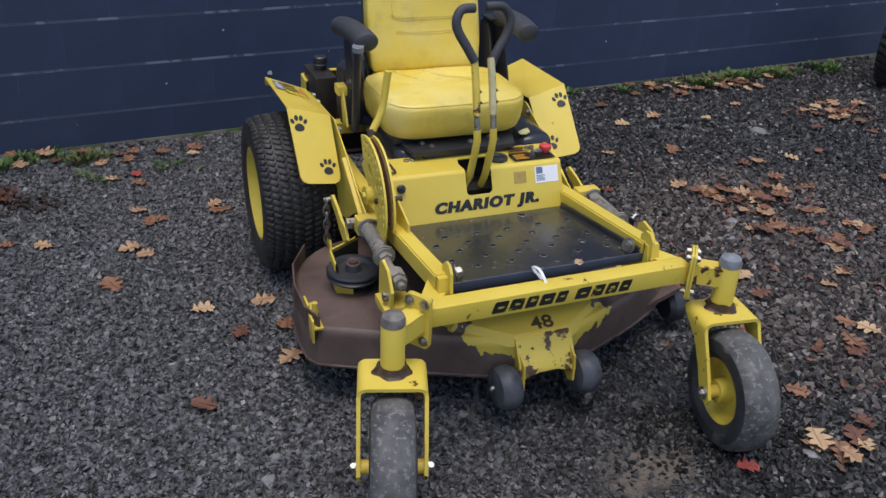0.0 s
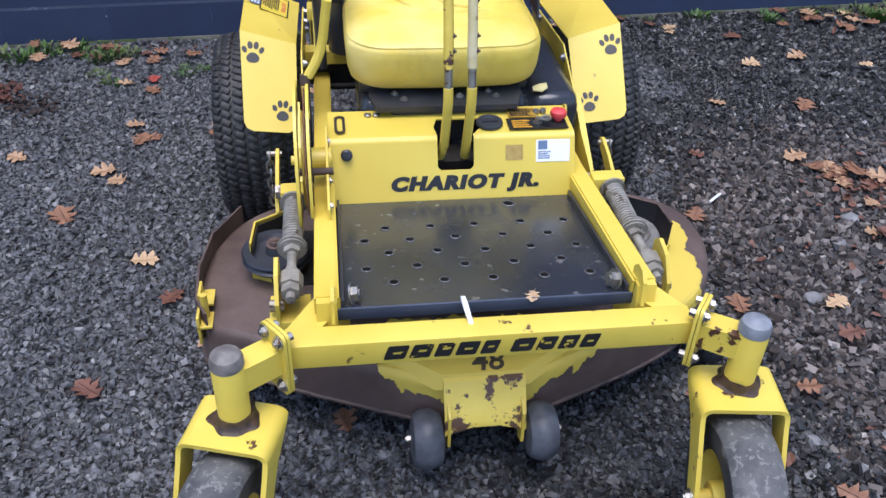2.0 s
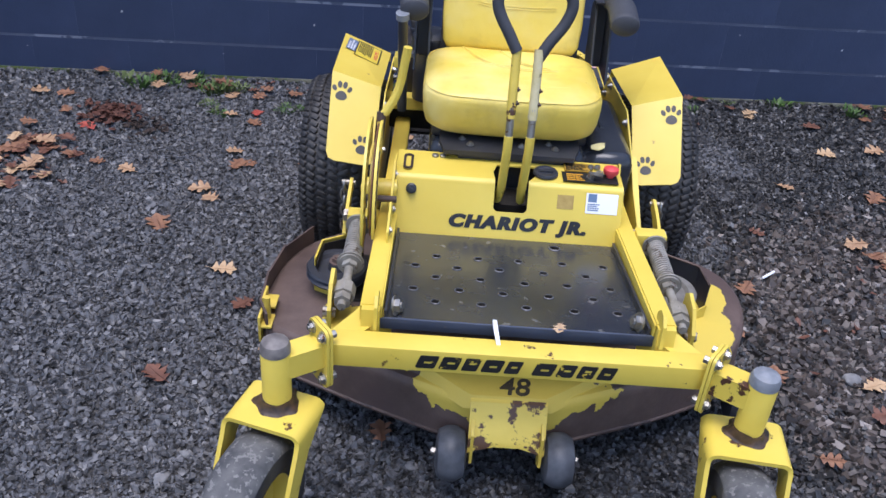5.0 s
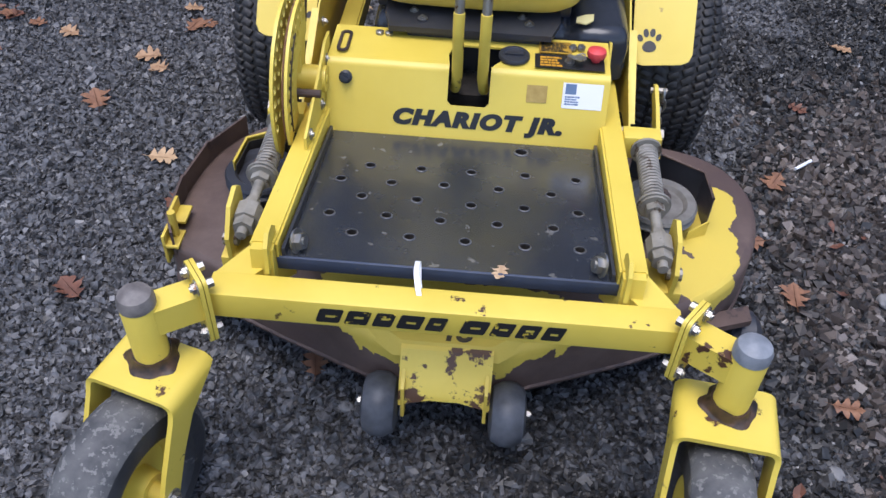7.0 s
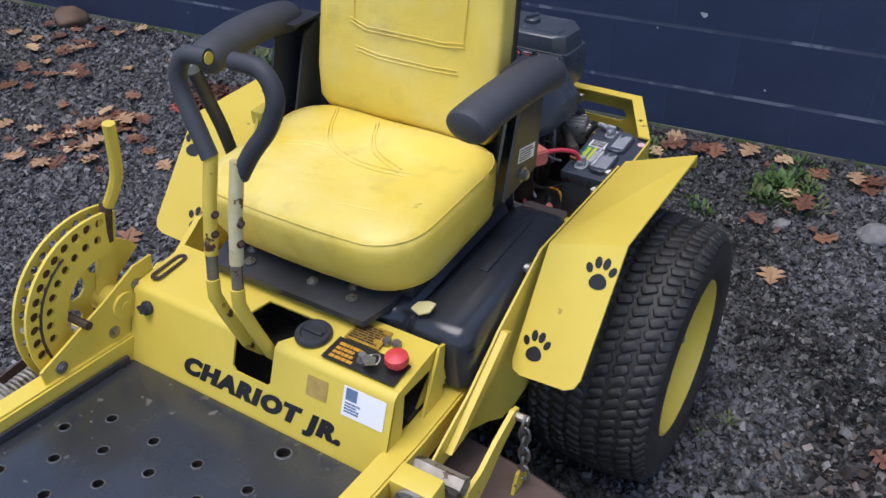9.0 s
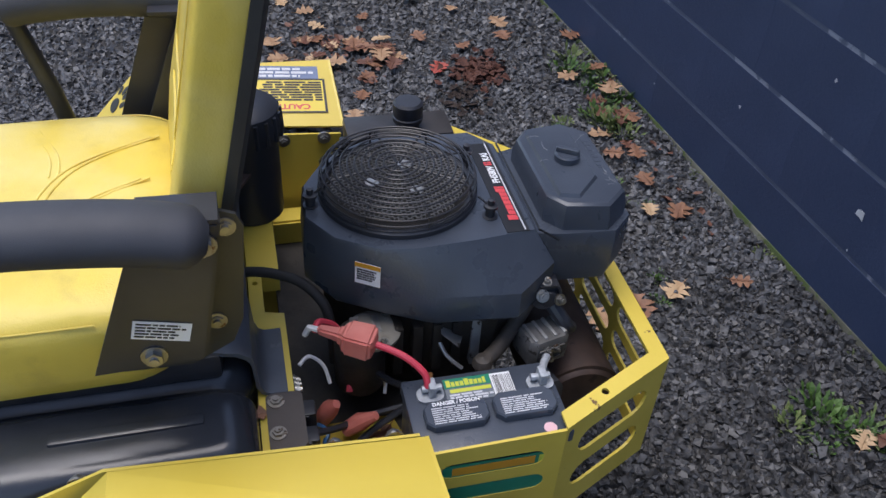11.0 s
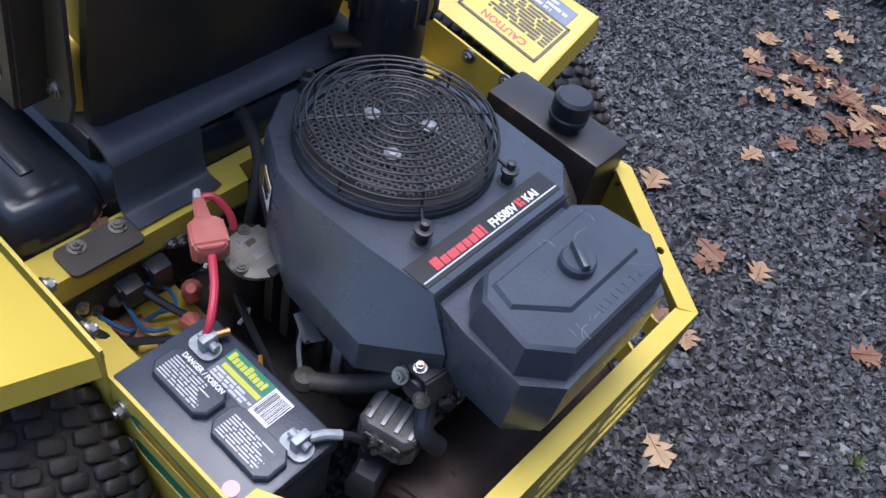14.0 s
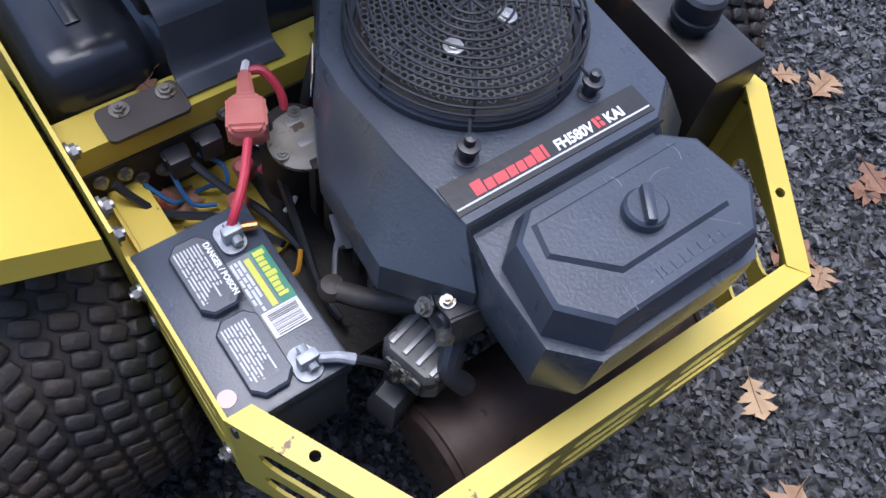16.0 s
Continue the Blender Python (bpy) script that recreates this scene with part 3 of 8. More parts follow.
for s in (-1, 1):
    # brace from rail down to the beam
    bm = bmesh.new()
    loft(bm, [[(s * 0.25, -1.10, 0.40), (s * 0.30, -1.06, 0.40), (s * 0.30, -1.06, 0.455), (s * 0.25, -1.10, 0.455)], [(s * 0.315, -1.178, 0.408), (s * 0.365, -1.165, 0.408), (s * 0.365, -1.165, 0.452), (s * 0.315, -1.178, 0.452)]])
    part("brace", bm, yellow, mower)
    bm = bmesh.new()
    loft(bm, [[(s * 0.272, -1.155, 0.395), (s * 0.308, -1.155, 0.395), (s * 0.308, -1.135, 0.395), (s * 0.272, -1.135, 0.395)], [(s * 0.272, -1.142, 0.49), (s * 0.308, -1.142, 0.49), (s * 0.308, -1.122, 0.49), (s * 0.272, -1.122, 0.49)]])
    part("upright", bm, yellow, mower)
    # bolt plates, one on the beam and one on the caster arm
    d = Vector((s * 0.80, -0.60, 0)).normalized()
    side = Vector((-d.y, d.x, 0))
    c = Vector((s * 0.372, -1.196, 0.432))
    for k, off in enumerate((0.0, 0.0075)):
        bm = bmesh.new()
        loop = []
        for u, v in round_rect(-0.034, 0.034, -0.075, 0.062, 0.012, 3):
            loop.append(c + d * off + side * u * s + Vector((0, 0, v)))
        sheet(bm, loop, d, 0.0062)
        part("bolt_plate", bm, yellow, mower)
    for u, v in ((-0.02, 0.045), (0.02, 0.045), (-0.02, -0.055), (0.02, -0.055)):
        bm = bmesh.new()
        bolt(bm, c + d * 0.014 + side * u * s + Vector((0, 0, v)), d, 0.009, 0.008)
        rod(bm, c + side * u * s + Vector((0, 0, v)), c - d * 0.012 + side * u * s + Vector((0, 0, v)), 0.008, 6)
        part("bolt", bm, steel, mower)
    bm = bmesh.new()
    e = Vector((s * 0.455, -1.25, 0.43))
    a = c + d * 0.0135
    up = Vector((0, 0, 1))
    loft(bm, [[p + side * u + up * v for u, v in ((-0.023, -0.026), (0.023, -0.026), (0.023, 0.026), (-0.023, 0.026))] for p in (Vector((a.x, a.y, 0.432)), e - d * 0.012)])
    part("caster_arm", bm, yellow_chipped, mower)

sidewall_rubber = surface("scuffed_sidewall", (0.018, 0.019, 0.022), (0.055, 0.056, 0.060), 0.5, scale=12, fine=150, relief=0.0008, wear=(0.12, 0.118, 0.112), wear_at=0.62, wear_scale=16)


# casters
def caster(px, py, turn):
    post = Vector((px, py, 0))
    M = Matrix.Translation(post) @ Matrix.Rotation(radians(turn), 4, "Z")
    bm = bmesh.new()
    lathe(bm, [(0.028, 0.35), (0.028, 0.462), (0.026, 0.466)], 28, Matrix.Translation(post))
    p = part("caster_post", bm, yellow_chipped, mower)
    bm = bmesh.new()
    lathe(bm, [(0.026, 0.460), (0.0285, 0.463), (0.0285, 0.476), (0.025, 0.485), (0.014, 0.491), (0.0, 0.493)], 24, Matrix.Translation(post))
    part("dust_cap", bm, grey_plastic if px > 0 else surface("rusty_cap", (0.11, 0.098, 0.09), (0.23, 0.205, 0.185), 0.6, scale=40), p, "domed grey dust cap")
    bm = bmesh.new()
    lathe(bm, [(0.043, 0.3362), (0.041, 0.3375), (0.038, 0.3390), (0.036, 0.341), (0.034, 0.345), (0.0315, 0.351), (0.0312, 0.354)], 40, Matrix.Translation(post))
    for v in bm.verts:
        q = Vector((v.co.x - px, v.co.y - py, 0))
        k = noise.noise(v.co * 38 + Vector((px * 9, 0, 0)))
        if q.length > 0.033:
            v.co += q * (0.30 * k)
        elif v.co.z > 0.35:
            v.co.z += 0.012 * k
    part("bearing_seal", bm, surface("rusty_grease", (0.016, 0.011, 0.008), (0.085, 0.045, 0.022), 0.5, scale=55, fine=200, relief=0.001), p, "seal smeared with rusty brown grease")
    # fork: bent flat bar, local wheel runs along -y
    bm = bmesh.new()
    w, t = 0.081, 0.009
    half = [(w, -0.146, -0.114, 0.134, 1, 0), (w, -0.152, -0.104, 0.152, 1, 0), (w, -0.124, -0.072, 0.215, 1, 0), (w, -0.095, -0.034, 0.270, 1, 0), (w, -0.080, 0.006, 0.298, 1, 0), (w, -0.074, 0.030, 0.314, 1, 0)]
    for k in range(1, 5):
        a = radians(90 * k / 4)
        half.append((w - 0.022 + 0.022 * math.cos(a), -0.072, 0.042, 0.314 + 0.022 * math.sin(a), math.cos(a), math.sin(a)))
    stations = half + [(-x, a, b, z, -nx, nz) for x, a, b, z, nx, nz in half[::-1]]
    loft(bm, [[Vector((x - nx * d, y, z - nz * d)) for y, d in ((yf, 0), (yb, 0), (yb, t), (yf, t))] for x, yf, yb, z, nx, nz in stations])
    bmesh.ops.bevel(bm, geom=[e for e in bm.edges if e.calc_face_angle(0) > 1.0], offset=0.002, segments=2, affect="EDGES")
    bmesh.ops.transform(bm, matrix=M, verts=bm.verts)
    fork = part("caster_fork", bm, yellow_chipped, mower, "chipped yellow caster fork")
    C = M @ Matrix.Translation((0, -0.125, 0.158)) @ Matrix.Rotation(radians(90), 4, "Y")
    bm = bmesh.new()
    R, W = 0.160, 0.052
    lathe(bm, [(0.138, -0.0485), (0.149, -0.043), (0.157, -0.031), (R, -0.012), (R, 0.012), (0.157, 0.031), (0.149, 0.043), (0.138, 0.0485)], 56, C, False)
    tread = part("tyre", bm, rubber_grey, fork, "smooth dusty grey caster tyre")
    for q in (-1, 1):
        bm = bmesh.new()
        lathe(bm, [(0.088, q * 0.040), (0.096, q * 0.0475), (0.104, q * 0.0500), (0.106, q * 0.0515), (0.125, q * W), (0.138, q * 0.0485)], 56, C, False)
        part("sidewall", bm, sidewall_rubber, tread, "black scuffed sidewall")
    bm = bmesh.new()
    lathe(bm, [(0.020, -0.046), (0.030, -0.046), (0.034, -0.014), (0.070, -0.012), (0.078, -0.030), (0.091, -0.040), (0.093, -0.036), (0.093, 0.036), (0.091, 0.040), (0.078, 0.030), (0.070, 0.012), (0.034, 0.014), (0.030, 0.046), (0.020, 0.046)], 32, C)
    part("rim", bm, yellow, fork, "yellow pressed wheel rim")
    for s in (-1, 1):
        bm = bmesh.new()
        ax = M.to_3x3() @ Vector((s, 0, 0))
        cc = C.translation
        rod(bm, cc + ax * 0.04, cc + ax * 0.072, 0.017, 16)
        part("spacer", bm, yellow_grimy, fork)
        bm = bmesh.new()
        bolt(bm, cc + ax * 0.082, ax, 0.012, 0.010)
        part("axle_bolt", bm, steel, fork)


caster(-0.455, -1.25, -17)
caster(0.455, -1.25, -7)

# foot plate with punched, raised-rim holes
bm = bmesh.new()
holes = []
hole_at = []
for r_i, y in enumerate((-0.817, -0.873, -0.929, -0.986, -1.042)):
    for c_i in range(5):
        x = -0.165 - (0.048 if r_i % 2 else 0.0) + 0.0957 * c_i + rnd.uniform(-0.003, 0.003)
        if abs(x) < 0.24:
            hole_at.append((x, y + rnd.uniform(-0.003, 0.003)))
hole_at.append((0.117, -0.727))
for x, y in hole_at:
    holes.append(ring2d(x, y, 0.0088 if y < -0.76 else 0.0118, 12))
holed_plate(bm, round_rect(-0.264, 0.268, -1.122, -0.692, 0.004, 2), holes, lambda x, y: (x, y, plate_z(y)), (0, 0, -0.004))
foot = part("foot_plate", bm, surface("scuffed_black_plate", (0.017, 0.020, 0.026), (0.034, 0.038, 0.045), 0.24, scale=4, fine=140, relief=0.0005, wear=(0.12, 0.117, 0.108), wear_at=0.635, wear_scale=24, rough_vary=0.16, spec=0.9), mower, "scuffed black foot plate with punched holes", smooth=False)
hole_edge = surface("worn_hole_edge", (0.045, 0.045, 0.047), (0.13, 0.13, 0.128), 0.35, scale=60)
for x, y in hole_at:
    bm = bmesh.new()
    HM = Matrix.Translation((x, y, plate_z(y) + 0.0004)) @ Matrix.Rotation(-0.15, 4, "X") @ Matrix.Scale(1.35 if y > -0.76 else 1.0, 4)
    lathe(bm, [(0.0086, -0.0005), (0.0087, 0.0014), (0.0098, 0.0015), (0.0112, 0.0)], 14, HM, cap=False)
    rim_part = part("hole_rim", bm, hole_edge, foot)
    # dark sleeve added below each hole: the hole's shade put into its colour
    bm = bmesh.new()
    lathe(bm, [(0.0086, -0.0005), (0.0084, -0.012), (0.0076, -0.013)], 14, HM, cap=False)
    part("dark_hole_sleeve", bm, grime_and_shade, rim_part)
bm = bmesh.new()
box(bm, -0.272, 0.277, -1.127, -1.122, plate_z(-1.12) - 0.024, plate_z(-1.12) + 0.002, 0.0015)
part("front_lip", bm, surface("worn_black_lip", (0.040, 0.050, 0.078), (0.062, 0.075, 0.108), 0.40, wear=(0.11, 0.10, 0.09), wear_at=0.68), foot, "black front edge of the foot plate")
for s in (-1, 1):
    bm = bmesh.new()
    box(bm, s * 0.262 - 0.003, s * 0.262 + 0.003, -1.12, -0.70, -0.004, 0.016, 0.001)
    for v in bm.verts:
        v.co.z += plate_z(v.co.y)
    part("side_lip", bm, black_metal, foot)
    bm = bmesh.new()
    bolt(bm, (s * 0.244, -1.098, plate_z(-1.10) + 0.016), (-s * 0.9, -0.2, 0.25), 0.0145, 0.013)
    part("bolt", bm, steel, foot)
    bm = bmesh.new()
    sheet(bm, [(s * 0.276, -1.16, 0.455), (s * 0.276, -1.10, 0.455), (s * 0.276, -1.10, 0.505), (s * 0.276, -1.118, 0.522), (s * 0.276, -1.138, 0.522), (s * 0.276, -1.155, 0.505)], (s, 0, 0), 0.007)
    part("pivot_tab", bm, yellow, mower)

# console
slot_l, slot_r = -0.036, 0.046
face_b, face_t = Vector((0, -0.692, 0.388)), Vector((0, -0.640, 0.512))
fd = face_t - face_b


def on_face(x, v):
    return (x, face_b.y + fd.y * v, face_b.z + fd.z * v)


bm = bmesh.new()
holed_plate(bm, [(-0.276, 0), (0.278, 0), (0.278, 1), (slot_r, 1), (slot_r, 0.60), (slot_r - 0.008, 0.54), (slot_l + 0.008, 0.54), (slot_l, 0.60), (slot_l, 1), (-0.276, 1)], [], on_face, (0, 0.004, -0.001))
console = part("console", bm, yellow, mower, "yellow control console box", smooth=False)
bm = bmesh.new()
TOPZ0, TOPZ1 = 0.525, 0.530


def on_top(x, y):
    return (x, y, TOPZ0 + (TOPZ1 - TOPZ0) * (y + 0.626) / 0.11)


holed_plate(bm, [(-0.276, -0.626), (slot_l, -0.626), (slot_l - 0.004, -0.59), (slot_l + 0.006, -0.556), (slot_r + 0.02, -0.556), (slot_r + 0.026, -0.59), (slot_r, -0.626), (0.278, -0.626), (0.278, -0.512), (-0.276, -0.512)], [], on_top, (0, 0, -0.004))
part("top_panel", bm, yellow, console, smooth=False)
for a, b in ((-0.276, slot_l), (slot_r, 0.278)):
    bm = bmesh.new()
    loops = []
    for x in (a, b):
        arc = [(face_t.y, face_t.z), (-0.6385, 0.5165), (-0.6345, 0.5215), (-0.626, 0.525)]
        loops.append([(x, y, z) for y, z in arc] + [(x, y + 0.003, z - 0.003) for y, z in arc[::-1]])
    loft(bm, loops)
    part("rounded_edge", bm, yellow, console)
for s, x in ((-1, -0.276), (1, 0.274)):
    bm = bmesh.new()
    outline = [(-0.690, 0.388), (-0.512, 0.388), (-0.512, 0.526), (-0.626, 0.521), (-0.638, 0.512)]
    hole = [[(-0.630, 0.43), (-0.56, 0.42), (-0.535, 0.50), (-0.612, 0.508)]] if s > 0 else []
    holed_plate(bm, outline, hole, lambda y, z: (x, y, z), (0.004, 0, 0))
    part("end_panel", bm, yellow, console, smooth=False)
# dark box added to stand in for the shade inside the console
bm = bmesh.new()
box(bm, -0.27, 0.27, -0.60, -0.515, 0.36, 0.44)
part("inner_shade_box", bm, grime_and_shade, console, "dark box in place of the shade inside the console")
bm = bmesh.new()
sheet(bm, [(0.268, -0.575, 0.440), (0.268, -0.515, 0.492), (0.288, -0.470, 0.490), (0.296, -0.458, 0.480), (0.292, -0.466, 0.462), (0.276, -0.505, 0.440)], (0.85, -0.4, 0.3), 0.005)
ear = part("bracket_ear", bm, yellow, console, "yellow bracket ear with a bolt", smooth=False)
bm = bmesh.new()
rod(bm, (0.298, -0.474, 0.480), (0.262, -0.440, 0.490), 0.004, 10)
bolt(bm, (0.298, -0.474, 0.480), (0.7, -0.66, -0.2), 0.009, 0.008)
part("bolt", bm, steel, ear)
# console fittings
fz = fd.normalized()
fx = Vector((1, 0, 0))
fn = fx.cross(fz)


def face_pose(x, v, lift=0.0008):
    p = Vector(on_face(x, v)) + fn * lift
    return Matrix(((fx.x, fz.x, fn.x, p.x), (fx.y, fz.y, fn.y, p.y), (fx.z, fz.z, fn.z, p.z), (0, 0, 0, 1)))


text_part("model_lettering", "CHARIOT JR.", 0.041, face_pose(0.024, 0.235), ink, console, 1.22, 0.22, 0.0026, 0.0004, "bold slanted black lettering", 1.20, 0.0013)
bm = bmesh.new()
box(bm, 0.188, 0.266, 0, 0.050, 0, 0.0006, m=face_pose(0, 0.63))
sticker = part("paper_sticker", bm, white_paint, console, "white paper sticker")
bm = bmesh.new()
box(bm, 0.193, 0.214, 0.028, 0.048, 0.0006, 0.0010, m=face_pose(0, 0.63))
bars(bm, face_pose(0, 0.63, 0.0014), 0.193, 0.222, 0.006, 0.025, 4, rnd)
part("print_block", bm, grey_ink, sticker, "blue-grey printed block and lines")
bm = bmesh.new()
box(bm, 0.118, 0.158, 0, 0.034, 0, 0.0005, m=face_pose(0, 0.68))
part("faded_label", bm, surface("faded_tan_label", (0.36, 0.24, 0.06), (0.48, 0.34, 0.10), 0.6, scale=60), console, "faded tan label")
bm = bmesh.new()
M = face_pose(-0.238, 0.86)
lathe(bm, [(0.013, 0), (0.013, 0.006), (0.009, 0.008), (0.009, 0.012), (0.0, 0.012)], 20, M)
box(bm, -0.002, 0.002, -0.008, 0.008, 0.012, 0.02, m=M @ Matrix.Rotation(0.9, 4, "Z"))
part("ignition_switch", bm, black_plastic, console, "round black key switch")
bm = bmesh.new()
M = Matrix.Translation((0.089, -0.588, 0.529))
lathe(bm, [(0.031, 0), (0.031, 0.005), (0.029, 0.008), (0.022, 0.0085), (0.020, 0.006), (0.0, 0.006)], 28, M)
box(bm, -0.018, 0.018, -0.004, 0.004, 0.005, 0.010, 0.001, m=M)
part("fuel_cap", bm, black_plastic, console, "round black cap")
bm = bmesh.new()
box(bm, 0.130, 0.266, -0.622, -0.572, 0.530, 0.5315)
panel = part("control_decal", bm, ink, console, "black control decal")
bm = bmesh.new()
box(bm, 0.138, 0.202, -0.571, -0.527, 0.5325, 0.534)
od = part("warning_decal", bm, surface("aged_orange_decal", (0.30, 0.17, 0.02), (0.46, 0.27, 0.03), 0.4, scale=50), console, "orange warning decal with dark print")
bm = bmesh.new()
bars(bm, pose(0, 0, 0.5342), 0.142, 0.198, -0.567, -0.531, 7, rnd)
part("decal_print", bm, ink, od)
bm = bmesh.new()
bars(bm, pose(0, 0, 0.5317), 0.14, 0.185, -0.618, -0.58, 4, rnd)
part("decal_print", bm, orange_ink, panel)
bm = bmesh.new()
lathe(bm, [(0.009, 0), (0.009, 0.008), (0.017, 0.010), (0.0195, 0.016), (0.018, 0.024), (0.010, 0.028), (0.0, 0.029)], 20, Matrix.Translation((0.249, -0.585, 0.531)))
part("blade_switch_knob", bm, red_knob, console, "red mushroom-shaped pull knob")
for x, y in ((0.205, -0.548), (0.222, -0.546)):
    bm = bmesh.new()
    lathe(bm, [(0.008, 0), (0.008, 0.007), (0.006, 0.010), (0.0, 0.010)], 8, Matrix.Translation((x, y, 0.531)))
    part("toggle_nut", bm, steel, console)
bm = bmesh.new()
lathe(bm, [(0.010, 0), (0.010, 0.006), (0.006, 0.006), (0.006, 0.018), (0.0, 0.018)], 14, Matrix.Translation((0.197, -0.602, 0.531)))
sheet(bm, [(0.195, -0.605, 0.545), (0.215, -0.62, 0.548), (0.228, -0.612, 0.549), (0.220, -0.598, 0.548), (0.2, -0.598, 0.546)], (0, 0, 1), 0.002)
ring = [(0.214 + 0.013 * math.cos(a * 0.5236), -0.600 + 0.010 * math.sin(a * 0.5236), 0.546 + 0.004 * math.sin(a * 1.047)) for a in range(12)]
tube(bm, ring, 0.0014, 6, closed=True)
part("key", bm, steel, console, "worn metal key in its lock")
for x in (-0.185, -0.166):
    bm = bmesh.new()
    lathe(bm, [(0.0085, 0), (0.0085, 0.006), (0.005, 0.008), (0.0, 0.008)], 10, Matrix.Translation((x, -0.535, 0.528)))
    part("panel_screw", bm, steel, console)
bm = bmesh.new()
holed_plate(bm, slot2d(-0.262, -0.238, -0.615, -0.535), [slot2d(-0.256, -0.244, -0.607, -0.543)], lambda x, y: (x, y, 0.5305), (0, 0, 0.002))
part("lever_slot", bm, muffler_rust, console, "rusty lever slot")
bm = bmesh.new()
sheet(bm, [(0.281, -0.60, 0.40), (0.281, -0.53, 0.40), (0.281, -0.505, 0.53), (0.281, -0.52, 0.535), (0.281, -0.55, 0.48)], (1, 0, 0), 0.005)
part("bracket", bm, yellow, mower)

# steering levers
for s, x0 in ((-1, -0.020), (1, 0.030)):
    low = [(x0 + 0.004 * s, -0.600, 0.455), (x0, -0.632, 0.50), (x0, -0.660, 0.585), (x0, -0.672, 0.63), (x0, -0.668, 0.66)]
    bm = bmesh.new()
    tube(bm, low, 0.0108, 12)
    lev = part("steering_lever", bm, yellow_chipped, mower, "worn yellow lower lever tube")
    bm = bmesh.new()
    tube(bm, [(x0, -0.668, 0.655), (x0, -0.655, 0.725)], 0.009, 10)
    part("lever_shaft", bm, steel, lev)
    bm = bmesh.new()
    tube(bm, [(x0, -0.659, 0.70), (x0 * 1.0, -0.640, 0.78), (x0, -0.617, 0.852)], 0.0108, 12)
    part("upper_tube", bm, surface("worn_yellow_tube", (0.60, 0.45, 0.07), (0.70, 0.53, 0.08), 0.45, scale=20, wear=RUST, wear_at=0.58, wear_scale=34) if s < 0 else surface("rubbed_pale_tube", (0.50, 0.43, 0.20), (0.62, 0.56, 0.36), 0.42, scale=24, wear=RUST, wear_at=0.59, wear_scale=34), lev, "chipped upper lever tube")
    for z, y in ((0.765, -0.644), (0.735, -0.652)):
        bm = bmesh.new()
        bolt(bm, (x0 + 0.0095, y, z), (1, -0.3, 0), 0.0045, 0.004)
        part("set_bolt", bm, rust, lev)
    g = smooth_line([(x0, -0.620, 0.845), (x0 + s * 0.020, -0.613, 0.880), (x0 + s * 0.046, -0.603, 0.925), (x0 + s * 0.051, -0.598, 0.956), (x0 + s * 0.034, -0.592, 0.982), (x0 - s * 0.004, -0.588, 0.984)] if s < 0 else [(x0, -0.617, 0.828), (x0 + 0.022, -0.608, 0.866), (x0 + 0.052, -0.597, 0.908), (x0 + 0.064, -0.588, 0.950), (x0 + 0.042, -0.582, 0.982), (x0 - 0.008, -0.580, 0.984)], 8)
    bm = bmesh.new()
    tube(bm, g, 0.0132, 14)
    gr = part("foam_grip", bm, foam, lev, "curved dark foam grip")
    bm = bmesh.new()
    d = (g[-1] - g[-2]).normalized()
    rod(bm, g[-1] - d * 0.002, g[-1] + d * 0.0015, 0.0088, 14)
    part("tube_end", bm, yellow_grimy if s < 0 else foam, gr)

# rear wheels: turf tread of separate blocks, brown mud dried on
def tyre_material():
    m, n, l, b = nodes_of("muddy_tyre_rubber")
    col = ramp(n, l, noise_tex(n, l, 30, 5.0, 0.6), [(0.3, (0.016, 0.016, 0.017)), (0.7, (0.038, 0.037, 0.036))])
    mud = ramp(n, l, noise_tex(n, l, 5.5, 6.0, 0.65, offset=4.0), [(0.42, (0, 0, 0)), (0.64, (0.8, 0.8, 0.8))])
    sp = n.new("ShaderNodeSeparateXYZ")
    tc = n.new("ShaderNodeTexCoord")
    l.new(tc.outputs["Object"], sp.inputs[0])
    rear = ramp(n, l, sp.outputs["Y"], [(0.0, (0.12, 0.12, 0.12)), (0.18, (1, 1, 1))])
    mud = mixc(n, l, 1.0, mud, rear, "MULTIPLY")
    col = mixc(n, l, mud, col, (0.085, 0.058, 0.036))
    l.new(col, b.inputs["Base Color"])
    b.inputs["Roughness"].default_value = 0.5
    bump(n, l, b, noise_tex(n, l, 90, 6.0, 0.7), 0.8, 0.003)
    return m


tyre_rubber = tyre_material()


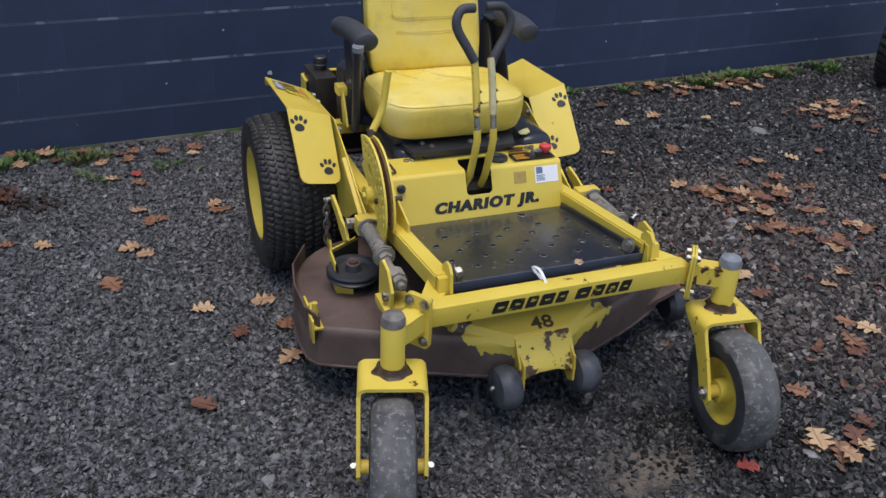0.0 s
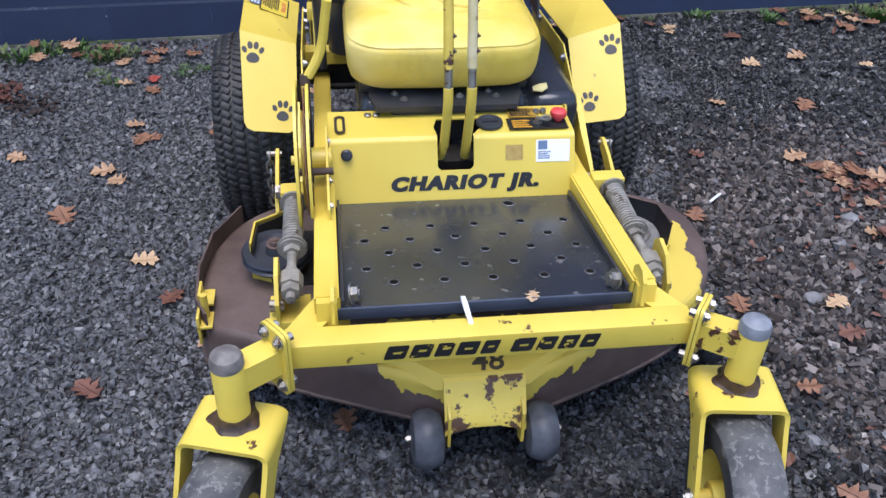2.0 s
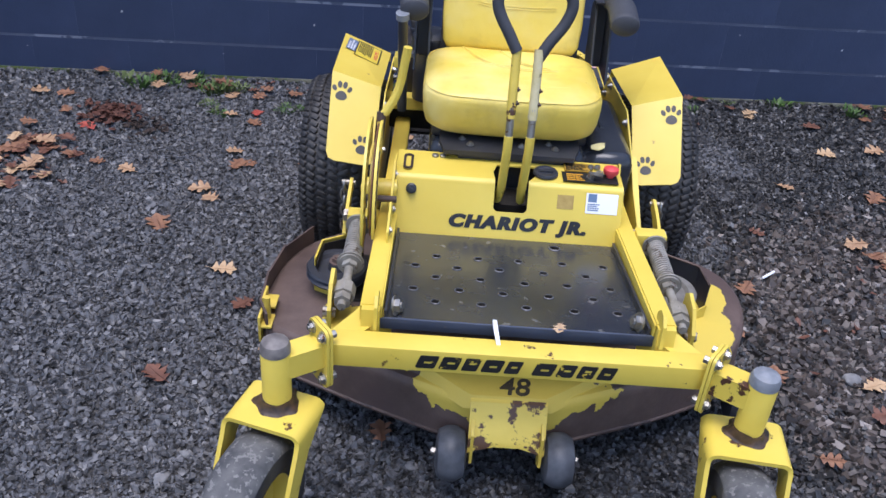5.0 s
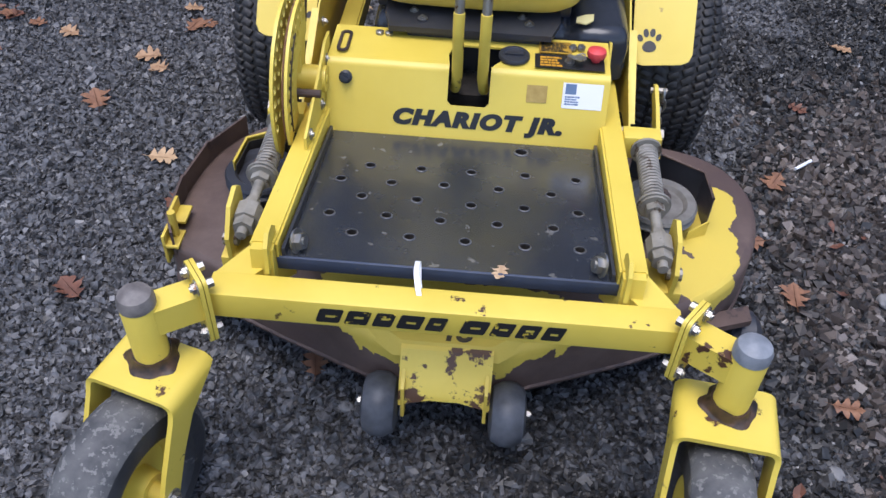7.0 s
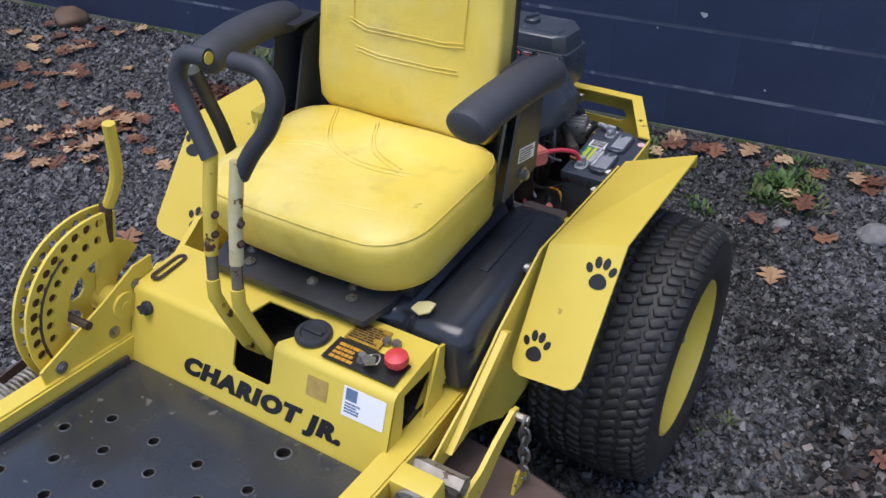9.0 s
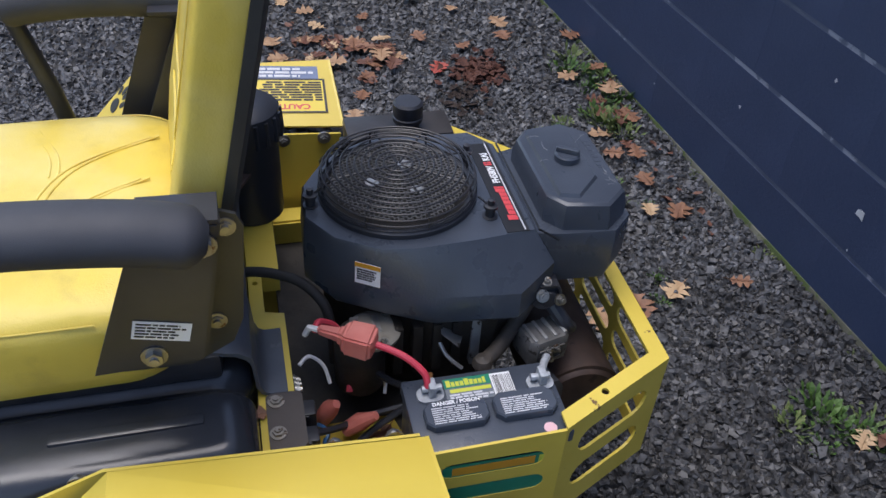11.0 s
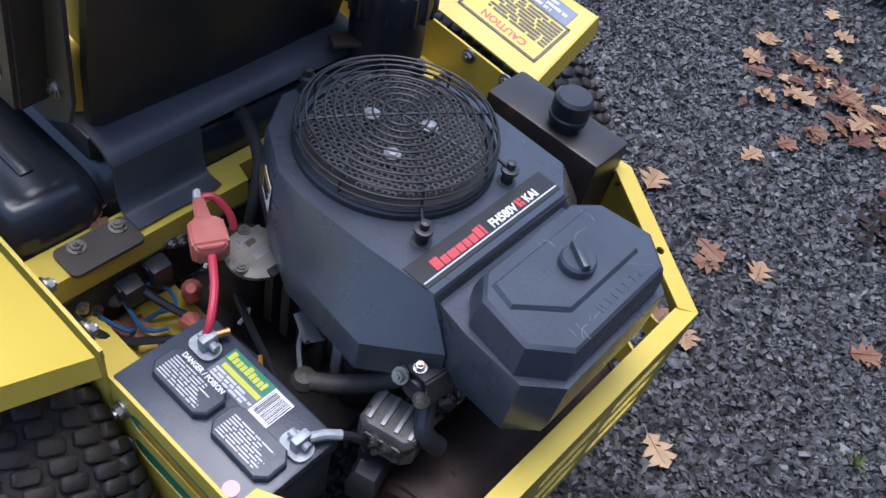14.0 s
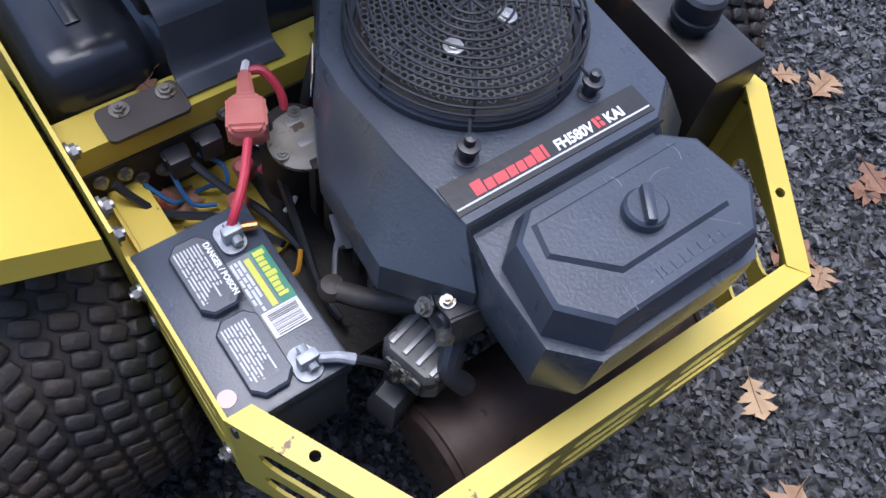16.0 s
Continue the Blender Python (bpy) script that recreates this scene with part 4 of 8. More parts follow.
def rear_wheel(s):
    C = Matrix.Translation((s * 0.455, -0.070, 0.262)) @ Matrix.Rotation(radians(90), 4, "Y")
    R, W = 0.262, 0.115
    prof = [(0.152, -W + 0.030), (0.158, -W + 0.008), (0.174, -W - 0.003), (0.205, -W - 0.008), (0.235, -W - 0.002), (0.251, -0.096), (R - 0.005, -0.066), (R, 0.0), (R - 0.005, 0.066), (0.251, 0.096), (0.235, W + 0.002), (0.205, W + 0.008), (0.174, W + 0.003), (0.158, W - 0.008), (0.152, W - 0.030)]
    bm = bmesh.new()
    lathe(bm, prof, 72, C, False)
    ty = part("rear_tyre", bm, tyre_rubber, mower, "worn black turf tyre with block tread")
    # one mesh of tread blocks
    bm = bmesh.new()
    rows = 76
    cols = [(-0.106, 0.0135, 0.2450, 0.75), (-0.081, 0.0140, 0.2545, 0.30), (-0.049, 0.0148, 0.2585, 0.12), (-0.0165, 0.0148, 0.2615, 0.03)]
    cols += [(-z, w_, r, -tl) for z, w_, r, tl in cols[::-1]]
    rt = random.Random(12)
    for row in range(rows):
        a0 = 2 * math.pi * row / rows
        for col, (z, wz, r, tilt) in enumerate(cols):
            a = a0 + (0.5 if col % 2 else 0.0) * 2 * math.pi / rows + rt.uniform(-0.003, 0.003)
            skew = (0.50 if col % 2 else 0.40) * (1 if z > 0 else -1) + rt.uniform(-0.06, 0.06)
            m = C @ Matrix.Rotation(a, 4, "Z") @ Matrix.Translation((r, 0, z)) @ Matrix.Rotation(tilt, 4, "Y") @ Matrix.Rotation(skew, 4, "X")
            hx, hy, hz = 0.0056, 0.0089 * rt.uniform(0.94, 1.03), wz * rt.uniform(0.95, 1.02)
            cut = 0.30
            ring8 = [(-1, -1 + cut), (-1, 1 - cut), (-1 + cut, 1), (1 - cut, 1), (1, 1 - cut), (1, -1 + cut), (1 - cut, -1), (-1 + cut, -1)]
            tops = []
            for lift_, k_ in ((-hx, 1.0), (hx * 0.7, 0.94), (hx + rt.uniform(-0.0008, 0.0006), 0.80)):
                tops.append([bm.verts.new(m @ Vector((lift_, hy * k_ * u, hz * k_ * v))) for v, u in ring8])
            for lo, hi in zip(tops[:-1], tops[1:]):
                for q in range(8):
                    bm.faces.new((lo[q], lo[(q + 1) % 8], hi[(q + 1) % 8], hi[q]))
            bm.faces.new(tops[-1])
    part("tread", bm, tyre_rubber, ty, "dusty staggered tread blocks", angle=50)["kind"] = "stuff"
    bm = bmesh.new()
    o = s
    lathe(bm, [(0.02, o * 0.066), (0.10, o * 0.070), (0.120, o * 0.080), (0.142, o * 0.098), (0.154, o * 0.111), (0.161, o * 0.111), (0.154, -o * 0.09), (0.06, -o * 0.03)], 40, C)
    part("rear_rim", bm, yellow, mower, "yellow steel wheel rim")
    for k in range(5):
        bm = bmesh.new()
        a = 2 * math.pi * k / 5
        p = C @ Vector((0.075 * math.cos(a), 0.075 * math.sin(a), o * 0.068))
        bolt(bm, p, (s, 0, 0), 0.010, 0.012)
        part("wheel_nut", bm, steel, mower)


rear_wheel(-1)
rear_wheel(1)


# fenders with paw prints
def paw(bm, m, size):
    def blob(cx, cy, rx, ry, rot=0.0, squash=0.0):
        pts = []
        for k in range(16):
            a = 2 * math.pi * k / 16
            x, y = rx * math.cos(a), ry * math.sin(a)
            x *= 1 + squash * (y / ry)
            pts.append((cx + x * math.cos(rot) - y * math.sin(rot), cy + x * math.sin(rot) + y * math.cos(rot)))
        sheet(bm, [m @ Vector((size * x, size * y, 0.0006)) for x, y in pts], m.to_3x3() @ Vector((0, 0, 1)), 0.0005)
    blob(0, -0.42, 0.42, 0.36, 0, -0.18)
    blob(-0.56, 0.12, 0.16, 0.24, 0.45)
    blob(-0.20, 0.42, 0.17, 0.27, 0.12)
    blob(0.20, 0.42, 0.17, 0.27, -0.12)
    blob(0.56, 0.12, 0.16, 0.24, -0.45)


def plane_pose(p, xdir, ydir):
    x = Vector(xdir).normalized()
    z = x.cross(Vector(ydir)).normalized()
    y = z.cross(x)
    return Matrix(((x.x, y.x, z.x, p[0]), (x.y, y.y, z.y, p[1]), (x.z, y.z, z.z, p[2]), (0, 0, 0, 1)))


for s in (-1, 1):
    low_in, low_out = Vector((s * 0.352, -0.418, 0.426)), Vector((s * 0.474, -0.440, 0.452))
    bend_in, bend_out = Vector((s * 0.346, -0.262, 0.590)), Vector((s * 0.480, -0.255, 0.627))
    rear_in, rear_out = Vector((s * 0.344, 0.084, 0.562)), Vector((s * 0.484, 0.078, 0.618))
    low_out = low_in + 0.93 * (bend_out - bend_in) - 0.10 * (bend_in - low_in)
    bm = bmesh.new()
    n_front = (bend_in - low_in).cross(low_out - low_in).normalized()
    n_top = (rear_in - bend_in).cross(bend_out - bend_in).normalized()
    if n_front.z < 0:
        n_front = -n_front
    if n_top.z < 0:
        n_top = -n_top

    def corner(p, a, b, r=0.022):
        a, b = (a - p).normalized(), (b - p).normalized()
        c = p + (a + b) * r
        return [p + a * r, p + (a + b) * r * 0.30, p + b * r]
    front = corner(low_in, bend_in, low_out) + corner(low_out, low_in, bend_out)
    loop = front + [bend_out, bend_in]
    t = 0.004
    top_v = [bm.verts.new(p) for p in loop]
    bot_v = [bm.verts.new(p - n_front * t) for p in loop]
    rt = [bm.verts.new(p) for p in (rear_in, rear_out)]
    rb = [bm.verts.new(p - n_top * t) for p in (rear_in, rear_out)]
    bm.faces.new(top_v)
    bm.faces.new(bot_v[::-1])
    k = len(top_v)
    for i in range(k):
        if i == k - 2:
            continue
        bm.faces.new((top_v[i], top_v[(i + 1) % k], bot_v[(i + 1) % k], bot_v[i]))
    bm.faces.new((top_v[k - 1], top_v[k - 2], rt[1], rt[0]))
    bm.faces.new((bot_v[k - 1], bot_v[k - 2], rb[1], rb[0]))
    bm.faces.new((top_v[k - 2], bot_v[k - 2], rb[1], rt[1]))
    bm.faces.new((top_v[k - 1], bot_v[k - 1], rb[0], rt[0]))
    # turned-down rear flange
    q = [rear_in, rear_out, rear_out + Vector((0, 0.006, -0.028)), rear_in + Vector((0, 0.006, -0.028))]
    sheet(bm, q, (0, 1, 0.2), 0.004)
    fender = part("fender", bm, yellow, mower, "yellow sheet steel fender with paw prints", smooth=False)
    up = (bend_in + bend_out - low_in - low_out)
    for p, sz in ((low_in.lerp(low_out, 0.27).lerp(bend_in.lerp(bend_out, 0.27), 0.24), 0.035), (low_in.lerp(low_out, 0.78).lerp(bend_in.lerp(bend_out, 0.78), 0.81), 0.037)):
        bm = bmesh.new()
        paw(bm, plane_pose(p, s * (low_out - low_in), up) if s > 0 else plane_pose(p, low_in - low_out, up), sz)
        part("paw_print", bm, ink, fender, "black paw print decal", smooth=False)
    # side panel between fender and rail
    bm = bmesh.new()
    holed_plate(bm, [(-0.66, 0.40), (-0.60, 0.425), (-0.52, 0.455), (-0.44, 0.50), (-0.425, 0.51), (-0.270, 0.578), (0.080, 0.554), (0.080, 0.36), (-0.05, 0.31), (-0.30, 0.287), (-0.36, 0.285), (-0.41, 0.295), (-0.46, 0.335), (-0.52, 0.372), (-0.66, 0.382)], [], lambda y, z: (s * 0.334 - 0.002, y, z), (0.004, 0, 0))
    part("side_panel", bm, yellow, mower, smooth=False)
    bm = bmesh.new()
    sheet(bm, [(s * 0.337, -0.60, 0.40), (s * 0.337, -0.56, 0.40), (s * 0.337, -0.40, 0.50), (s * 0.337, -0.415, 0.51)], (s, 0, 0), 0.012)
    part("stiffener", bm, yellow, mower)
    for y, z in ((-0.40, 0.47), (-0.30, 0.555), (-0.02, 0.55), (0.05, 0.50), (0.05, 0.55)):
        bm = bmesh.new()
        bolt(bm, (s * 0.330, y, z), (-s, 0, 0), 0.008, 0.008)
        part("bolt", bm, steel, mower)
    if s < 0:
        up_t = (rear_in - bend_in)
        P = plane_pose(rear_in.lerp(rear_out, 0.5) - up_t * 0.22, up_t, rear_out - rear_in)
        if P.to_3x3().col[2].z < 0:
            P = plane_pose(rear_in.lerp(rear_out, 0.5) - up_t * 0.22, up_t, rear_in - rear_out)
        PB = P
        P = P @ Matrix.Translation((-0.012, -0.012, 0)) @ Matrix.Rotation(radians(180), 4, "Z") @ Matrix.Diagonal((1.45, 1.18, 1, 1)) @ Matrix.Translation((0.0, 0.020, 0))
        bm = bmesh.new()
        box(bm, -0.05, 0.055, -0.055, 0.01, 0.0006, 0.0012, m=P)
        c = part("caution_decal", bm, surface("yellow_decal", (0.72, 0.55, 0.05), (0.78, 0.60, 0.07), 0.4), fender, "yellow caution decal with black border")
        bm = bmesh.new()
        for x0, x1, y0, y1 in ((-0.05, 0.055, 0.007, 0.01), (-0.05, 0.055, -0.055, -0.052), (-0.05, -0.047, -0.055, 0.01), (0.052, 0.055, -0.055, 0.01)):
            box(bm, x0, x1, y0, y1, 0.0013, 0.0016, m=P)
        bars(bm, P @ Matrix.Translation((0, 0, 0.0014)), -0.045, 0.05, -0.05, -0.012, 8, rnd)
        part("decal_print", bm, ink, c)
        text_part("caution_lettering", "CAUTION", 0.013, P @ Matrix.Translation((0.0, -0.006, 0.0014)), red_ink, c, 1.0, 0, 0.0004, 0.0001)
        bm = bmesh.new()
        P = PB
        box(bm, -0.06, 0.05, 0.028, 0.058, 0.0006, 0.0012, m=P)
        b2 = part("info_decal", bm, surface("blue_grey_decal", (0.10, 0.14, 0.24), (0.15, 0.20, 0.32), 0.4), fender, "blue-grey information decal")
        bm = bmesh.new()
        bars(bm, P @ Matrix.Translation((0, 0, 0.0014)), -0.055, 0.045, 0.031, 0.055, 3, rnd)
        part("decal_print", bm, pale_ink, b2)


# seat
def super_loop(cx, cz, a, b, y, n=36, p=4.0):
    out = []
    for k in range(n):
        t = 2 * math.pi * k / n
        c, s_ = math.cos(t), math.sin(t)
        out.append(Vector((cx + a * math.copysign(abs(c) ** (2 / p), c), y, cz + b * math.copysign(abs(s_) ** (2 / p), s_))))
    return out


def cushion_loop(inset, z, front=0.0, n=9):
    """Plan outline of the cushion: bowed sides, rounded corners."""
    hx, y0, y1, r = 0.224 - inset, -0.518 + inset + front, -0.162 - inset, max(0.080 - inset * 0.4, 0.02)
    out = []
    for cx_, cy_, a0 in ((hx - r, y1 - r, 0), (-hx + r, y1 - r, 90), (-hx + r, y0 + r, 180), (hx - r, y0 + r, 270)):
        for k in range(n):
            a = radians(a0 + 90 * k / (n - 1))
            out.append(Vector((cx_ + r * math.cos(a), cy_ + r * math.sin(a), z)))
        nxt = {0: (-hx + r, y1), 90: (-hx, y0 + r), 180: (hx - r, y0), 270: (hx, y1 - r)}[a0]
        last = out[-1].copy()
        for k in range(1, 10):
            out.append(last.lerp(Vector((nxt[0], nxt[1], z)), k / 10))
    for v in out:
        if v.y < -0.40:
            v.y -= 0.011 * (1 - (v.x / 0.224) ** 2)
        v.x *= 1 + 0.02 * math.sin((v.y + 0.53) / 0.43 * math.pi)
    return out


bm = bmesh.new()
secs = []
for inset, z, front in ((0.035, 0.576, 0.014), (0.016, 0.578, 0.014), (0.008, 0.586, 0.012), (0.002, 0.612, 0.006), (0.0, 0.650, 0.002), (0.001, 0.672, 0.0), (0.005, 0.682, 0.0), (0.013, 0.691, 0.004), (0.028, 0.698, 0.008), (0.055, 0.703, 0.006), (0.085, 0.704, 0.0), (0.115, 0.702, 0.0), (0.142, 0.7005, 0.0)):
    lp = cushion_loop(inset, z, front)
    for v in lp:
        if z > 0.69:
            v.z += 0.004 * noise.noise(Vector((v.x * 9, v.y * 9, 2.0))) + 0.0016 * noise.noise(Vector((v.x * 40, v.y * 22, 5.0)))
            v.z -= 0.010 * max(0.0, (v.y + 0.30) / 0.2) * 0.5
        else:
            k = 0.003 * noise.noise(v * 12)
            v.x += k
            v.y += k
    secs.append(lp)
loft(bm, secs)
cushion = part("seat_cushion", bm, vinyl, mower, "yellow vinyl seat cushion with dirty creases", angle=80)


def on_cushion(x, y):
    """Height of the cushion's top."""
    return 0.702


bm = bmesh.new()
tube(bm, [v + Vector((0, 0, 0.0006)) for v in cushion_loop(0.0065, 0.685) if v.y < -0.19], 0.0013, 6)
part("piping", bm, vinyl, cushion)
for pts in ([(-0.13, -0.20), (-0.07, -0.30), (0.02, -0.34), (0.12, -0.335)], [(-0.03, -0.21), (0.02, -0.29), (0.10, -0.33)], [(-0.165, -0.36), (-0.10, -0.33), (-0.05, -0.325)], [(0.07, -0.45), (0.15, -0.435), (0.185, -0.40)]):
    for off in (0.0, 0.011):
        bm = bmesh.new()
        tube(bm, smooth_line([(x, y - off, on_cushion(x, y) + 0.0002) for x, y in pts], 8), 0.0017, 6)
        part("stitched_crease", bm, vinyl, cushion)
# backrest, leaning back
bm = bmesh.new()
LEAN = Matrix.Translation((0, -0.155, 0.685)) @ Matrix.Rotation(radians(-13), 4, "X")
secs = []
for z, a, d0, d1, p in ((0.0, 0.176, -0.022, 0.018, 4), (0.02, 0.187, -0.032, 0.024, 5), (0.08, 0.192, -0.034, 0.025, 6), (0.18, 0.191, -0.032, 0.025, 6), (0.30, 0.187, -0.034, 0.025, 6), (0.40, 0.179, -0.036, 0.024, 6), (0.455, 0.164, -0.030, 0.022, 5), (0.475, 0.135, -0.012, 0.016, 4)):
    lp = super_loop(0, (d0 + d1) / 2, a, (d1 - d0) / 2, 0, 44, p)
    out = []
    for v in lp:
        y = v.z
        if y < 0:
            y -= 0.012 * (abs(v.x) / 0.2) ** 2
        out.append(LEAN @ Vector((v.x, y, z)))
    secs.append(out)
loft(bm, secs)
bmesh.ops.subdivide_edges(bm, edges=bm.edges[:], cuts=1, use_grid_fill=True, smooth=0.4)
back = part("backrest", bm, vinyl, mower, "yellow vinyl backrest with stitched panels", angle=80)


def back_front(x, z):
    return LEAN @ Vector((x, -0.0345 - 0.012 * (abs(x) / 0.2) ** 2, z))


for pts in ([(-0.115, 0.178), (-0.08, 0.166), (0.08, 0.166), (0.125, 0.172)], [(-0.10, 0.128), (-0.05, 0.120), (0.06, 0.120), (0.115, 0.124)], [(-0.118, 0.44), (-0.112, 0.30), (-0.108, 0.175)], [(0.128, 0.44), (0.126, 0.30), (0.122, 0.175)]):
    for off in (0.0, 0.007):
        bm = bmesh.new()
        fine = []
        for (xa, za), (xb, zb) in zip(pts[:-1], pts[1:]):
            for k in range(6):
                fine.append(back_front(xa + (xb - xa) * k / 6, za + (zb - za) * k / 6 - off))
        fine.append(back_front(pts[-1][0], pts[-1][1] - off))
        tube(bm, fine, 0.0010, 6)
        part("stitched_welt", bm, vinyl, back)
# black shell behind the backrest
bm = bmesh.new()
secs = []
for z, a in ((-0.104, 0.172), (-0.092, 0.186), (0.0, 0.192), (0.15, 0.194), (0.32, 0.190), (0.44, 0.174), (0.475, 0.135)):
    secs.append([LEAN @ Vector((x, y, z)) for x, y in ((-a, 0.012), (-a, 0.024), (-a + 0.010, 0.030), (0, 0.034), (a - 0.010, 0.030), (a, 0.024), (a, 0.012), (0, 0.014))])
loft(bm, secs)
shell = part("backrest_shell", bm, seat_back_black, mower, "black pressed shell behind the backrest")
# armrests and brackets
for s in (-1, 1):
    bm = bmesh.new()
    line = smooth_line([(s * 0.274, -0.128, 0.832), (s * 0.273, -0.185, 0.846), (s * 0.270, -0.27, 0.853), (s * 0.264, -0.355, 0.851), (s * 0.262, -0.392, 0.845)], 6)
    n = len(line)
    tube(bm, line, 0.03, 18, radii=[0.012 + 0.016 * min(1, (i + 0.3) / 2.2) if i < 3 else (0.0298 if i < n - 4 else 0.0298 * math.sqrt(max(0.06, 1 - ((i - n + 4) / 3.1) ** 2))) for i in range(n)])
    for v in bm.verts:
        v.co.x = s * 0.270 + (v.co.x - s * 0.270) * 1.22
    part("armrest", bm, foam, mower, "black padded armrest")
    bm = bmesh.new()
    sheet(bm, [(s * 0.221, y, z) for y, z in ((-0.245, 0.612), (-0.175, 0.790), (-0.160, 0.82), (-0.125, 0.832), (-0.100, 0.822), (-0.093, 0.806), (-0.106, 0.675), (-0.120, 0.640), (-0.17, 0.61))], (s, 0, 0), 0.005)
    br = part("arm_bracket", bm, seat_back_black, mower, "black steel armrest side plate")
    for y, z in ((-0.112, 0.808), (-0.135, 0.676)):
        bm = bmesh.new()
        bolt(bm, (s * 0.226, y, z), (s, 0, 0), 0.008, 0.004)
        part("bolt", bm, steel, br)
    bm = bmesh.new()
    col = ((-0.268, 0.650), (-0.152, 0.655), (-0.118, 0.838), (-0.196, 0.842))
    sheet(bm, [(s * 0.258, y, z) for y, z in col], (s, 0, 0), 0.005)
    sheet(bm, [(s * 0.223, -0.155, 0.655), (s * 0.258, -0.152, 0.655), (s * 0.258, -0.118, 0.838), (s * 0.223, -0.120, 0.838)], (0, 1, -0.18), 0.004)
    sheet(bm, [(s * 0.215, -0.195, 0.842), (s * 0.262, -0.195, 0.842), (s * 0.262, -0.116, 0.840), (s * 0.215, -0.116, 0.840)], (0, 0, 1), 0.005)
    column = part("arm_column", bm, black_metal, br, "black bent steel armrest column", smooth=False)
    for y, z in ((-0.134, 0.816), (-0.203, 0.670)):
        bm = bmesh.new()
        bolt(bm, (s * 0.263, y, z), (s, 0, 0), 0.010, 0.009)
        part("bolt", bm, steel, br)
    if s > 0:
        M = plane_pose((0.2638, -0.190, 0.706), (0, 1, -0.25), (0, 0.25, 1))
        bm = bmesh.new()
        box(bm, -0.030, 0.030, -0.013, 0.013, 0, 0.0006, m=M)
        lb = part("rating_label", bm, white_paint, br, "small white rating label")
        bm = bmesh.new()
        bars(bm, M @ Matrix.Translation((0, 0, 0.0008)), -0.027, 0.026, -0.011, 0.011, 5, rnd, 0.5)
        part("label_print", bm, ink, lb)
# black tank and seat base under the seat
bm = bmesh.new()
loops = []
half = [(0.326, 0.045), (0.325, 0.026), (0.320, 0.012), (0.311, 0.004), (0.298, 0.0), (0.228, 0.0), (0.216, 0.004), (0.208, 0.013), (0.202, 0.016), (0.196, 0.013), (0.188, 0.004), (0.176, 0.0)]
for x, d in [(-0.205, 0.045), (-0.204, 0.026), (-0.199, 0.012), (-0.190, 0.004), (-0.176, 0.0), (0.0, 0.0)] + half[::-1]:
    sec = [(-0.505 + d, 0.44), (-0.505 + d, 0.515)]
    for k in range(1, 5):
        a = radians(90 * k / 4)
        sec.append((-0.475 + d - 0.030 * math.cos(a), 0.520 - d + 0.030 * math.sin(a)))
    for k in range(0, 6):
        a = radians(90 - 18 * k)
        sec.append((-0.145 - d * 0.8 + 0.040 * math.cos(a), 0.512 - d + 0.040 * math.sin(a)))
    sec += [(-0.105 - d * 0.8, 0.44)]
    loops.append([(x, y, z) for y, z in sec])
loft(bm, loops)
tank = part("fuel_tank", bm, tank_plastic, mower, "black moulded plastic fuel tank", angle=50)
bm = bmesh.new()
box(bm, 0.252, 0.270, -0.34, -0.165, 0.545, 0.5555, 0.0045)
part("tank_rib", bm, tank_plastic, tank)
bm = bmesh.new()
box(bm, 0.252, 0.310, -0.500, -0.430, 0.44, 0.528, 0.016)
part("tank_boss", bm, tank_plastic, tank, "rounded black corner of the tank", angle=50)
bm = bmesh.new()
sheet(bm, [Vector((0.226, -0.475, 0.556)) + Vector(p) for p in ((-0.016, -0.010, 0), (0.004, -0.017, 0), (0.019, -0.008, 0.004), (0.020, 0.010, 0.008), (0.004, 0.014, 0.004), (-0.014, 0.008, 0))], (0, 0, 1), 0.003)
part("tank_tab", bm, ivory, tank, "yellowed plastic tab")
# seat slide plate in front, bolted
bm = bmesh.new()
sheet(bm, [(-0.165, -0.548, 0.556), (0.160, -0.548, 0.556), (0.178, -0.50, 0.562), (0.178, -0.42, 0.570), (-0.178, -0.42, 0.570), (-0.178, -0.50, 0.562)], (0, 0, -1), 0.012)
sl = part("seat_plate", bm, black_metal, mower, "black steel plate under the seat front")
for x, y in ((-0.12, -0.49), (-0.10, -0.52), (0.10, -0.49), (0.115, -0.515), (0.03, -0.51)):
    bm = bmesh.new()
    bolt(bm, (x, y, 0.561), (0, 0, 1), 0.007, 0.005)
    part("bolt", bm, steel, sl)
bm = bmesh.new()
box(bm, -0.13, 0.14, -0.535, -0.50, 0.525, 0.545, 0.006)
part("slide_bar", bm, black_metal, mower)
bm = bmesh.new()
box(bm, -0.2, 0.2, -0.46, -0.14, 0.550, 0.590, 0.008)
part("seat_pan", bm, black_metal, mower)
# saddle sheet from the seat base down to the cross rail behind
bm = bmesh.new()
prof = [(-0.22, 0.592), (-0.150, 0.592), (-0.120, 0.585), (-0.107, 0.576), (-0.1035, 0.570)]
loft(bm, [[(x, y, z) for y, z in prof] + [(x, y - 0.004, z - 0.005) for y, z in prof[::-1]] for x in (-0.20, 0.0, 0.195)])
part("seat_support", bm, skylit_sheet, mower, "black steel seat support", angle=50)
bm = bmesh.new()
prof = [(-0.1035, 0.571), (-0.101, 0.555), (-0.099, 0.522), (-0.094, 0.508), (-0.086, 0.5035), (-0.064, 0.5035)]
loft(bm, [[(x, y, z) for y, z in p2] + [(x, y - 0.004, z - 0.003) for y, z in p2[::-1]] for x, p2 in ((0.077, prof), (0.195, prof))])
part("support_tab", bm, skylit_sheet, mower, "black steel mounting tab", angle=50)
